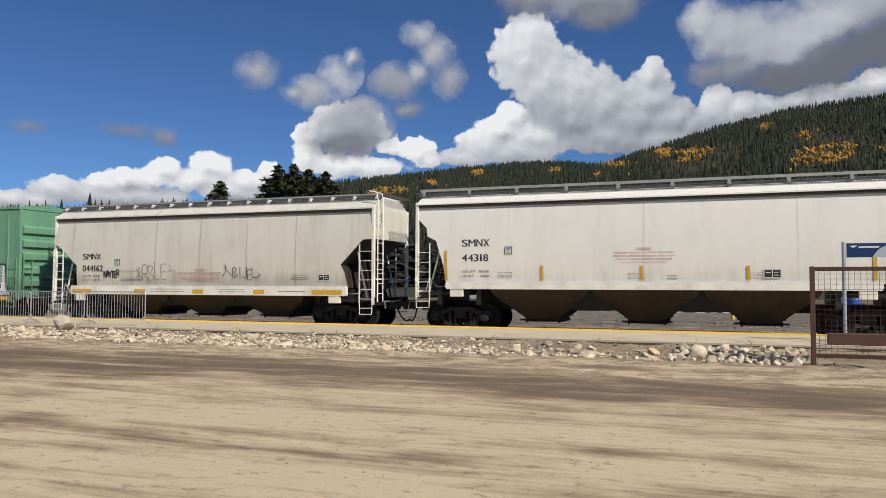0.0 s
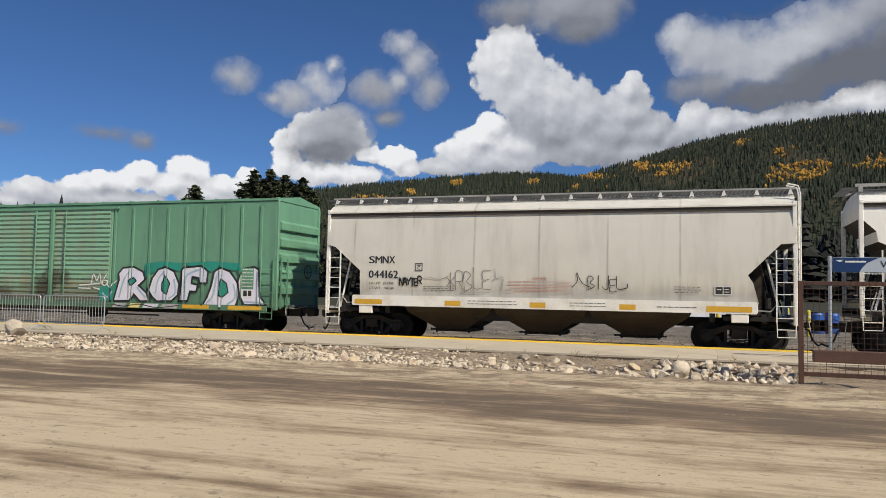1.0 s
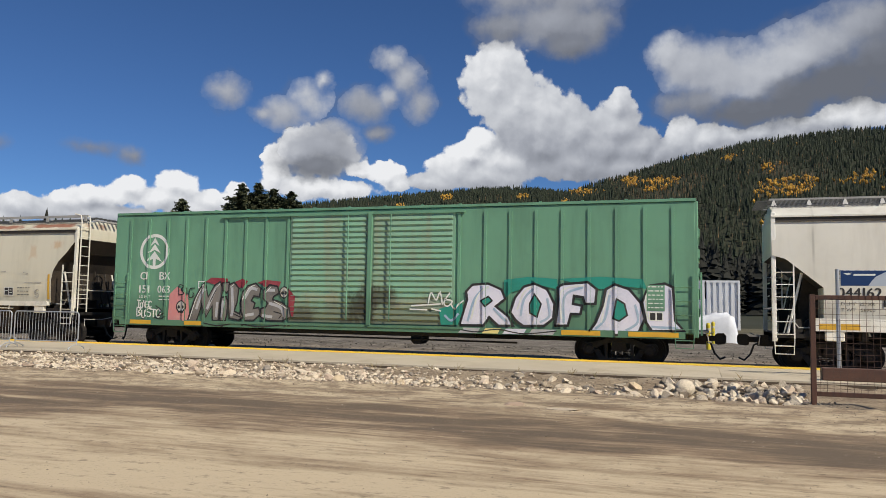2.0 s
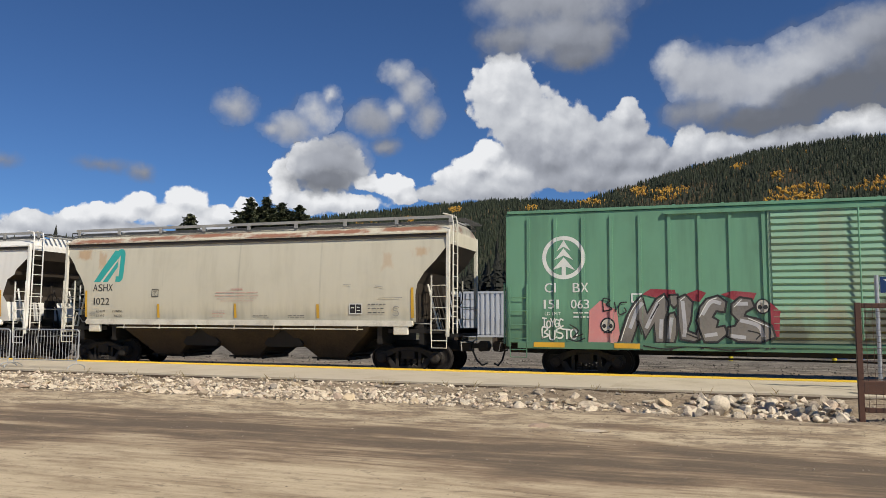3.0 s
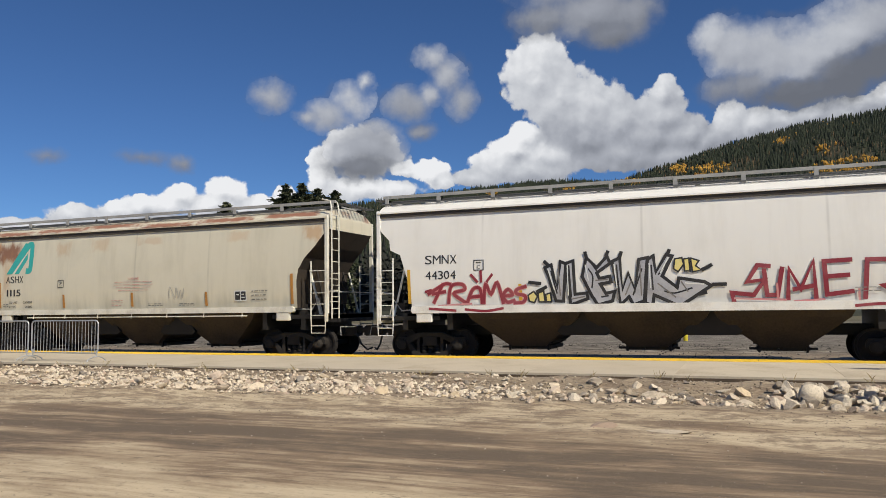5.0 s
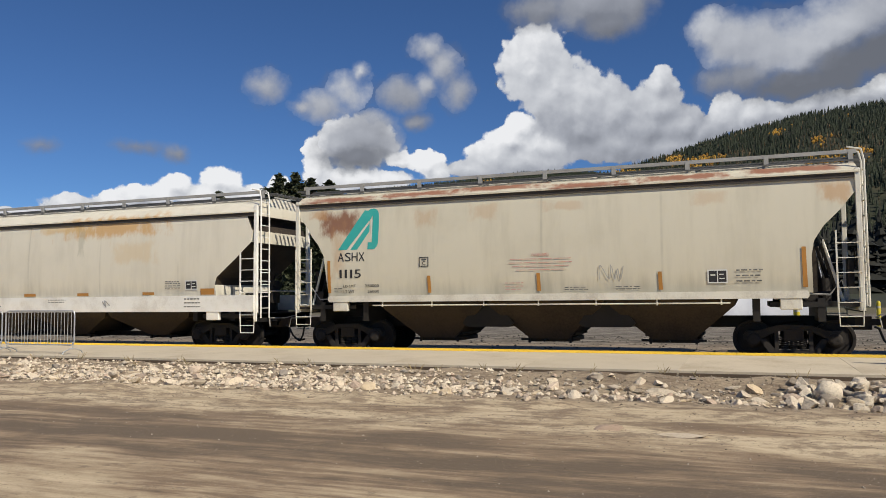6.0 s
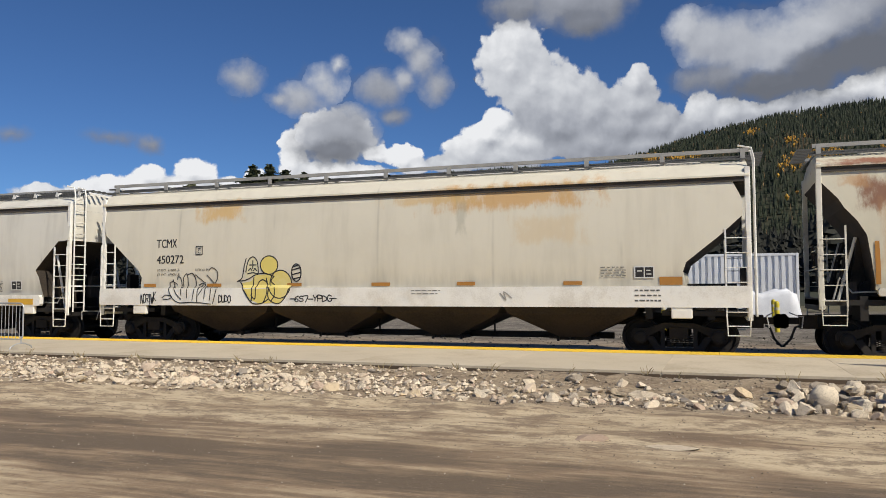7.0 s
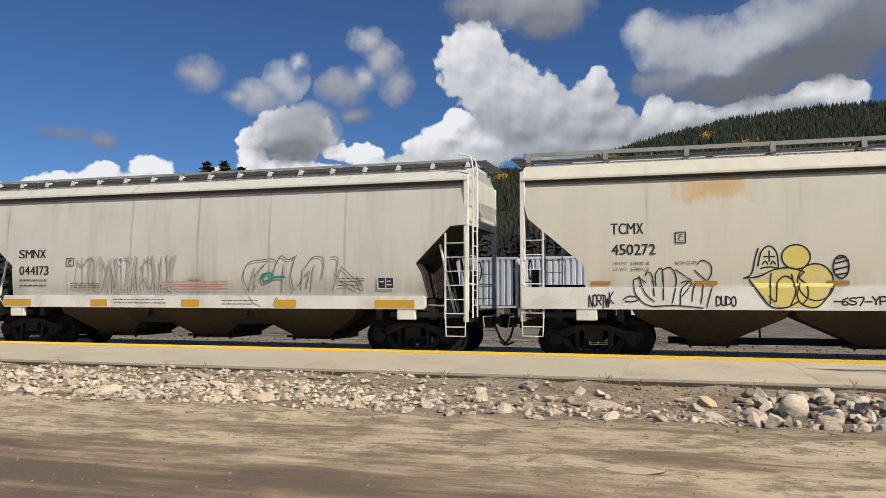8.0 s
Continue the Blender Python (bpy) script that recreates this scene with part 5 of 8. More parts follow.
def car_smnx_44318():
    half = 7.75
    car = hopper_car("clean light grey covered hopper with black reporting marks", half, WHITE_B, WHITE_TRIM, RND_L, RND_R, (1.42, 1.66), (-3.4, 0.0, 3.4), (4.22, 4.34))
    d = Deck(car, cross)
    d.words("SMNX", -6.02, -5.04, 2.86, 3.10, INK, 0.012)
    d.words("44318", -6.0, -5.08, 2.36, 2.60, INK, 0.01)
    d.words("LD LMT", -5.98, -5.52, 1.98, 2.06)
    d.words("226000", -5.42, -5.06, 1.98, 2.06)
    d.words("LT WT", -5.98, -5.60, 1.82, 1.90)
    d.words("59400", -5.36, -5.06, 1.82, 1.90)
    plate_box(d, -4.51, -4.25, 2.58, 2.84)
    warning(d, -0.95, 0.95, 2.20, 2.75)
    data_block(d, -4.75, 1.98, 3, None, 0.5)
    data_block(d, -0.5, 1.95, 3, RED_INK, 0.5)
    data_block(d, 0.7, 1.88, 2, INK, 0.35)
    data_block(d, 3.0, 1.95, 3, RED_INK, 0.6)
    ticks(d, ((-6.58, 1.73, 2.72), (-3.24, 1.73, 2.20), (-0.05, 1.73, 2.18), (3.05, 1.73, 2.16), (6.4, 1.73, 2.7)), GOLD)
    label_panel(d, 3.45, 3.95, 1.78, 2.06)
    return car, half


def car_smnx_044162():
    half = 7.46
    car = hopper_car("pale grey covered hopper with dark seams and thin black graffiti tags", half, WHITE_A, WHITE_TRIM, ANG_L, ANG_R, (1.15, 1.50), (-3.05, 0.0, 3.05), (4.17, 4.30), "fin", 1.55, 6.36)
    d, s = Deck(car, cross), Deck(car, sill_face)
    d.words("SMNX", -5.82, -4.88, 2.57, 2.81, INK, 0.02)
    d.words("044162", -5.82, -4.76, 2.08, 2.33, INK, 0.02)
    d.words("LD LMT  227300", -5.80, -4.92, 1.86, 1.94)
    d.words("LT WT   58700", -5.80, -4.92, 1.70, 1.78)
    plate_box(d, -4.15, -3.89, 2.32, 2.58)
    warning(d, -1.02, 1.05, 1.66, 2.16)
    d.bars("old_stripe", [(-1.05, 1.05, z, z + 0.010) for z in (1.66, 1.76, 1.87)], RED_INK)
    label_panel(d, 5.22, 5.70, 1.69, 1.95)
    data_block(d, 4.1, 1.92, 3, INK, 0.75)
    data_block(d, -3.85, 1.82, 3, INK, 1.1, 0.03, 0.06)
    d.strokes("graffiti_tag", spell("NAYTER", -4.70, -3.92, 1.86, 2.10, 0.0, 0.15, 3), 0.045, SPRAY["black"])
    d.strokes("graffiti_tag", spell("*RBLE", -3.05, -1.55, 1.72, 2.36, 0.1, 0.1, 4), 0.022, SPRAY["dusk"])
    d.strokes("graffiti_tag", [[(-1.5, 2.05), (-1.15, 2.12), (-1.2, 1.75)], [(-1.42, 2.42), (-1.38, 2.1)], [(-2.6, 1.62), (-1.6, 1.64)], [(-4.0, 2.05), (-3.6, 2.1), (-3.3, 2.05), (-3.0, 2.15)]], 0.022, SPRAY["grey"])
    d.strokes("graffiti_tag", [[(1.05, 1.85), (1.22, 2.05), (1.2, 2.30), (1.36, 2.0), (1.62, 1.86)]] + spell("BIJEL", 1.55, 2.62, 1.78, 2.16, 0.05, 0.12, 5) + [[(2.55, 1.82), (2.72, 1.86), (2.74, 1.98)]], 0.024, SPRAY["black"])
    sill_marks(s, ((-6.30, -5.30), (-3.08, -2.55), (-0.26, 0.24), (2.50, 2.98), (5.0, 6.24)), 1.20, 1.36, GOLD)
    data_block(s, -2.3, 1.38, 2, INK, 1.7, 0.03, 0.09)
    data_block(s, 1.0, 1.38, 2, INK, 1.1, 0.03, 0.09)
    data_block(s, 3.6, 1.32, 1, INK, 1.2, 0.04)
    return car, half


def car_ashx(number, load, light, paint, label, rust_logo):
    half = 7.42 if number == "1022" else 7.48
    car = hopper_car(label, half, paint, BEIGE_TRIM, ARC_L, ARC_R, (1.44, 1.62), (-3.2, 0.0, 3.2), (4.22, 4.34))
    pipe = bmesh.new()
    rod(pipe, [(-4.9, -1.62, 1.34), (4.6, -1.62, 1.34)], 0.018, 6)
    for i in range(7):
        x = -4.6 + i * 1.5
        rod(pipe, [(x, -1.62, 1.30), (x, -1.60, 1.45)], 0.02, 5)
    part("train_line_pipe", pipe, BEIGE_TRIM, car)
    d = Deck(car, cross)
    d.flat("emblem", [((-6.02, 2.94), (-5.74, 2.94), (-5.06, 3.74), (-5.02, 4.05), (-5.20, 4.07))], TEAL, "teal leaning arch emblem")
    d.flat("emblem", [((-5.62, 2.94), (-5.40, 2.94), (-5.02, 3.46), (-5.02, 3.70))], TEAL)
    d.strokes("emblem", [[(-5.08, 3.86), (-4.98, 4.0), (-4.86, 3.98), (-4.83, 3.75), (-4.84, 3.20), (-4.88, 3.05), (-5.0, 3.04)]], 0.20, TEAL)
    d.strokes("emblem", [[(-5.66, 2.95), (-5.12, 3.62)]], 0.05, BEIGE_TRIM)
    d.strokes("emblem", [[(-4.96, 3.80), (-4.96, 3.25)]], 0.045, BEIGE_TRIM)
    d.words("ASHX", -6.02, -5.16, 2.61, 2.86, INK, 0.004)
    d.words(number, -6.0, -5.28, 2.13, 2.37, INK, 0.005)
    d.words("LD LMT", -5.85, -5.45, 1.86, 1.94)
    d.words(load, -5.15, -4.72, 1.86, 1.94)
    d.words("LT WT", -5.85, -5.5, 1.70, 1.78)
    d.words(light, -5.08, -4.72, 1.70, 1.78)
    data_block(d, -6.15, 1.84, 2, INK, 0.25, 0.03, 0.07)
    plate_box(d, -3.47, -3.19, 2.40, 2.67)
    warning(d, -0.89, 0.81, 2.16, 2.68)
    data_block(d, -1.0, 1.92, 3, RED_INK, 0.5)
    data_block(d, 0.6, 1.78, 2, INK, 0.6, 0.03, 0.06)
    data_block(d, 1.9, 1.78, 2, INK, 0.6, 0.03, 0.06)
    ticks(d, ((-6.30, 1.70, 2.64), (-3.17, 1.68, 2.15), (-0.08, 1.69, 2.16), (3.0, 1.68, 2.13), (6.25, 1.70, 2.64)), AMBER if number == "1115" else GOLD)
    label_panel(d, 4.10, 4.56, 1.82, 2.15)
    data_block(d, 4.75, 2.14, 3, INK, 0.6, 0.05, 0.13)
    if number == "1022":
        d.strokes("graffiti_tag", spell("S3", 5.6, 6.0, 1.78, 2.05, 0.1, 0.1, 8), 0.03, SPRAY["grey"])
        d.strokes("graffiti_tag", [[(3.9, 2.75), (4.15, 2.74)], [(5.0, 2.70), (5.25, 2.66)], [(5.1, 2.32), (5.9, 2.33)]], 0.02, SPRAY["grey"])
    else:
        d.strokes("graffiti_tag", spell("NW", 1.5, 2.1, 2.0, 2.3, 0.1, 0.2, 8), 0.02, SPRAY["grey"])
    return car, half


def car_smnx_44304():
    half = 7.74
    car = hopper_car("white covered hopper with red and silver graffiti lettering", half, WHITE_B, WHITE_TRIM, RND_L, RND_R, (1.37, 1.58), (-3.3, 0.0, 3.3), (4.22, 4.34))
    d = Deck(car, cross)
    d.words("SMNX", -6.15, -5.17, 2.78, 3.03, INK, 0.004)
    d.words("44304", -6.13, -5.20, 2.34, 2.58, INK, 0.004)
    plate_box(d, -4.66, -4.36, 2.56, 2.86)
    ticks(d, ((-6.65, 1.65, 2.64), (-3.3, 1.65, 2.15), (6.49, 1.7, 2.69)), GOLD)
    frames = [[(-6.05, 1.92), (-5.56, 2.19), (-5.37, 2.19)], [(-5.92, 1.92), (-5.54, 1.98)], [(-5.6, 2.19), (-5.89, 1.67)], [(-5.44, 1.66), (-5.34, 2.13), (-5.02, 2.18), (-4.94, 2.03), (-5.27, 1.92), (-4.89, 1.64)], [(-4.87, 1.66), (-4.69, 2.03), (-4.48, 2.04), (-4.43, 1.65)], [(-4.79, 1.81), (-4.45, 1.84)], [(-4.38, 1.65), (-4.31, 2.16), (-4.16, 1.89), (-3.97, 2.2), (-3.81, 1.64)], [(-3.78, 1.83), (-3.54, 1.86), (-3.66, 2.01), (-3.8, 1.85), (-3.7, 1.66), (-3.49, 1.7)], [(-3.16, 2.08), (-3.4, 2), (-3.42, 1.89), (-3.18, 1.82), (-3.23, 1.66), (-3.49, 1.63)]]
    d.strokes("graffiti", frames, 0.12, SPRAY["pink"], "pink overspray")
    d.strokes("graffiti", frames, 0.085, SPRAY["red"], "dark red sprayed letter")
    d.strokes("graffiti", [[(-4.74, 2.44), (-4.56, 2.24)], [(-4.45, 2.53), (-4.44, 2.24)], [(-4.12, 2.43), (-4.27, 2.24)], [(-5.76, 1.51), (-4.62, 1.56), (-3.06, 1.49)], [(-6.13, 1.99), (-5.97, 2.03)]], 0.075, SPRAY["red"])
    for shape in [[(-3.09, 1.84), (-2.93, 1.94), (-2.83, 1.81), (-2.92, 1.63), (-3.07, 1.68)], [(-2.81, 1.89), (-2.65, 1.95), (-2.62, 1.65), (-2.79, 1.65)], [(-2.6, 1.85), (-2.46, 1.89), (-2.44, 1.65), (-2.58, 1.65)]]:
        block(d, shape, SPRAY["yellow"], SPRAY["black"], 0.045, "small yellow sprayed letter")
    for shape in ([[(-2.49, 2.31), (-2.6, 2.58), (-2.42, 2.65), (-2.27, 2.03), (-2.17, 2.73), (-2.02, 2.67), (-2.11, 1.66), (-2.32, 1.67)], [(-2.02, 2.68), (-1.82, 2.74), (-1.79, 1.84), (-1.47, 1.87), (-1.45, 1.72), (-1.92, 1.56)], [(-1.58, 2.31), (-1.46, 2.81), (-1.19, 2.54), (-0.91, 2.83), (-0.84, 2.64), (-1.19, 2.4), (-1.13, 2.25), (-0.85, 2.3), (-0.82, 2.15), (-1.11, 2.1), (-0.97, 1.85), (-0.74, 1.9), (-0.8, 1.65), (-1.19, 1.55), (-1.35, 1.81)]]
                  + [[(-0.78, 2.69), (-0.58, 2.78), (-0.53, 1.94), (-0.37, 2.38), (-0.21, 1.93), (-0.09, 2.72), (0.13, 2.76), (0.02, 1.64), (-0.26, 1.54), (-0.37, 1.75), (-0.59, 1.55)], [(0.13, 2.71), (0.28, 2.8), (0.33, 2.37), (0.6, 2.82), (0.75, 2.78), (0.49, 2.27), (0.85, 1.97), (0.9, 2.21), (1.52, 2.1), (1.68, 2), (0.9, 1.49), (0.27, 1.79), (0.22, 1.5), (0.04, 1.6)]]):
        block(d, shape, SPRAY["silver"], SPRAY["black"], 0.085, "silver sprayed letter")
    d.strokes("graffiti", [[(-2.43, 2.48), (-2.28, 1.88)], [(-1.94, 2.62), (-1.89, 1.77)], [(-1.41, 2.51), (-1.3, 2.31), (-1.33, 2.01)], [(-1.08, 1.76), (-0.91, 1.79)], [(-0.67, 2.59), (-0.61, 1.8)], [(-0.26, 1.8), (-0.02, 2.47)], [(0.22, 2.56), (0.25, 1.93)], [(0.54, 1.88), (0.8, 1.83), (1.21, 1.95)], [(0.4, 2.32), (0.65, 2.65)], [(-1.35, 2.7), (-1.19, 2.45)]], 0.04, SPRAY["black"], "black inner line of a sprayed letter")
    d.strokes("graffiti", [[(-2.23, 2.53), (-2.19, 1.82)], [(-1.86, 1.72), (-1.53, 1.78)], [(-1.22, 2.2), (-0.91, 2.22)], [(-0.46, 1.8), (-0.31, 2.14)], [(-0.06, 2.57), (-0.05, 1.79)], [(0.38, 2.08), (0.8, 1.73)], [(0.96, 2.11), (1.11, 1.87)], [(-0.71, 2.49), (-0.65, 1.7)]], 0.035, SPRAY["dusk"])
    d.strokes("graffiti", [[(-2.51, 2.53), (-2.35, 1.98)], [(-1.98, 2.62), (-1.97, 1.82)], [(-1.49, 2.61), (-1.42, 2.21)], [(-0.73, 2.61), (-0.67, 2)], [(0.17, 2.61), (0.19, 1.98)], [(0.65, 2.74), (0.45, 2.36)], [(1.06, 2.08), (1.5, 2.04)]], 0.03, WHITE_INK, "white gleam on a sprayed letter")
    d.strokes("graffiti", [[(-3.04, 2.19), (-2.74, 2.15)], [(-2.83, 1.93), (-2.58, 2.05)], [(1.72, 2.03), (2.02, 2.03)], [(1.39, 1.79), (1.54, 1.83)], [(1.48, 2.41), (1.69, 2.52)], [(-2.03, 1.47), (-0.7, 1.51), (0.58, 1.42)], [(-1.46, 2.83), (-1.49, 2.95)], [(-0.93, 2.85), (-0.89, 2.95)], [(-0.58, 2.8), (-0.54, 2.92)], [(0.64, 2.84), (0.68, 2.93)], [(-2.49, 2.63), (-2.6, 2.74)]], 0.09, SPRAY["black"])
    for shape in [[(0.81, 2.7), (0.99, 2.73), (1.03, 2.56), (0.89, 2.37), (0.78, 2.45)], [(1.03, 2.69), (1.16, 2.71), (1.18, 2.38), (1.05, 2.39)], [(1.2, 2.71), (1.4, 2.64), (1.32, 2.51), (1.46, 2.4), (1.24, 2.36)]]:
        block(d, shape, SPRAY["yellow"], SPRAY["black"], 0.04, "small yellow sprayed letter")
    sumer = [[(3.04, 2.45), (2.77, 2.48), (2.52, 2.07), (2.93, 2.12), (2.67, 1.75), (2.16, 1.81), (2.2, 1.61)], [(2.92, 2.35), (2.97, 1.74), (3.21, 1.74), (3.33, 2.39)], [(3.44, 1.64), (3.48, 2.38), (3.73, 1.87), (4.03, 2.55), (4.06, 1.66)], [(3.58, 1.87), (4.02, 1.95)], [(4.83, 2.55), (4.26, 2.53), (4.3, 1.73), (4.85, 1.8)], [(4.27, 2.16), (4.77, 2.19)], [(5.11, 1.64), (5.18, 2.54), (6.08, 2.54), (6.04, 2.01), (5.47, 1.93), (5.95, 1.61), (6.4, 1.87)], [(6.32, 1.74), (6.45, 1.82)]]
    d.strokes("graffiti", sumer, 0.105, SPRAY["red"], "dark red sprayed letter", False)
    d.strokes("graffiti", [[(2.22, 1.67), (3.39, 1.62)], [(3.58, 1.58), (4.24, 1.62)], [(4.98, 1.85), (4.99, 1.54)], [(3.2, 2.02), (3.22, 1.67)], [(5.6, 1.57), (6.48, 1.61)], [(-5.74, 1.58), (-4.74, 1.63)]], 0.05, SPRAY["pink"], "pink drip and overspray")
    s = Deck(car, sill_face)
    s.strokes("graffiti", [[(4.9, 1.46), (5.5, 1.50), (6.1, 1.44)], [(5.6, 1.52), (5.65, 1.40)], [(-6.0, 1.50), (-5.2, 1.44)], [(-4.9, 1.47), (-4.3, 1.42), (-3.8, 1.49)]], 0.07, SPRAY["red"])
    data_block(d, 4.9, 1.9, 2, GREY_INK, 0.6)
    return car, half


def car_tcmx():
    half = 9.31
    car = hopper_car("long cream four-bay covered hopper with rust stains and yellow graffiti", half, CREAM, WHITE_TRIM, LONG_L, LONG_R, (1.18, 1.68), (-5.1, -1.7, 1.7, 5.1), (4.10, 4.22), "post", 1.65, 9.22, bot=0.34)
    d, s = Deck(car, cross), Deck(car, sill_face)
    d.words("TCMX", -7.20, -6.48, 2.88, 3.13, INK, 0.012)
    d.words("450272", -7.18, -6.22, 2.41, 2.65, INK, 0.012)
    d.words("LD LMT  218100 LB", -7.16, -6.36, 2.18, 2.25)
    d.words("LT WT   67900 LB", -7.16, -6.36, 2.05, 2.12)
    d.words("NEW 02-99", -5.80, -5.35, 2.18, 2.25)
    plate_box(d, -5.80, -5.56, 2.65, 2.91)
    sill_marks(d, ((-7.66, -7.22), (-5.41, -4.92), (-2.75, -2.3), (-0.18, 0.36), (2.23, 2.72), (4.99, 5.45)), 1.72, 1.81, AMBER)
    sill_marks(d, ((7.27, 7.79),), 1.71, 1.90, AMBER)
    label_panel(d, 6.69, 7.16, 1.87, 2.16)
    data_block(d, 5.9, 2.15, 4, INK, 0.6, 0.035, 0.07)
    data_block(s, 6.7, 1.60, 3, INK, 0.6, 0.06, 0.12)
    data_block(s, 1.0, 1.60, 2, INK, 0.8, 0.03, 0.08)
    # yellow throw-up with black outlines, over the sheet and the sill
    out = Deck(car, lambda z: cross(z) if z > 1.71 else 1.656)
    round_one, round_two = oval(*(-3.33, 2.32, 0.28, 0.26), 24), oval(*(-2.96, 1.78, 0.35, 0.39), 24)
    for shape in (round_one, round_two, [[(-4.24, 1.82), (-3.92, 1.87), (-3.77, 2.04), (-3.33, 2.06), (-3, 2.05), (-2.64, 1.76), (-2.73, 1.44), (-2.96, 1.26), (-3.63, 1.24), (-3.92, 1.36)]][0]):
        out.flat("graffiti", [shape], SPRAY["yellow"], "yellow sprayed bubble letter")
    out.flat("graffiti", [[(-4.13, 1.97), (-4.09, 2.24), (-4, 2.46), (-3.85, 2.55), (-3.72, 2.41), (-3.68, 2.08), (-3.92, 1.97)]], SPRAY["cream"], "pale yellow sprayed head")
    out.k += 4
    out.strokes("graffiti", [round_one + round_one[:1], round_two + round_two[:1]], 0.032, SPRAY["black"], "black sprayed outline")
    out.strokes("graffiti", [[(-4.38, 1.87), (-4.22, 1.97), (-4.14, 2.31), (-4.08, 2.51)], [(-4.09, 2.13), (-4.01, 2.45), (-3.85, 2.56), (-3.71, 2.41), (-3.68, 2.08)], [(-4.38, 1.87), (-4.07, 1.91), (-3.77, 2.05), (-3.47, 2.09), (-3.17, 2)], [(-3.86, 2.45), (-3.86, 2.23)], [(-3.97, 2.33), (-3.75, 2.33)], [(-4, 2.17), (-3.94, 2.23), (-3.89, 2.17)], [(-3.83, 2.17), (-3.79, 2.23), (-3.74, 2.17)], [(-4.03, 2.08), (-3.86, 2.11), (-3.71, 2.08)]]
                + [[(-4.27, 1.84), (-4.07, 1.53), (-3.85, 1.26), (-3.55, 1.24), (-3.32, 1.36)], [(-3.86, 1.32), (-3.85, 1.69), (-3.83, 1.97)], [(-3.88, 1.48), (-3.75, 1.37), (-3.71, 1.76), (-3.55, 1.91), (-3.39, 1.8), (-3.36, 1.55), (-3.46, 1.29)], [(-3.39, 1.79), (-3.42, 1.95)], [(-3.27, 1.75), (-3.33, 1.48), (-3.22, 1.3), (-2.96, 1.25), (-2.75, 1.46), (-2.63, 1.76)], [(-3.17, 2), (-3.27, 1.87), (-3.14, 1.73), (-3.12, 1.48), (-3.22, 1.32)]], 0.032, SPRAY["black"], "black sprayed outline")
    o = oval(*(-2.46, 2.1, 0.15, 0.24))
    out.strokes("graffiti", [o + o[:1]] + [[(-2.6, 2.17), (-2.32, 2.24)], [(-2.6, 2.04), (-2.31, 2.11)], [(-2.56, 1.93), (-2.34, 1.97)], [(-2.54, 2.27), (-2.37, 2.31)]], 0.034, SPRAY["black"], "black sprayed outline")
    # thin black throw-up over the sheet and the sill
    out.strokes("graffiti", [[(-6.71, 1.84), (-6.67, 1.55), (-6.5, 1.33), (-6.3, 1.25)], [(-6.59, 1.93), (-6.46, 1.55), (-6.26, 1.36)], [(-6.44, 1.94), (-6.41, 2.02), (-6.3, 1.93), (-6.26, 1.48)], [(-6.22, 1.7), (-6.22, 1.98), (-6.08, 2.07), (-6.06, 1.4)], [(-6.08, 2.06), (-5.9, 2.11), (-5.78, 1.85), (-5.87, 1.33)], [(-5.8, 2.07), (-5.54, 1.88), (-5.46, 1.83)], [(-5.68, 1.77), (-5.58, 1.81), (-5.46, 1.76), (-5.66, 1.48)]]
                + [[(-5.7, 1.29), (-5.68, 1.62), (-5.54, 1.77)], [(-5.46, 1.37), (-5.4, 1.7), (-5.23, 1.73), (-5.27, 1.33)], [(-5.15, 1.24), (-5.03, 1.7)], [(-5.34, 2.18), (-5.23, 2.27), (-5.06, 2.17), (-5.04, 1.98), (-5.12, 1.83)], [(-5.4, 2.05), (-5.16, 1.83)], [(-6.3, 1.25), (-5.78, 1.27), (-5.23, 1.22)], [(-6.71, 1.84), (-6.59, 1.88), (-6.44, 1.78)], [(-6.93, 1.4), (-6.79, 1.48), (-6.58, 1.43), (-6.71, 1.36), (-6.89, 1.36)]], 0.026, SPRAY["black"], "thin black sprayed line")
    s.strokes("graffiti", spell("-6S7-YPDG-", -2.62, -1.19, 1.30, 1.46, 0.1, 0.1, 3), 0.03, SPRAY["black"])
    s.strokes("graffiti", spell("DUDO", -4.95, -4.55, 1.28, 1.48, 0.05, 0.1, 3), 0.03, SPRAY["black"])
    s.strokes("graffiti", spell("NORTWK", -7.70, -7.15, 1.26, 1.52, 0.0, 0.2, 3), 0.028, SPRAY["black"])
    s.strokes("graffiti", [[(3.4, 1.52), (3.55, 1.35), (3.5, 1.55), (3.7, 1.4)]], 0.03, SPRAY["grey"])
    return car, half


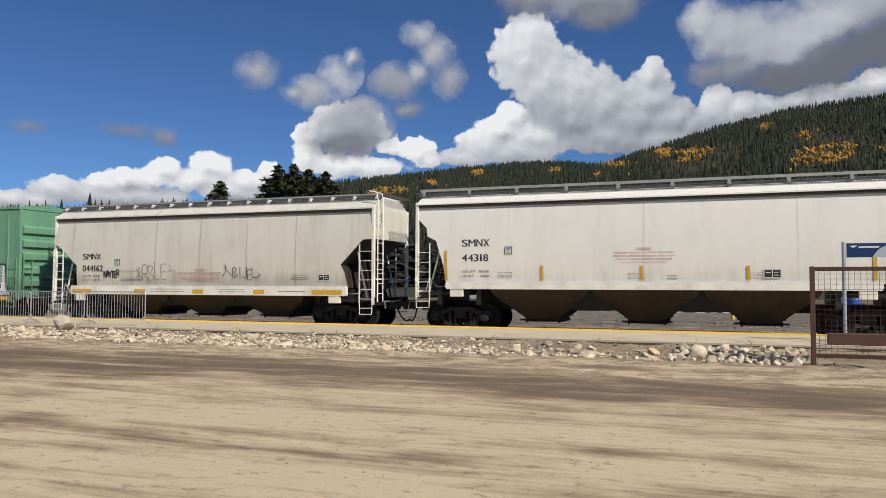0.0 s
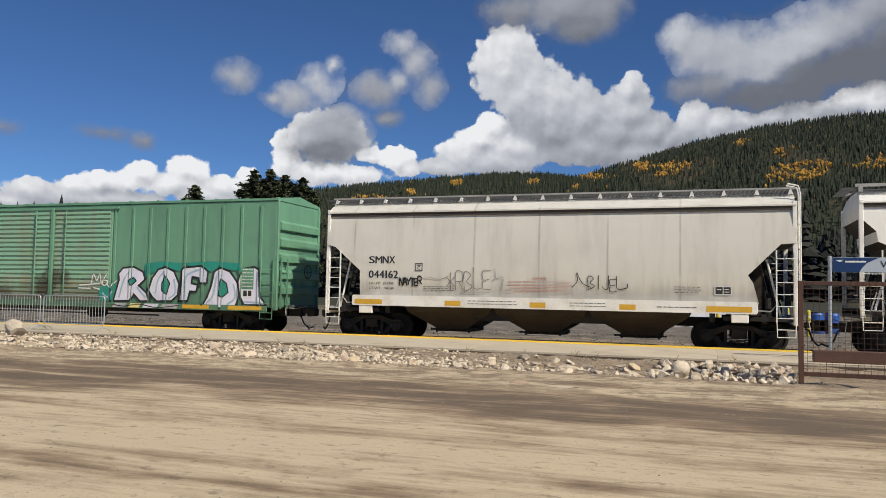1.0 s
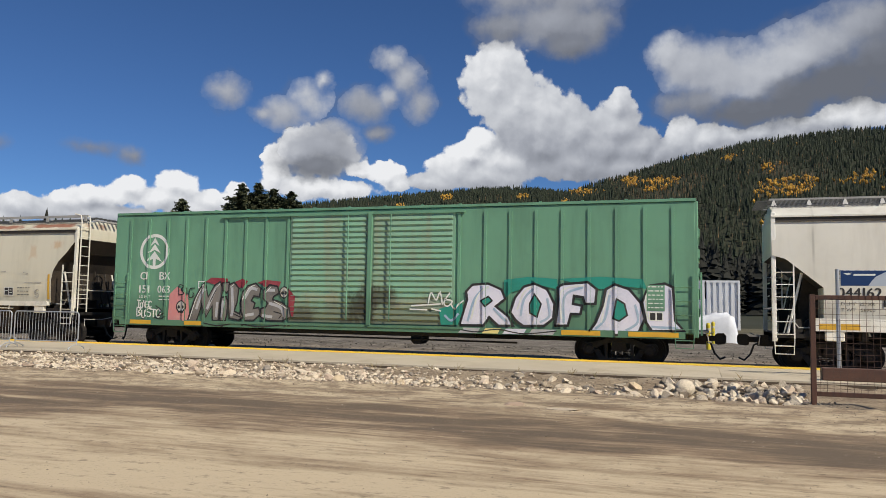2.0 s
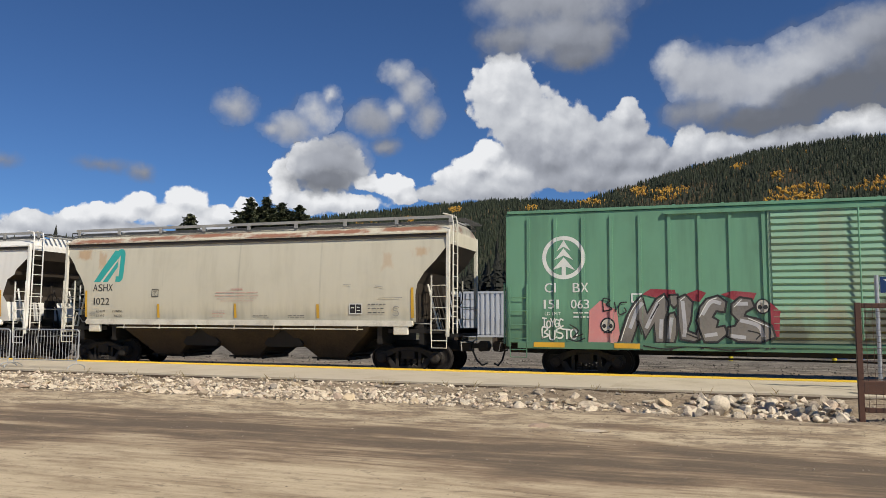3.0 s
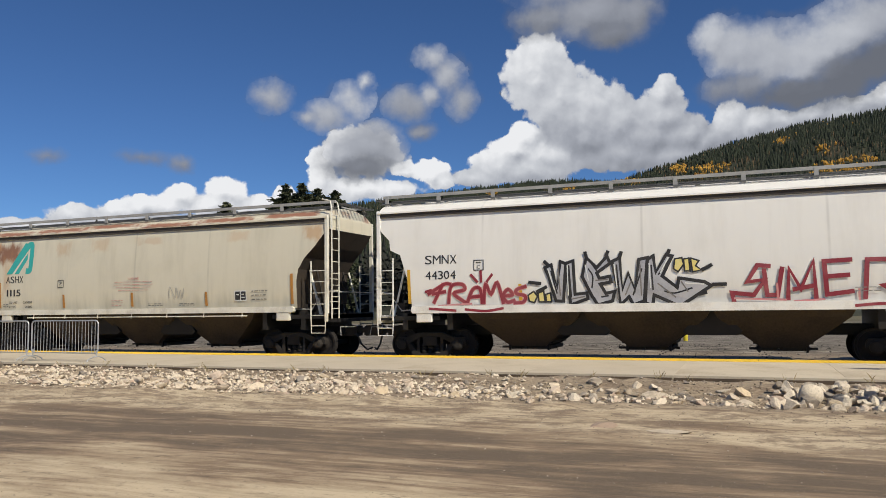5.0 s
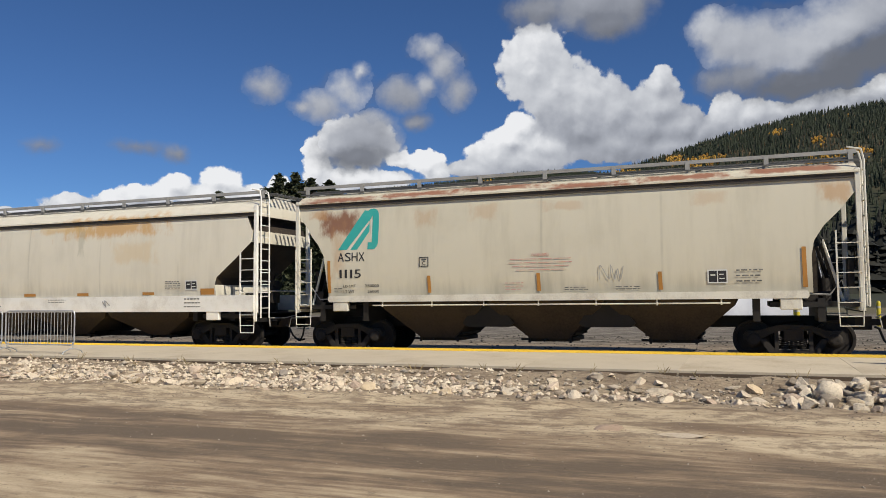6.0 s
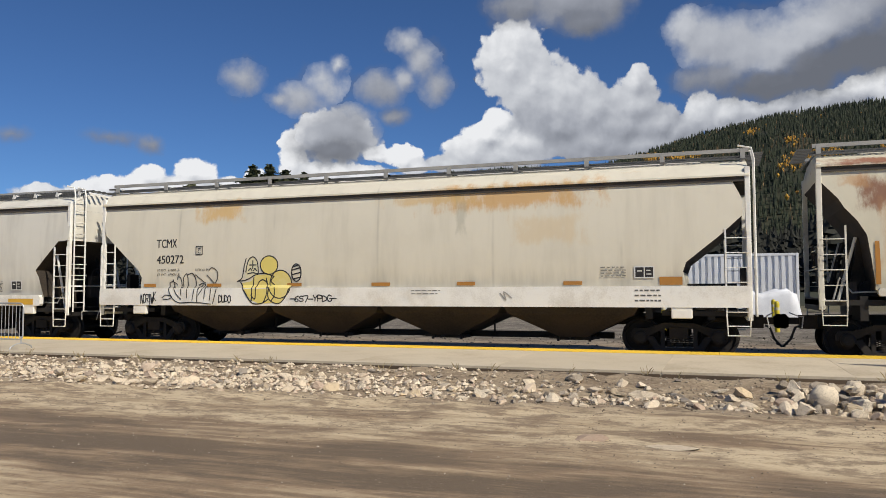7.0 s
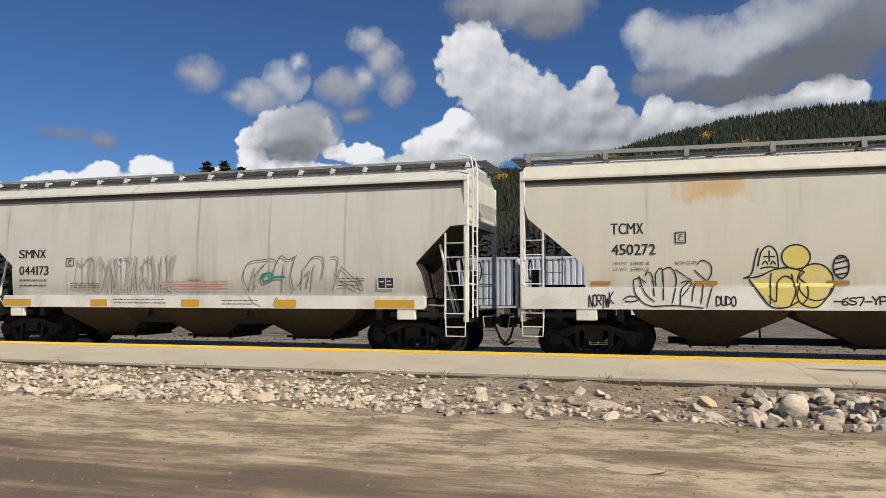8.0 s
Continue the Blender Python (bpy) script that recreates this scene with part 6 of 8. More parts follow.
def car_smnx_044173():
    half = 7.47
    car = hopper_car("pale grey covered hopper with buffed grey graffiti and amber sill strips", half, WHITE_A, WHITE_TRIM, ANG_L, ANG_R, (1.15, 1.48), (-3.05, 0.0, 3.05), (4.17, 4.30), "fin", 1.55, 6.36)
    d, s = Deck(car, cross), Deck(car, sill_face)
    d.words("SMNX", -5.93, -4.98, 2.54, 2.78, INK, 0.02)
    d.words("044173", -5.90, -4.87, 2.06, 2.31, INK, 0.02)
    data_block(d, -5.9, 1.93, 2, INK, 0.95, 0.07, 0.15)
    plate_box(d, -4.27, -4.0, 2.29, 2.53)
    rng = random.Random(4)
    for i in range(30):
        x = -3.9 + i * 0.108
        d.strokes("buffed_graffiti", [[(x, 1.56 + rng.random() * 0.1), (x + rng.uniform(-0.06, 0.1), 2.0), (x + rng.uniform(-0.05, 0.12), 2.35 + rng.random() * 0.2)]], rng.uniform(0.02, 0.10), SPRAY["smear"], "wiped grey paint smear")
    d.strokes("buffed_graffiti", [[(-3.9, 2.45), (-3.7, 2.3), (-3.5, 2.5), (-3.3, 2.45)], [(-2.6, 2.45), (-2.3, 2.5), (-2.1, 2.35)], [(-1.8, 2.2), (-1.5, 2.45), (-1.3, 2.1), (-1.45, 1.7)], [(-3.0, 1.7), (-2.8, 2.3), (-2.6, 1.7)], [(-1.9, 1.65), (-1.65, 1.95), (-1.5, 1.65)]], 0.035, SPRAY["grey"])
    o = [(-2.42 + 0.09 * math.cos(k * 0.785), 2.43 + 0.10 * math.sin(k * 0.785)) for k in range(9)]
    d.strokes("buffed_graffiti", [o], 0.04, WHITE_INK)
    warning(d, -1.09, 0.96, 1.62, 1.98)
    d.bars("old_stripe", [(-1.12, 0.98, z, z + 0.010) for z in (1.63, 1.73, 1.84)], RED_INK)
    d.strokes("graffiti", [[(1.55, 1.56), (1.40, 1.95), (1.55, 2.32), (1.95, 2.40), (2.25, 2.42), (2.4, 2.30)], [(2.25, 1.9), (2.32, 2.2), (2.5, 2.5), (2.7, 2.4), (2.95, 2.5)], [(2.9, 2.45), (2.78, 2.0), (2.85, 1.6)], [(3.2, 2.2), (3.4, 2.45), (3.7, 2.4), (3.65, 1.9)], [(3.9, 2.45), (4.1, 2.4), (4.05, 1.9), (4.4, 1.75), (4.75, 1.6), (4.6, 1.95)], [(1.7, 1.62), (1.85, 2.1), (2.05, 2.3)], [(2.95, 1.7), (3.3, 2.1), (3.2, 1.65)], [(4.2, 2.2), (4.55, 1.9), (4.8, 1.85)]], 0.026, SPRAY["dusk"])
    d.strokes("buffed_graffiti", [[(1.6, 1.7), (1.75, 2.2)], [(2.55, 1.65), (2.6, 2.3)], [(3.35, 1.6), (3.45, 2.25)], [(4.0, 1.7), (4.2, 2.2)], [(1.75, 1.75), (1.8, 2.1)], [(3.1, 1.7), (3.15, 2.2)]], 0.05, SPRAY["smear"])
    d.strokes("graffiti", [[(2.0, 1.82), (1.95, 2.0), (2.2, 2.05), (2.25, 1.92), (2.05, 1.84)], [(2.25, 1.95), (2.6, 1.95)]], 0.06, SPRAY["teal"])
    s.strokes("graffiti", [[(1.58, 1.46), (1.75, 1.28), (1.95, 1.2)], [(2.3, 1.22), (2.4, 1.42), (2.45, 1.24)]], 0.03, SPRAY["grey"])
    label_panel(d, 5.15, 5.60, 1.64, 1.95)
    data_block(d, 4.1, 1.92, 3, INK, 0.7)
    data_block(d, -4.1, 1.82, 3, INK, 1.0, 0.03, 0.06)
    sill_marks(s, ((-6.42, -5.40), (-3.36, -2.81), (-0.44, 0.12), (2.34, 2.96), (5.11, 6.14)), 1.18, 1.37, GOLD)
    data_block(s, -2.6, 1.38, 2, INK, 1.7, 0.03, 0.09)
    data_block(s, 0.8, 1.36, 2, INK, 1.1, 0.03, 0.09)
    return car, half


GREEN = hopper_paint("faded_green_boxcar_paint", (0.138, 0.308, 0.198), (0.092, 0.200, 0.130), 0.0, 10.1, (), 0.6)
GREEN_DOOR = hopper_paint("dusty_green_door_paint", (0.195, 0.365, 0.25), (0.235, 0.265, 0.185), 0.0, 10.1, ((-0.35, 1.55, 0.6, 0.7, (0.04, 0.035, 0.024), 0.85), (0.4, 1.9, 0.7, 0.35, (0.05, 0.042, 0.03), 0.75), (1.6, 1.75, 0.9, 0.22, (0.30, 0.28, 0.2), 0.5), (-1.8, 1.9, 0.9, 0.2, (0.30, 0.28, 0.2), 0.5), (-2.4, 1.3, 0.7, 0.3, (0.05, 0.045, 0.035), 0.6)), 0.85)


def car_boxcar():
    half = 10.08
    car = tagged(new("boxcar"), "faded green double-door boxcar covered in graffiti along its lower side", "freight car")
    z0, z1, w = 0.98, 4.80, 1.565
    b = bmesh.new()
    slab(b, -half, half, -w, w, z0, z1)
    part("body", bevelled(b, 0.03), GREEN, car)
    roof = bmesh.new()
    for s in (-1,):
        pts = ((-1.60, z1), (-1.60, z1 + 0.08), (0, z1 + 0.30), (1.60, z1 + 0.08), (1.60, z1))
        a = [roof.verts.new((-half - 0.02, y, z)) for y, z in pts]
        c = [roof.verts.new((half + 0.02, y, z)) for y, z in pts]
        for i in range(5):
            j = (i + 1) % 5
            roof.faces.new((a[i], a[j], c[j], c[i]))
        roof.faces.new(a)
        roof.faces.new(c[::-1])
    for i in range(15):
        x = -half + 0.7 + i * (2 * half - 1.4) / 14
        prism(roof, ((x - 0.05, z1 + 0.06), (x + 0.05, z1 + 0.06), (x + 0.04, z1 + 0.27), (x - 0.04, z1 + 0.27)), -0.45, 0.45)
    part("roof", roof, GREEN, car)
    for s in (-1, 1):
        y = s * w
        xs = [-half + 0.62 + 0.80 * i for i in range(9)] + [half - 0.62 - 0.80 * i for i in range(9)]
        xs[8], xs[17] = -3.02, 3.02
        for x in xs:
            r = bmesh.new()
            ya, yb = sorted((y, y + s * 0.040))
            prism(r, ((x - 0.045, z0 + 0.02), (x + 0.045, z0 + 0.02), (x + 0.045, z1 - 0.16), (x - 0.045, z1 - 0.16)), ya, yb)
            part("side_rib", r, GREEN, car)
        ya, yb = sorted((y, y + s * 0.06))
        part("side_sill", slabs((-half + 0.3, half - 0.3, ya, yb, z0 - 0.14, z0 + 0.06)), GREEN, car)
        for xa, xb in ((-2.92, -0.06), (0.06, 2.88)):
            door = part("door", slabs((xa, xb, min(y, y + s * 0.03), max(y, y + s * 0.03), z0 + 0.10, z1 - 0.12)), GREEN_DOOR, car, "dusty green corrugated plug door")
            n = 19
            for i in range(n):
                z = z0 + 0.20 + i * (z1 - z0 - 0.42) / n
                q = bmesh.new()
                ya2, yb2 = sorted((y + s * 0.03, y + s * 0.10))
                v = [q.verts.new(c) for c in ((xa + 0.08, y + s * 0.032, z + 0.17), (xb - 0.08, y + s * 0.032, z + 0.17), (xb - 0.08, y + s * 0.075, z + 0.05), (xa + 0.08, y + s * 0.075, z + 0.05),
                                              (xa + 0.08, y + s * 0.032, z), (xb - 0.08, y + s * 0.032, z))]
                q.faces.new((v[0], v[1], v[2], v[3]))
                q.faces.new((v[3], v[2], v[5], v[4]))
                q.faces.new((v[0], v[3], v[4]))
                q.faces.new((v[1], v[5], v[2]))
                part("corrugation", q, GREEN_DOOR, door)
        part("door_post", slabs((-0.06, 0.06, min(y, y + s * 0.12), max(y, y + s * 0.12), z0 + 0.05, z1 - 0.1)), GREEN, car)
        for z in (z0 + 0.02, z1 - 0.14):
            part("door_track", slabs((-5.6, 3.2, min(y + s * 0.02, y + s * 0.085), max(y + s * 0.02, y + s * 0.085), z - 0.04, z + 0.04)), GREEN, car)
        for xa in (-0.75, 0.75):
            r = bmesh.new()
            rod(r, [(xa, y + s * 0.16, z0 + 0.2), (xa, y + s * 0.16, z1 - 0.2)], 0.022, 6)
            part("lock_rod", r, GREEN, car)
    for s in (-1, 1):
        e = s * half
        for z in (1.5, 2.05, 2.65, 3.2, 3.8):
            q = bmesh.new()
            v = [(e, z - 0.05), (e + s * 0.11, z - 0.03), (e + s * 0.11, z + 0.20), (e, z + 0.30)]
            prism(q, v, -1.4, 1.4)
            part("end_corrugation", q, GREEN, car)
        for y in (-1.5, 1.5):
            part("corner_post", bevelled(slabs((e - 0.07, e + 0.07, y - 0.06, y + 0.06, z0 - 0.1, z1)), 0.02), GREEN, car)
        xa, xb = sorted((e - s * 0.06, e - s * 0.58))
        ladder(car, xa, xb, -1.62, 1.0, 2.7, GREEN, 0.40, "side_ladder", 0.42)
        lad = bmesh.new()
        for y in (-1.42, -0.98):
            slab(lad, min(e + s * 0.12, e + s * 0.17), max(e + s * 0.12, e + s * 0.17), y - 0.02, y + 0.02, 0.95, 2.75)
        for i in range(5):
            rod(lad, [(e + s * 0.15, -1.42, 1.1 + 0.38 * i), (e + s * 0.15, -0.98, 1.1 + 0.38 * i)], 0.015, 5)
        part("end_ladder", lad, GREEN, car)
        part("end_platform", slabs((min(e, e + s * 0.35), max(e, e + s * 0.35), -0.9, 0.9, 1.02, 1.07)), GALV, car)
        add_coupler(car, half, s)
        add_truck(car, s * (half - 2.2))
    bw = rod(bmesh.new(), [(0.26 * math.cos(0.5236 * k), 0.015, 0.26 * math.sin(0.5236 * k)) for k in range(13)], 0.018, 6)
    rod(bw, [(-0.25, 0.015, 0), (0.25, 0.015, 0)], 0.014, 5)
    rod(bw, [(0, 0.015, -0.25), (0, 0.015, 0.25)], 0.014, 5)
    wheel = part("brake_wheel", bw, CAST, car)
    wheel.matrix_basis = pose(half + 0.28, 0.3, 2.3, 0, 0, 90)
    u = slabs((-half + 0.2, half - 0.2, -0.3, 0.3, 0.66, 0.95), (-3.5, 3.5, -1.35, -1.25, 0.72, 0.98))
    for x in (-7, -4.5, -2, 0.5, 3, 5.5):
        slab(u, x - 0.07, x + 0.07, -1.45, 1.45, 0.80, 0.98)
    rod(u, [(-5.6, -1.1, 0.62), (4.8, -1.1, 0.58)], 0.03, 6)
    lathe(u, [(0.2, 0), (0.2, 0.7)], True, 12, (1.4, -0.9, 0.62))
    part("underframe", u, BLACK, car)
    ribs = [-half + 0.62 + 0.80 * i for i in range(8)] + [half - 0.62 - 0.80 * i for i in range(8)] + [-3.02, 3.02]
    d = Deck(car, lambda z: 1.565, [(x - 0.045, x + 0.045) for x in sorted(ribs)] + [(-2.92, 2.88)], 0.050)
    ring = lambda r, n=40: [(-8.42 + r * 0.60 * math.cos(6.2832 * i / n), 3.47 + r * 0.60 * math.sin(6.2832 * i / n)) for i in range(n)]
    a, c = ring(1.05), ring(0.86)
    d.flat("emblem", [(a[i], a[(i + 1) % 40], c[(i + 1) % 40], c[i]) for i in range(40)], WHITE_INK, "white ring emblem with a tree shape")
    t = []
    for zt, zb, wd in ((3.98, 3.66, 0.20), (3.74, 3.40, 0.27), (3.48, 3.10, 0.33)):
        t.append(((-8.42, zt), (-8.42 - wd, zb), (-8.42, zb + 0.13)))
        t.append(((-8.42, zt), (-8.42, zb + 0.13), (-8.42 + wd, zb)))
    for i, tri in enumerate(t):
        d.flat("emblem", [tri], WHITE_INK)
    d.bars("emblem", [(-8.48, -8.36, 2.94, 3.3)], WHITE_INK)
    d.words("CI", -8.98, -8.62, 2.46, 2.73, WHITE_INK, 0.012)
    d.words("BX", -8.16, -7.72, 2.46, 2.73, WHITE_INK, 0.012)
    d.words("151", -9.04, -8.54, 1.99, 2.25, WHITE_INK, 0.008)
    d.words("063", -8.22, -7.70, 1.99, 2.25, WHITE_INK, 0.008)
    d.words("LD LMT", -8.98, -8.52, 1.80, 1.89, WHITE_INK)
    data_block(d, -8.15, 1.89, 2, WHITE_INK, 0.5, 0.06, 0.12)
    d.strokes("graffiti", spell("TOYGC", -9.05, -8.45, 1.46, 1.68, 0.05, 0.1, 2), 0.04, WHITE_INK)
    d.strokes("graffiti", spell("BUSTO", -9.05, -8.05, 1.12, 1.40, 0.1, 0.1, 2), 0.045, WHITE_INK)
    d.bars("placard", [(-6.52, -6.22, 2.16, 2.42)], WHITE_INK)
    d.bars("placard", [(-6.48, -6.26, 2.20, 2.38)], GREEN)
    # dark silver piece on a red cloud
    d.flat("graffiti", [[(-7.73, 1.03), (-7.69, 1.94), (-7.38, 2.22), (-6.92, 1.94), (-6.82, 1.02)]], SPRAY["pink"], "pink sprayed haze")
    for cap in [[(-6.22, 2.39), (-5.99, 2.54), (-5.34, 2.51), (-5.29, 2.31), (-5.72, 2.26)], [(-5.07, 2.38), (-4.74, 2.51), (-4.52, 2.42), (-4.7, 2.17), (-4.88, 2.21)], [(-4.15, 2.38), (-3.83, 2.47), (-3.24, 2.41), (-3.33, 2.21), (-3.8, 2.21)], [(-2.92, 2.16), (-2.67, 1.92), (-2.72, 1.22), (-2.9, 1.32)]]:
        d.flat("graffiti", [cap], SPRAY["red"], "dull red sprayed patch")
    for shape in ([[(-6.91, 1), (-6.64, 1.8), (-6.43, 2.17), (-6.22, 2.36), (-6.09, 1.86), (-5.85, 2.26), (-5.63, 2.4), (-5.49, 2.12), (-5.62, 1.66), (-5.65, 1.05), (-5.88, 1.05), (-5.91, 1.57), (-6.15, 1.17), (-6.32, 1.64), (-6.54, 1)], [(-5.62, 1.05), (-5.57, 1.66), (-5.5, 1.85), (-5.37, 1.89), (-5.3, 1.71), (-5.31, 1.29), (-5.37, 1.05)], [(-5.49, 2.36), (-5.27, 2.38), (-5.19, 2.17), (-5.37, 2.01), (-5.47, 2.12)]]
                  + [[(-5.27, 2.29), (-5.07, 2.38), (-4.87, 2.17), (-4.93, 1.66), (-5.03, 1.39), (-4.81, 1.3), (-4.69, 1.67), (-4.58, 1.21), (-4.86, 1.08), (-5.21, 1.15), (-5.27, 1.66)], [(-4.68, 1.3), (-4.8, 1.66), (-4.7, 2.03), (-4.52, 2.26), (-4.22, 2.35), (-4, 2.17), (-4.06, 1.89), (-4.27, 1.92), (-4.36, 1.76), (-4.22, 1.67), (-4.27, 1.49), (-4.07, 1.53), (-3.99, 1.31), (-4.25, 1.09), (-4.6, 1.08)], [(-4.03, 1.25), (-3.99, 1.49), (-3.81, 1.53), (-3.73, 1.67), (-3.89, 1.85), (-3.88, 2.12), (-3.67, 2.3), (-3.37, 2.25), (-3.3, 2.03), (-3.51, 1.9), (-3.55, 1.8), (-3.22, 1.72), (-2.89, 1.54), (-2.81, 1.23), (-3.16, 1.09), (-3.74, 1.1)]]):
        block(d, shape, SPRAY["dusk"], SPRAY["black"], 0.055, "dark silver sprayed letter")
    d.strokes("graffiti", [[(-6.55, 1.47), (-6.38, 1.92), (-6.23, 2.13)], [(-6.11, 1.47), (-5.81, 2.12)], [(-5.74, 1.2), (-5.71, 1.66)], [(-5.52, 1.2), (-5.44, 1.71)], [(-5.14, 2.17), (-5.09, 1.48), (-5.12, 1.25)], [(-4.62, 1.85), (-4.4, 2.17), (-4.18, 2.14)], [(-4.55, 1.26), (-4.29, 1.3)], [(-3.71, 2.12), (-3.5, 2.12)], [(-3.64, 1.67), (-3.23, 1.54), (-3.11, 1.27)], [(-3.91, 1.26), (-3.57, 1.22)]], 0.10, SPRAY["silver"], "pale sheen on a sprayed letter")
    d.strokes("graffiti", [[(-6.82, 1.09), (-6.55, 1.86), (-6.26, 2.29)], [(-5.81, 2.17), (-5.63, 2.33)], [(-5.2, 2.22), (-5.08, 2.31)], [(-4.71, 1.76), (-4.48, 2.17), (-4.26, 2.28)], [(-3.82, 2.03), (-3.63, 2.23)], [(-3.47, 1.74), (-2.94, 1.5)]], 0.022, WHITE_INK)
    d.strokes("graffiti", [[(-6.37, 1.66), (-6.24, 1.28)], [(-6, 1.71), (-5.77, 2.12)], [(-5.05, 1.3), (-4.77, 1.19)], [(-3.48, 1.4), (-3.19, 1.32), (-3.28, 1.18)], [(-6.88, 0.88), (-5.66, 0.85), (-4.77, 0.92), (-3.83, 0.86), (-2.83, 0.95)]], 0.035, SPRAY["black"])
    for skull, eyes in (((-7.18, 1.52, 0.19, 0.2), [(-7.28, 1.5, 0.055, 0.06), (-7.09, 1.5, 0.055, 0.06)]), ((-3.1, 2.05, 0.17, 0.19), [(-3.17, 2.03, 0.055, 0.06), (-3.03, 2.03, 0.055, 0.06)])):
        block(d, oval(*skull), SPRAY["smear"], SPRAY["black"], 0.04, "pale sprayed skull")
        for eye in eyes:
            d.flat("graffiti", [oval(*eye)], SPRAY["black"])
    d.strokes("graffiti", [[(-7.29, 1.92), (-7.3, 2.27), (-7.1, 2.22), (-7.21, 2.11), (-7.05, 1.98), (-7.29, 1.92)], [(-6.98, 2.17), (-6.95, 1.92)], [(-6.65, 2.17), (-6.84, 2.13), (-6.86, 1.84), (-6.67, 1.9), (-6.71, 2.01)], [(-7.28, 1.31), (-7.18, 1.37), (-7.07, 1.31)], [(-8.25, 1.53), (-8.01, 1.36), (-8.16, 1.17), (-7.87, 1.27)], [(-8.3, 1.12), (-8.06, 1.06), (-7.82, 1.15)]], 0.035, SPRAY["black"], "black sprayed scribble")
    # pale letters on teal
    for patch in [[(4.48, 2.51), (5.25, 2.6), (6.12, 2.54), (6.13, 2.23), (5.48, 2.37), (4.71, 2.12), (4.5, 1.91)], [(6.12, 2.54), (7.39, 2.61), (8.62, 2.54), (8.73, 2.26), (8.02, 2.34), (7.4, 2.24)], [(2.4, 1.58), (3.14, 1.8), (3.23, 1.11), (2.48, 1.09)]]:
        d.flat("graffiti", [patch], SPRAY["teal"], "teal sprayed background")
    for shape in ([[(3.08, 1.13), (3.31, 1.9), (3.27, 2.14), (3.47, 2.35), (3.98, 2.39), (4.4, 2.21), (4.52, 1.92), (4.23, 1.69), (4.65, 1.37), (4.77, 1.11), (4.31, 1.1), (4.02, 1.36), (3.86, 1.1), (3.12, 1.09)], [(4.68, 1.52), (4.83, 1.97), (5.09, 2.3), (5.42, 2.4), (5.81, 2.23), (6.04, 1.79), (6, 1.35), (5.73, 1.13), (5.08, 1.11), (4.85, 1.28)]]
                  + [[(6.06, 1.14), (6.14, 1.74), (6.13, 2.28), (6.29, 2.38), (7.03, 2.45), (7.29, 2.24), (7.25, 1.81), (6.94, 1.8), (6.88, 2), (6.62, 2.04), (6.59, 1.8), (6.86, 1.75), (6.81, 1.5), (6.53, 1.5), (6.44, 1.15)], [(7.1, 1.03), (7.27, 1.28), (7.46, 1.76), (7.55, 2.24), (7.81, 2.39), (8.22, 2.25), (8.54, 1.87), (8.67, 1.4), (8.48, 0.98), (7.85, 0.91), (7.23, 0.9)], [(8.7, 1.29), (8.59, 1.88), (8.78, 2.35), (9.23, 2.42), (9.45, 2.31), (9.51, 1.35), (9.75, 1.07), (8.86, 1.05)]]):
        block(d, shape, SPRAY["chrome"], SPRAY["black"], 0.075, "pale violet sprayed letter")
    for shape in [[(5.28, 1.78), (5.43, 2.08), (5.63, 1.78), (5.51, 1.39), (5.29, 1.51)], [(7.76, 1.39), (7.87, 1.96), (8.09, 1.82), (8.17, 1.49), (7.94, 1.32)], [(3.74, 1.85), (3.99, 1.99), (4.11, 1.86), (3.89, 1.69)]]:
        block(d, shape, SPRAY["teal"], SPRAY["black"], 0.05, "teal hollow of a sprayed letter")
    d.strokes("graffiti", [[(3.34, 1.24), (3.54, 1.9), (3.81, 2.21)], [(4.17, 1.61), (4.52, 1.27)], [(5.01, 1.43), (5.11, 1.92), (5.37, 2.22)], [(5.82, 1.93), (5.89, 1.44), (5.62, 1.24)], [(6.32, 1.26), (6.35, 2.04), (6.87, 2.29)], [(7.27, 1.09), (7.53, 1.38), (7.66, 2.05)], [(8.39, 1.78), (8.47, 1.31), (8.15, 1.06)], [(8.86, 1.17), (9.55, 1.14)], [(3.04, 1.44), (2.82, 1.23), (2.61, 1.38)]], 0.07, SPRAY["sky"], "blue shading in a sprayed letter")
    d.strokes("graffiti", [[(3.45, 1.3), (3.65, 2), (3.98, 2.29)], [(4.9, 1.62), (5.1, 2.12), (5.37, 2.32)], [(6.26, 1.35), (6.26, 2.18), (6.92, 2.35)], [(7.42, 1.28), (7.63, 2.15), (7.86, 2.3)], [(8.75, 1.41), (8.69, 1.97), (8.83, 2.28)]], 0.05, WHITE_INK, "white gleam on a sprayed letter")
    d.strokes("graffiti", [[(2.05, 1.76), (2.14, 2.09), (2.31, 1.86), (2.44, 2.11), (2.52, 1.73)], [(2.76, 2.09), (2.57, 1.79), (2.69, 1.67), (2.84, 1.83), (2.58, 1.89)], [(2.8, 1.74), (2.92, 1.59), (3.05, 1.74), (3.19, 1.85)], [(1.49, 1.67), (2.45, 1.74)], [(1.44, 1.56), (2.01, 1.55)], [(2.17, 1.58), (2.46, 1.52)]], 0.045, WHITE_INK, "thin white tag")
    low = Deck(car, lambda z: 1.63)
    for a, b, paint in ((3.05, 3.75, "silver"), (3.8, 4.4, "yellow"), (4.45, 5.2, "chrome"), (5.25, 6.1, "silver")):
        low.flat("graffiti", [((a, 0.86), (b - 0.1, 0.86), (b, 1.02), (a + 0.12, 1.02))], SPRAY[paint], "paint carried onto the sill")
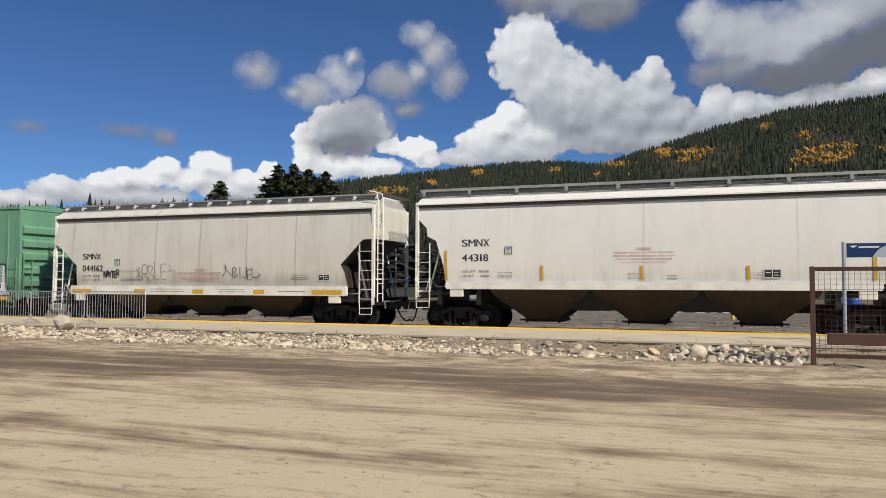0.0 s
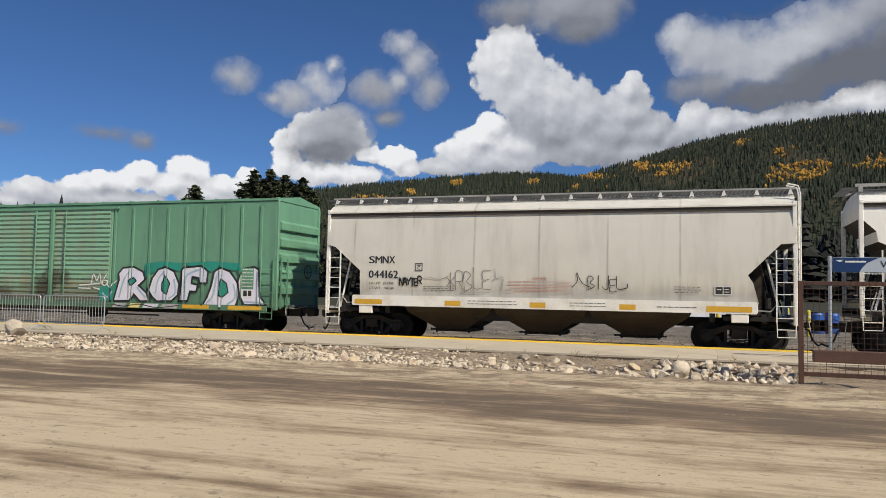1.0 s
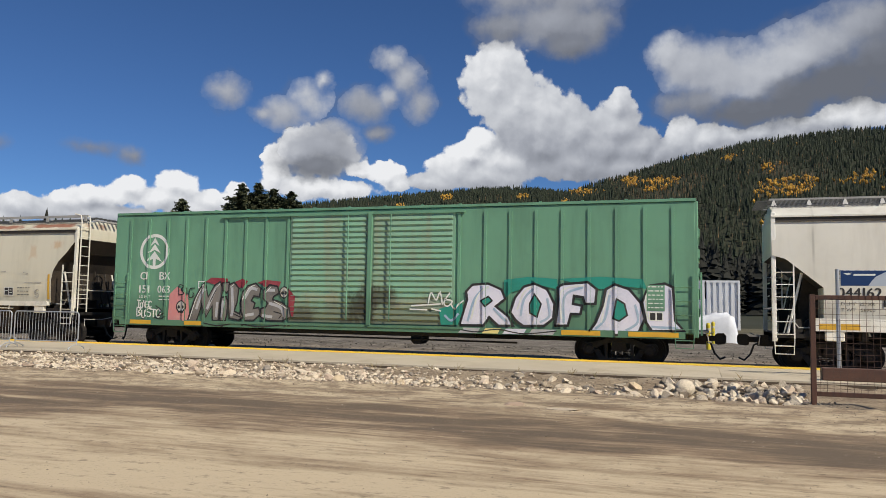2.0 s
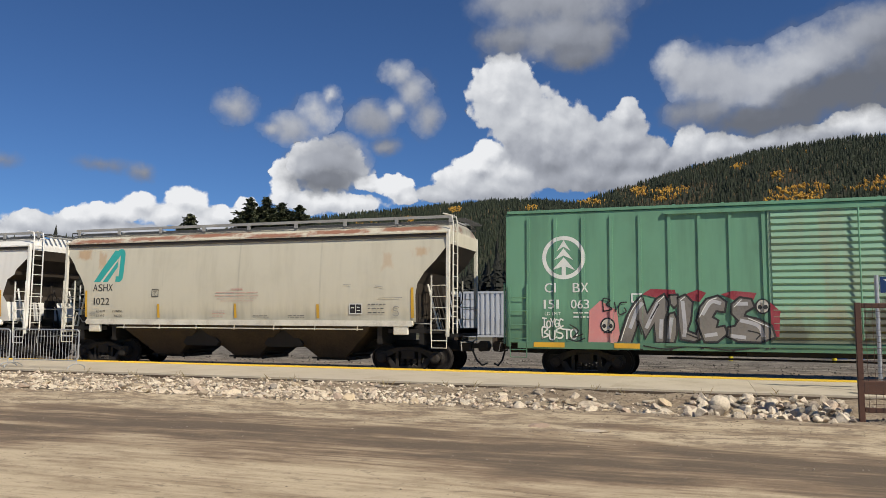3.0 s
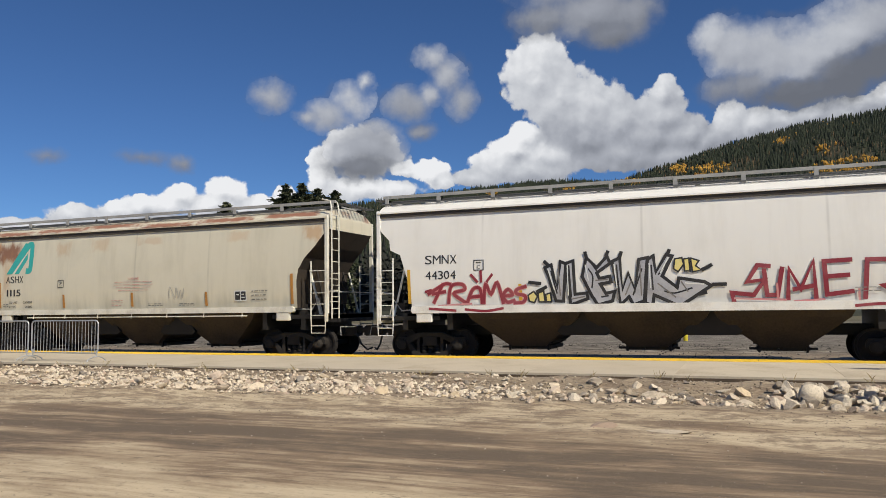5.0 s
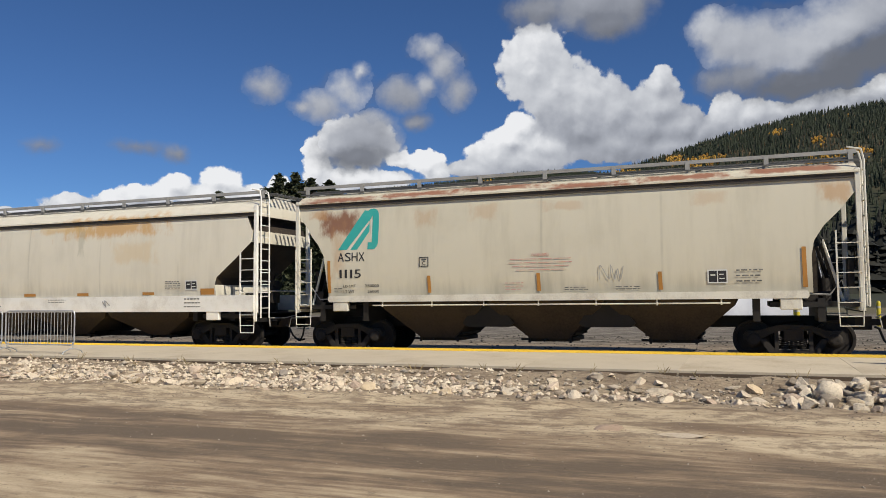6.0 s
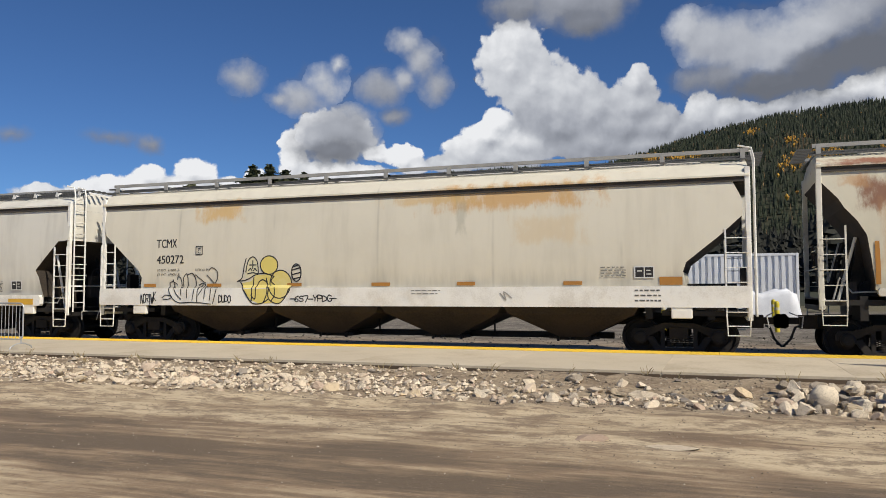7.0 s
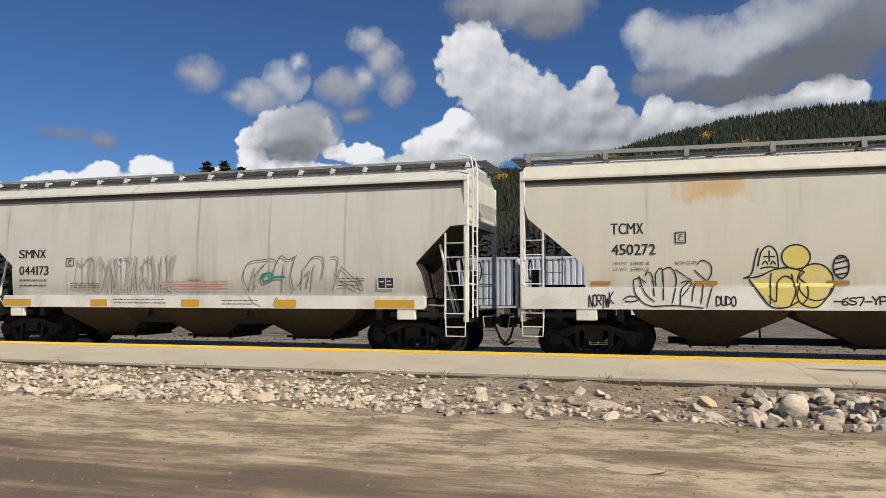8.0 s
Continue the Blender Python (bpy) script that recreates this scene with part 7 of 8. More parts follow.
    low.strokes("graffiti", [[(3.0, 0.98), (3.6, 0.90), (4.3, 0.99), (5.1, 0.88), (6.1, 0.98)], [(-6.2, 0.96), (-5.6, 0.88), (-4.9, 0.97), (-4.0, 0.88), (-3.1, 0.97)]], 0.035, SPRAY["black"])
    d.bars("data_panel", [(8.72, 9.22, 1.62, 2.38)], GREEN)
    data_block(d, 8.76, 2.34, 6, WHITE_INK, 0.42, 0.05, 0.12)
    d.bars("data_panel", [(8.78, 9.18, 1.34, 1.60)], WHITE_INK)
    d.bars("data_panel", [(8.81, 8.96, 1.37, 1.57), (9.0, 9.15, 1.37, 1.57)], INK)
    for a, b in ((6.25, 7.4), (8.2, 9.6), (-9.3, -8.4), (-7.0, -6.3)):
        low.bars("sill_paint", [(a, b, 0.88, 1.02)], GOLD, "yellow sill stripe")
    return car, half


train = []            # (car, x of its middle when the clip begins)
for built, middle in ((car_smnx_44318(), -2.63), (car_smnx_044162(), -19.41), (car_boxcar(), -38.94),
                      (car_ashx("1022", "229800", "56200", BEIGE_A, "weathered beige covered hopper with a teal emblem and rusty roof edge", False), -58.28),
                      (car_smnx_44304(), -75.13),
                      (car_ashx("1115", "230000", "56000", BEIGE_B, "beige covered hopper with a teal emblem over a large rust patch", True), -92.01),
                      (car_tcmx(), -110.16), (car_smnx_044173(), -128.20)):
    train.append((built[0], middle))

# ---- lot, bank and yard: things ----
RUSTY = worn("brown_painted_steel", (0.095, 0.042, 0.026), (0.055, 0.028, 0.02), 7.0, 0.65, amount=0.7)
WIRE = worn("rusted_wire", (0.075, 0.04, 0.028), (0.05, 0.03, 0.022), 9.0, 0.7)
ZINC = worn("zinc_tube", (0.48, 0.49, 0.50), (0.30, 0.30, 0.30), 9.0, 0.4, 0.5, amount=0.6)
SIGN_BLUE = worn("sign_blue", (0.008, 0.035, 0.12), (0.012, 0.045, 0.14), 6.0, 0.4)
SIGN_GREY = worn("sign_pale_grey", (0.42, 0.47, 0.53), (0.36, 0.41, 0.47), 6.0, 0.4, amount=0.3)
CONTAINER = worn("pale_blue_container_paint", (0.74, 0.75, 0.76), (0.55, 0.56, 0.58), 2.0, 0.55, amount=0.6)
CONTAINER_B = worn("pale_grey_container_paint", (0.56, 0.58, 0.60), (0.38, 0.39, 0.40), 2.0, 0.55, amount=0.6)
BOLLARD = worn("yellow_bollard_paint", (0.62, 0.50, 0.03), (0.42, 0.36, 0.06), 8.0, 0.5, amount=0.5)
TARP = worn("white_tarpaulin", (0.70, 0.72, 0.76), (0.50, 0.52, 0.56), 4.0, 0.5, amount=0.6)
BLUE_PLASTIC = worn("blue_plastic", (0.02, 0.09, 0.36), (0.02, 0.06, 0.22), 5.0, 0.45)
STRAW = leaf_material("dry_grass", (0.30, 0.22, 0.10), (0.40, 0.31, 0.16), (0.20, 0.17, 0.08))


def stone_material():
    m, p, co = blank("field_stone", 0.9)
    oi = m.node_tree.nodes.new("ShaderNodeObjectInfo")
    geo = m.node_tree.nodes.new("ShaderNodeNewGeometry")
    r = calc(m, "FRACT", calc(m, "ADD", oi.outputs["Random"], geo.outputs["Random Per Island"]))
    tone = ramp(m, r, ((0.0, (0.68, 0.57, 0.42)), (0.2, (0.54, 0.45, 0.34)), (0.4, (0.74, 0.64, 0.49)), (0.55, (0.45, 0.33, 0.245)), (0.7, (0.70, 0.60, 0.46)), (0.85, (0.20, 0.175, 0.15)), (1.0, (0.62, 0.49, 0.32))))
    vein = noisy(m, co, 9, 5, 0.7)
    col = blend(m, calc(m, "MULTIPLY", step(m, vein, 0.48, 0.68), 0.45), tone, (0.22, 0.17, 0.12))
    col = blend(m, calc(m, "MULTIPLY", step(m, noisy(m, co, 3.5, 3, 0.6), 0.5, 0.75), 0.4), col, (0.42, 0.34, 0.24))
    link(m, col, p.inputs["Base Color"])
    bump(m, calc(m, "ADD", calc(m, "MULTIPLY", noisy(m, co, 3.5, 5, 0.7), 1.6), noisy(m, co, 16, 5, 0.75)), 0.5, 0.035)
    return m


STONE = stone_material()


def rock_mesh(seed, rounded):
    """A field stone: a ball cut by a few planes, or worn round."""
    rng = random.Random(seed)
    bm = bmesh.new()
    bmesh.ops.create_icosphere(bm, subdivisions=2, radius=1.0)
    planes = [(Vector((rng.gauss(0, 1), rng.gauss(0, 1), rng.gauss(0, 1))).normalized(), rng.uniform(0.38, 0.78)) for _ in range(14)]
    sx, sy, sz = rng.uniform(0.85, 1.3), rng.uniform(0.7, 1.0), rng.uniform(0.55, 0.85)
    for v in bm.verts:
        c = v.co.copy()
        if not rounded:
            for n, d in planes:
                k = c.dot(n) - d
                if k > 0:
                    c -= n * k
        c *= 1 + 0.10 * noise.noise(c * 5.1) + 0.16 * noise.noise(c * 1.7 + Vector((seed * 3.1, 0, 0)))
        v.co = (c.x * sx, c.y * sy, c.z * sz)
    me = bpy.data.meshes.new("rock")
    bm.to_mesh(me)
    bm.free()
    me.materials.append(STONE)
    if rounded:
        me.polygons.foreach_set("use_smooth", [True] * len(me.polygons))
    return me


ROCKS = [rock_mesh(i, i == 4) for i in range(14)]


def lay_rock(x, y, size, variant, sink=0.3, flat=1.0, lift=0.0, label="pale angular field stone on the gravel bank", yaw=None, stretch=1.0):
    ob = shared("rock", ROCKS[variant % 14])
    turn = random.uniform(0, 360) if yaw is None else yaw
    z = ground_height(x, y) + size * flat * (0.62 - sink) + lift
    ob.matrix_basis = Matrix.LocRotScale((x, y, z), Euler((random.uniform(-0.3, 0.3) * flat, random.uniform(-0.3, 0.3) * flat, radians(turn))), (size * stretch, size, size * flat))
    return tagged(ob, label, "rock", "rocks along the bank")


def build_rocks():
    rng = random.Random(11)
    lay_rock(-0.74, 17.55, 0.235, 4, 0.10, 1.0, 0.05, "large rounded pale boulder in the rock pile")
    lay_rock(-18.6, 17.75, 0.34, 2, -0.1, 1.25, 0.06, "pale upright stone on the gravel bank")
    lay_rock(-3.25, 13.9, 0.20, 3, 0.45, 0.35, 0, "small flat white stone lying on the dirt", 10)
    lay_rock(-2.45, 13.75, 0.15, 2, 0.50, 0.26, 0, "long flat pale stone lying on the dirt", 5, 2.0)
    placed = []
    # the pile: stones stacked two or three deep beside the fence
    for k in range(130):
        for _ in range(40):
            x, y = rng.uniform(-1.25, 1.40), rng.uniform(16.75, 18.7)
            s = rng.uniform(0.085, 0.20)
            if math.hypot(x + 0.74, y - 17.55) > 0.26 + s * 0.5 and all(math.hypot(x - a, y - b) > (s + c) * 0.56 for a, b, c in placed):
                break
        else:
            continue
        placed.append((x, y, s))
        rise = max(0.0, min(1.0, (y - 16.9) / 1.4)) * 0.10
        lay_rock(x, y, s, rng.choice((0, 1, 2, 3, 5, 6, 7, 8, 9, 10, 11, 12, 13)), 0.25, 0.85, rise * 0.7, "grey and tan boulder stacked in the rock pile")
    placed, verts, faces = [], [], []
    count = singles = 0
    while count < 1700:
        x = 1.2 - 40 * rng.random() ** 1.15
        y = min(19.5, max(16.7, rng.gauss(17.65, 0.50)))
        if -1.3 < x and y < 18.7:
            continue
        s = 0.035 + 0.155 * rng.random() ** 2.2
        if rng.random() < 0.10:
            s *= 1.5
        if any(math.hypot(x - a, y - b) < (s + c) * 0.8 for a, b, c in placed):
            continue
        placed.append((x, y, s))
        if s > 0.085 and x > -30 and singles < 185:
            lay_rock(x, y, s, rng.choice((0, 1, 2, 3, 5, 6, 7, 8, 9, 10, 11, 12, 13)), 0.40, 0.72, 0.0, stretch=rng.uniform(1.0, 1.5))
            singles += 1
        else:
            me, b = ROCKS[rng.choice((0, 1, 2, 3, 5, 6, 7))], len(verts)
            m = Matrix.LocRotScale((x, y, ground_height(x, y) + s * 0.18), Euler((rng.uniform(-0.3, 0.3), rng.uniform(-0.3, 0.3), rng.uniform(0, 6.28))), (s * rng.uniform(0.9, 1.5), s, s * 0.75))
            verts += [m @ v.co for v in me.vertices]
            faces += [tuple(b + i for i in p.vertices) for p in me.polygons]
        count += 1
    tagged(quick("bank_stones", verts, faces, STONE), "small pale field stones strewn along the bank", "stones", kind="stuff")


def scatter(name, n, place, sizes, material, label, seed, kind="gravel"):
    """Small loose stones, too many to count."""
    rng = random.Random(seed)
    base = [Vector(c) for c in ((1, 0, 0), (-1, 0, 0), (0, 1, 0), (0, -1, 0), (0, 0, 1), (0, 0, -0.6))]
    tri = ((0, 2, 4), (2, 1, 4), (1, 3, 4), (3, 0, 4), (2, 0, 5), (1, 2, 5), (3, 1, 5), (0, 3, 5))
    verts, faces = [], []
    for _ in range(n):
        x, y = place(rng)
        s = sizes[0] + (sizes[1] - sizes[0]) * rng.random() ** 2.2
        a = rng.uniform(0, 6.28)
        ca, sa2 = math.cos(a), math.sin(a)
        z, b = ground_height(x, y), len(verts)
        for c in base:
            q = c * s * rng.uniform(0.65, 1.15)
            verts.append((x + q.x * ca - q.y * sa2, y + q.x * sa2 + q.y * ca, z + q.z * 0.75 + s * 0.2))
        faces += [(b + i, b + j, b + k) for i, j, k in tri]
    tagged(quick(name, verts, faces, material), label, kind, kind="stuff")


def build_weeds():
    rng = random.Random(8)
    verts, faces = [], []
    for _ in range(70):
        x, y = rng.uniform(-40, 1), 19.86 - abs(rng.gauss(0, 0.35))
        z = ground_height(x, y)
        for _ in range(rng.randint(4, 9)):
            a, h, l = rng.uniform(0, 6.28), rng.uniform(0.05, 0.20), rng.uniform(0.03, 0.14)
            px, py, b = x + rng.gauss(0, 0.05), y + rng.gauss(0, 0.05), len(verts)
            dx, dy = math.cos(a), math.sin(a)
            verts += [(px - dy * 0.004, py + dx * 0.004, z), (px + dy * 0.004, py - dx * 0.004, z), (px + dx * l * 0.4, py + dy * l * 0.4, z + h * 0.6), (px + dx * l, py + dy * l, z + h)]
            faces += [(b, b + 1, b + 2), (b, b + 2, b + 3)]
    tagged(quick("dry_weeds", verts, faces, STRAW), "wisps of dry grass along the platform's foot", "weeds", kind="stuff")


def build_fence():
    x0, x1, y, z0, z1 = 1.45, 3.15, 17.0, -0.12, 1.89
    f = tagged(new("fence_panel"), "brown steel fence panel filled with welded wire mesh", "fence")
    for x in (x0, x1):
        part("post", bevelled(slabs((x - 0.045, x + 0.045, y - 0.045, y + 0.045, z0 - 0.3, z1)), 0.008), RUSTY, f)
    for z in (z1 - 0.05, z0 + 0.26):
        part("rail", bevelled(slabs((x0 + 0.046, x1 - 0.046, y - 0.035, y + 0.035, z - 0.04, z + 0.04)), 0.008), RUSTY, f)
    n = 16
    for i in range(1, n):
        x = x0 + (x1 - x0) * i / n
        part("wire", rod(bmesh.new(), [(x, y - 0.04, z0 + 0.22), (x, y - 0.04, z1 - 0.01)], 0.0045, 4), WIRE, f)
    for i in range(1, 17):
        z = z0 + 0.26 + (z1 - z0 - 0.31) * i / 17
        part("wire", rod(bmesh.new(), [(x0 + 0.02, y - 0.047, z), (x1 - 0.02, y - 0.047, z)], 0.0045, 4), WIRE, f)
    h = bmesh.new()
    lathe(h, [(0.05, 0), (0.05, 0.05), (0.02, 0.07)], False, 10, (x1 - 0.06, y, z1))
    part("post_cap", h, RUSTY, f)


def build_sign():
    s = tagged(new("station_sign"), "blue and pale grey station name sign on a galvanised pole", "sign")
    x, y, top = 2.52, 21.25, 2.56
    pole = bmesh.new()
    rod(pole, [(x, y, PLAT_TOP), (x, y, top + 0.02)], 0.045, 12)
    part("pole", pole, ZINC, s)
    rod2 = bmesh.new()
    rod(rod2, [(x + 1.9, y, PLAT_TOP), (x + 1.9, y, top + 0.02)], 0.045, 12)
    part("pole", rod2, ZINC, s)
    part("base_plate", bevelled(slabs((x - 0.12, x + 0.12, y - 0.12, y + 0.12, PLAT_TOP, PLAT_TOP + 0.03)), 0.005), ZINC, s)
    part("panel", bevelled(slabs((x + 0.06, x + 1.84, y - 0.03, y + 0.01, top - 0.36, top - 0.01)), 0.004), SIGN_GREY, s)
    yf = y - 0.034

    def face(name, pts, mat, k=0):
        me = bpy.data.meshes.new(name)
        me.from_pydata([(a, yf - 0.002 * k, b) for a, b in pts], [], [tuple(range(len(pts)))])
        me.materials.append(mat)
        ob = new(name, me)
        ob.parent = s
        return ob

    zt, zb = top - 0.015, top - 0.355
    face("blue_field", [(x + 0.065, zb), (x + 0.62, zb), (x + 0.68, zb + 0.10), (x + 0.78, zb + 0.21), (x + 0.93, zb + 0.29), (x + 1.06, zt), (x + 0.065, zt)], SIGN_BLUE)
    face("emblem", [(x + 0.12, zt - 0.06), (x + 0.30, zt - 0.05), (x + 0.24, zt - 0.075), (x + 0.29, zt - 0.08), (x + 0.20, zt - 0.105)], WHITE_INK, 1)
    face("emblem", [(x + 0.32, zt - 0.115), (x + 0.76, zt - 0.115), (x + 0.77, zt - 0.075), (x + 0.33, zt - 0.075)], WHITE_INK, 1)
    cu = bpy.data.curves.new("type", "FONT")
    cu.body, cu.resolution_u, cu.size = "Win", 3, 0.24
    tmp = new("type", cu)
    me = bpy.data.meshes.new_from_object(tmp.evaluated_get(bpy.context.evaluated_depsgraph_get()))
    bpy.data.objects.remove(tmp)
    for v in me.vertices:
        v.co = (x + 1.06 + v.co.x, yf - 0.003, zt - 0.235 + v.co.y)
    me.materials.clear()
    me.materials.append(INK)
    ob = new("lettering", me)
    ob.parent = s
    beam = tagged(part("timber_beam", bevelled(slabs((2.05, 4.2, 20.35, 20.62, PLAT_TOP, PLAT_TOP + 0.27)), 0.015), RUSTY), "low dark brown timber beam lying on the platform", "timber")


def build_barrier():
    b = tagged(new("crowd_barrier"), "galvanised steel crowd barrier with upright bars standing on the platform", "barrier", "barriers in a row")
    L, H, r = 2.42, 1.10, 0.10
    loop = []
    for cx, cz, a0 in ((L - r, H - r, 0), (r, H - r, 90), (r, 0.22 + r, 180), (L - r, 0.22 + r, 270)):
        for k in range(5):
            a = radians(a0 + 22.5 * k)
            loop.append((cx + r * math.cos(a), 0, cz + r * math.sin(a)))
    part("frame_tube", rod(bmesh.new(), loop + loop[:1], 0.019, 7), ZINC, b)
    first = part("bar", rod(bmesh.new(), [(0, 0, 0.22), (0, 0, H)], 0.008, 5), ZINC, b)
    first.matrix_basis = pose(0.11, 0, 0)
    for i in range(1, 20):
        shared("bar", first.data, b, pose(0.11 + i * (L - 0.22) / 19, 0, 0))
    for x in (0.05, L - 0.05):
        f = bmesh.new()
        rod(f, [(x, -0.32, 0.0), (x, -0.30, 0.05), (x, -0.12, 0.12), (x, 0, 0.13), (x, 0.12, 0.12), (x, 0.30, 0.05), (x, 0.32, 0.0)], 0.017, 6)
        rod(f, [(x, 0, 0.12), (x, 0, 0.30)], 0.017, 6)
        part("foot", f, ZINC, b)
    places = [(-20.46, 20.5, 0.4), (-22.96, 20.48, -0.6), (-25.46, 20.52, 0.5), (-27.96, 20.5, 0)]
    b.matrix_basis = pose(places[0][0], places[0][1], PLAT_TOP + 0.018, 0, 0, places[0][2])
    for x, y, a in places[1:]:
        copy_thing(b, pose(x, y, PLAT_TOP + 0.018, 0, 0, a))


def container(x0, x1, y, z0, z1, paint, label):
    c = tagged(new("shipping_container"), label, "container", "containers in the yard")
    depth = 2.44
    for name, face_y, s in (("side_wall", y, -1), ("side_wall", y + depth, 1)):
        verts, faces = [], []
        xs, x, k = [], x0 + 0.16, 0
        while x < x1 - 0.16:
            xs.append((x, 0.0 if k % 4 in (0, 1) else 0.10))
            x += (0.17, 0.02, 0.12, 0.02)[k % 4]
            k += 1
        for px, dpt in xs:
            verts += [(px, face_y - s * dpt, z0 + 0.16), (px, face_y - s * dpt, z1 - 0.12)]
        faces = [(2 * i, 2 * i + 2, 2 * i + 3, 2 * i + 1) for i in range(len(xs) - 1)]
        quick(name, verts, faces, paint, c)
    for x in (x0, x1 - 0.14):
        for yy in (y - 0.02, y + depth - 0.12):
            part("corner_post", bevelled(slabs((x, x + 0.14, yy, yy + 0.14, z0, z1)), 0.01), paint, c)
        part("end_wall", slabs((x + 0.05, x + 0.09, y + 0.12, y + depth - 0.12, z0 + 0.1, z1 - 0.1)), paint, c)
    for yy in (y - 0.02, y + depth - 0.10):
        for z in (z0, z1 - 0.13):
            part("side_rail", slabs((x0 + 0.14, x1 - 0.14, yy, yy + 0.12, z, z + 0.13)), paint, c)
    part("roof", slabs((x0 + 0.1, x1 - 0.1, y + 0.08, y + depth - 0.08, z1 - 0.06, z1 - 0.02)), paint, c)
    part("underframe", slabs((x0 + 0.1, x1 - 0.1, y + 0.1, y + depth - 0.1, z0 + 0.02, z0 + 0.14)), BLACK, c)
    for x in (x0 + 0.6, (x0 + x1) / 2, x1 - 0.8):
        d = slabs((x, x + 0.3, y, y + depth, ground_height(x, y) - 0.02, z0 + 0.001))
        tagged(part("dunnage", bevelled(d, 0.02), TIMBER), "stacked dark timber dunnage under a container", "timber")
    return c


def build_yard():
    container(-10.35, 1.85, 50.0, 0.62, 3.5, CONTAINER, "long pale blue corrugated shipping container on timber blocks")
    container(-17.0, -10.6, 50.2, 0.62, 3.5, CONTAINER_B, "pale grey corrugated shipping container on timber blocks")
    bol = tagged(new("bollard"), "yellow painted steel bollard standing in the gravel yard", "bollard", "yard bollards")
    part("post", lathe(bmesh.new(), [(0.09, -0.3), (0.09, 1.05), (0.07, 1.11), (0.02, 1.13)], False, 14), BOLLARD, bol)
    part("collar", lathe(bmesh.new(), [(0.093, 0.80), (0.093, 0.90)], False, 14), worn("faded_band", (0.55, 0.52, 0.40), (0.4, 0.38, 0.3), 9), bol)
    bol.matrix_basis = pose(-4.07, 36.9, 0.02)
    for x, y in ((-0.07, 36.9), (3.77, 36.9), (7.6, 36.9), (-4.2, 44.2), (0.25, 44.2), (3.6, 44.2)):
        copy_thing(bol, pose(x, y, 0.02))
    # tarpaulin over a low stack
    bm = bmesh.new()
    n = 24
    grid = [[None] * n for _ in range(n)]
    for i in range(n):
        for j in range(n):
            u, v = i / (n - 1), j / (n - 1)
            e = min(u * 3, (1 - u) * 3, v, 1 - v)
            z = 0.02 + 1.45 * min(1, e * 6) ** 0.6 + 0.16 * noise.noise((u * 13, v * 4, 1)) + 0.40 * (noise.noise((u * 5, v * 2, 5)) if e > 0 else 0)
            grid[i][j] = bm.verts.new((-5.2 + 6.8 * u + 0.06 * noise.noise((v * 6, u * 6, 2)), 45.2 + 1.5 * v, max(0.02, z)))
    for i in range(n - 1):
        for j in range(n - 1):
            bm.faces.new((grid[i][j], grid[i + 1][j], grid[i + 1][j + 1], grid[i][j + 1]))
    tagged(part("tarpaulin", bm, TARP, None, "", True), "crumpled white tarpaulin over a low stack in the yard", "tarpaulin")
    brl = tagged(new("barrel"), "bright blue plastic barrel in the gravel yard", "barrel")
    part("drum", lathe(bmesh.new(), [(0.30, 0), (0.33, 0.08), (0.33, 0.35), (0.345, 0.38), (0.345, 0.44), (0.33, 0.47), (0.33, 0.85), (0.29, 0.95)], False, 20), BLUE_PLASTIC, brl)
    part("lid", lathe(bmesh.new(), [(0.27, 0.945), (0.27, 0.99), (0.1, 1.0)], False, 20), BLACK, brl)
    brl.matrix_basis = pose(4.55, 41.0, 0.02)
    copy_thing(brl, pose(5.25, 41.2, 0.02))
    # a low heap of spoil behind the far rail
    for hx, hy, hr, hh in ((-7.0, 47.0, 2.6, 0.7), (6.5, 47, 3.0, 0.6), (-16, 46, 3.5, 0.5)):
        verts, faces, m = [], [], 16
        for i in range(m):
            for j in range(m):
                u, v = 2 * i / (m - 1) - 1, 2 * j / (m - 1) - 1
                d = math.hypot(u, v)
                verts.append((hx + u * hr, hy + v * hr * 0.6, -0.02 + hh * max(0, 1 - d) ** 0.8 * (1 + 0.6 * noise.noise((u * 2.5 + hx, v * 2.5, 0)))))
        faces = [(i * m + j, (i + 1) * m + j, (i + 1) * m + j + 1, i * m + j + 1) for i in range(m - 1) for j in range(m - 1)]
        tagged(quick("spoil_heap", verts, faces, DIRT), "low grey heap of gravel in the yard", "gravel heap", "gravel heaps")


BALLAST = leaf_material("ballast_stone", (0.04, 0.035, 0.03), (0.10, 0.088, 0.076), (0.26, 0.235, 0.205))
EARTH_GRAVEL = leaf_material("earthy_gravel", (0.15, 0.115, 0.08), (0.30, 0.24, 0.175), (0.56, 0.48, 0.38))
PEBBLE = leaf_material("lot_pebble", (0.20, 0.16, 0.115), (0.33, 0.27, 0.195), (0.44, 0.37, 0.28))
build_fence()
build_sign()
build_barrier()
build_yard()
build_rocks()
scatter("bank_gravel", 12000, lambda g: (-6.5 - 36 * g.random() ** 1.2 + g.gauss(0, 1.5), min(19.85, max(16.2, g.gauss(18.2, 0.85)))), (0.012, 0.075), STONE, "pale loose gravel and small stones on the bank", 21)
scatter("earth_clods", 9000, lambda g: (2 - 20 * g.random(), min(19.85, max(15.4, g.gauss(18.2, 1.0)))), (0.008, 0.036), EARTH_GRAVEL, "brown earth clods and gravel on the bank", 24)
scatter("dirt_crumbs", 9000, lambda g: (2.5 - 26 * g.random() ** 1.1, min(17.0, max(11.0, g.gauss(14.6, 1.5)))), (0.003, 0.014), EARTH_GRAVEL, "brown crumbs of earth along the edge of the lot", 25)
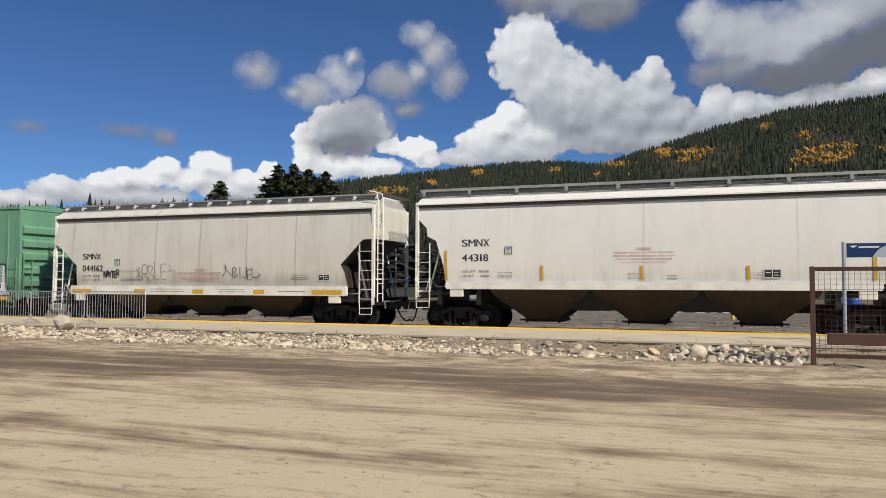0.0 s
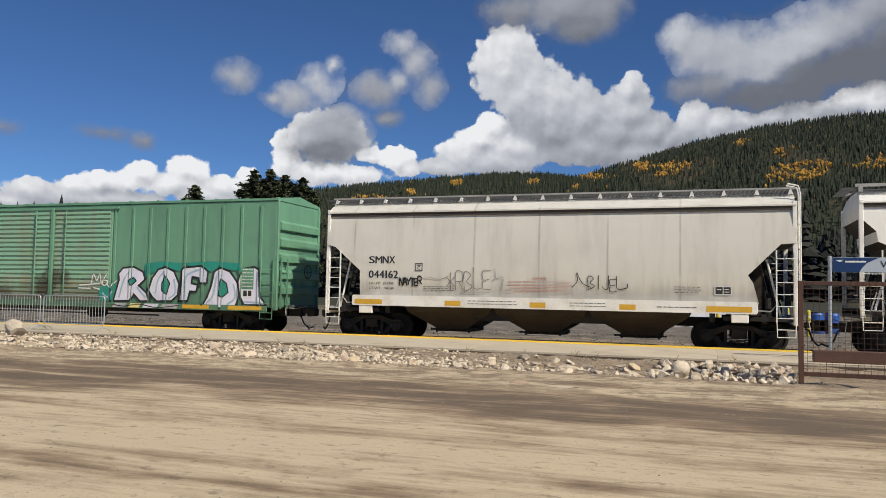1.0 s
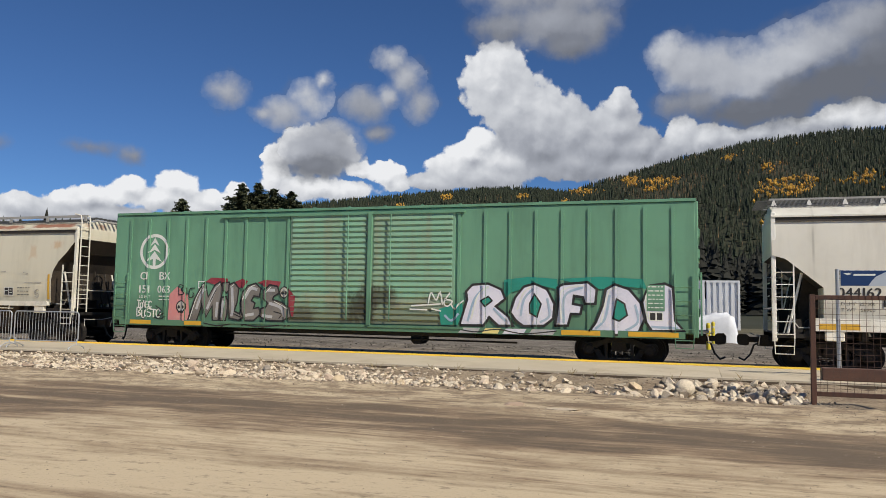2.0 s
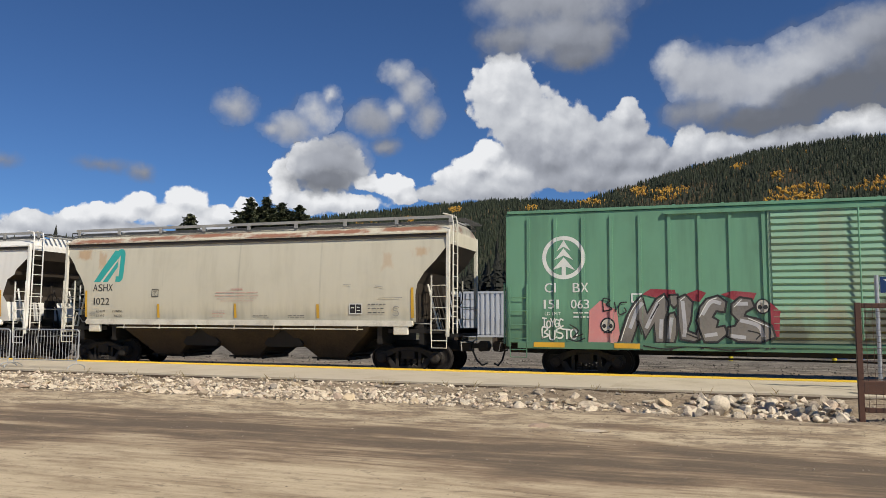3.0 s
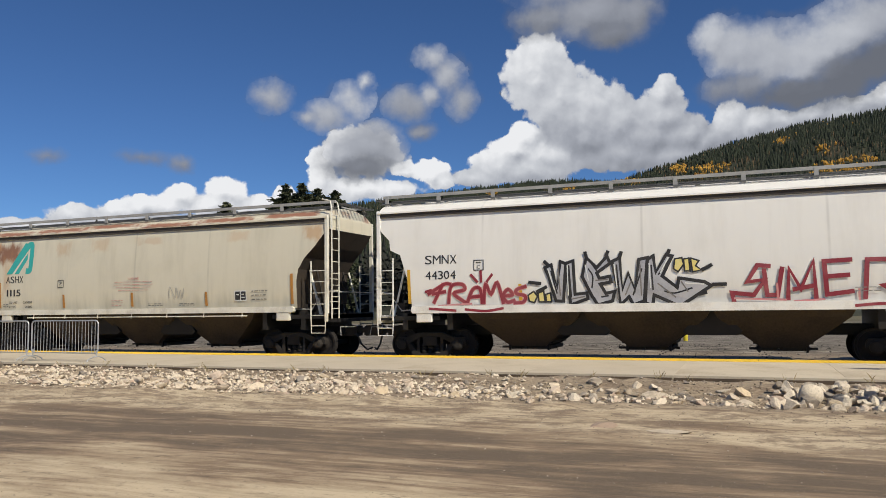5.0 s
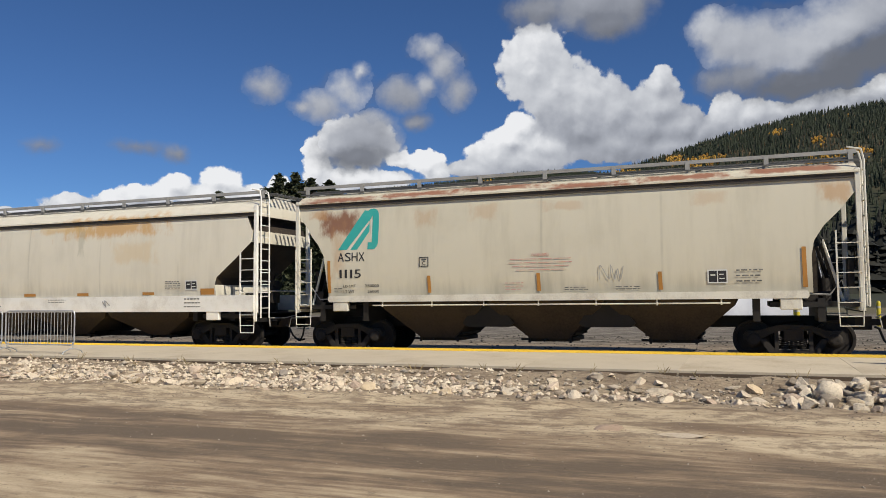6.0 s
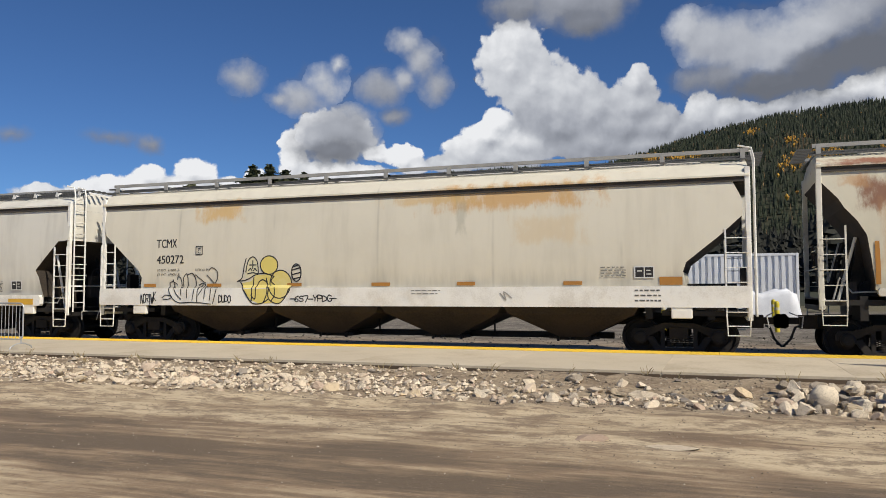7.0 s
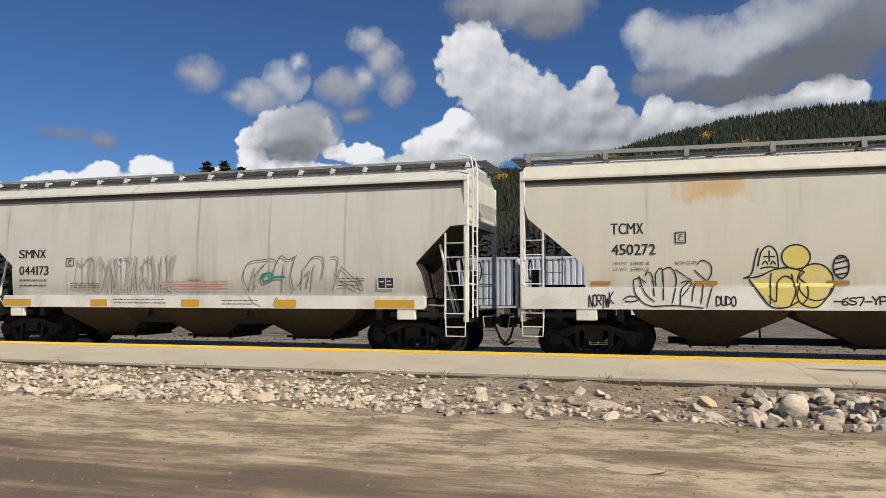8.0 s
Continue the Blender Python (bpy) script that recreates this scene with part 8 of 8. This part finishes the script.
scatter("lot_pebbles", 3600, lambda g: (g.uniform(-24, 9), 3.0 + 13.2 * g.random() ** 0.75), (0.004, 0.014), PEBBLE, "pebbles scattered over the packed dirt", 22)
scatter("track_ballast", 7000, lambda g: (g.uniform(-42, 10), g.choice((g.uniform(24.8, 28.4), g.uniform(28.4, 34)))), (0.02, 0.055), BALLAST, "grey crushed stone ballast round the track", 23)
build_weeds()

# ---- pieces of the platform ----
def build_platform():
    piece = bevelled(slabs((-1.498, 1.498, 0, 23.90 - PLAT_Y0 - 0.006, -0.26, 0)), 0.003)
    first = part("concrete_slab", piece, CONCRETE, platform)
    first.matrix_basis = pose(-58.5, PLAT_Y0, PLAT_TOP)
    for i in range(1, 28):
        shared("concrete_slab", first.data, platform, pose(-58.5 + 3 * i, PLAT_Y0, PLAT_TOP + random.uniform(-0.0015, 0.0015)))
    t = slabs((-0.302, 0.302, 0, 0.81, -0.05, 0.0))
    for k in range(5):
        slab(t, -0.27 + 0.12 * k, -0.21 + 0.12 * k, 0.03, 0.78, -0.001, 0.003)
    tile = part("tactile_tile", t, YELLOW_TILE, platform, "yellow ribbed tactile tile")
    tile.matrix_basis = pose(-59.7, 23.905, PLAT_TOP + 0.004)
    for i in range(1, 137):
        shared("tactile_tile", tile.data, platform, pose(-59.7 + 0.61 * i, 23.905, PLAT_TOP + 0.004))
    part("platform_footing", slabs((-60, 24, 23.90, 24.70, -0.30, PLAT_TOP - 0.05)), CONCRETE, platform)
    # Dark strip along the front of the slabs, just below their top.
    for i in range(28):
        part("edge_strip", slabs((-59.98 + 3 * i, -57.02 + 3 * i, PLAT_Y0 - 0.075, PLAT_Y0 - 0.004, -0.2, PLAT_TOP - 0.045)), TIMBER, platform)


build_platform()


# ---- what moves: the train rolls past to the right at a steady pace, its wheels turning ----
def rolled(t):
    return 14.23 * t + 0.0111 * ((t - 4) ** 2 - 16)


def motions():
    for car, x in train:
        walk(car, [(0.5 * i, pose(x + rolled(0.5 * i), TRACK_Y, RAIL_TOP)) for i in range(17)])
    for wheel, dx in rolling:
        walk(wheel, [(i / 30, pose(dx, 0, 0.457, 0, math.degrees(rolled(i / 30) / 0.457), 0)) for i in range(241)])


motions()
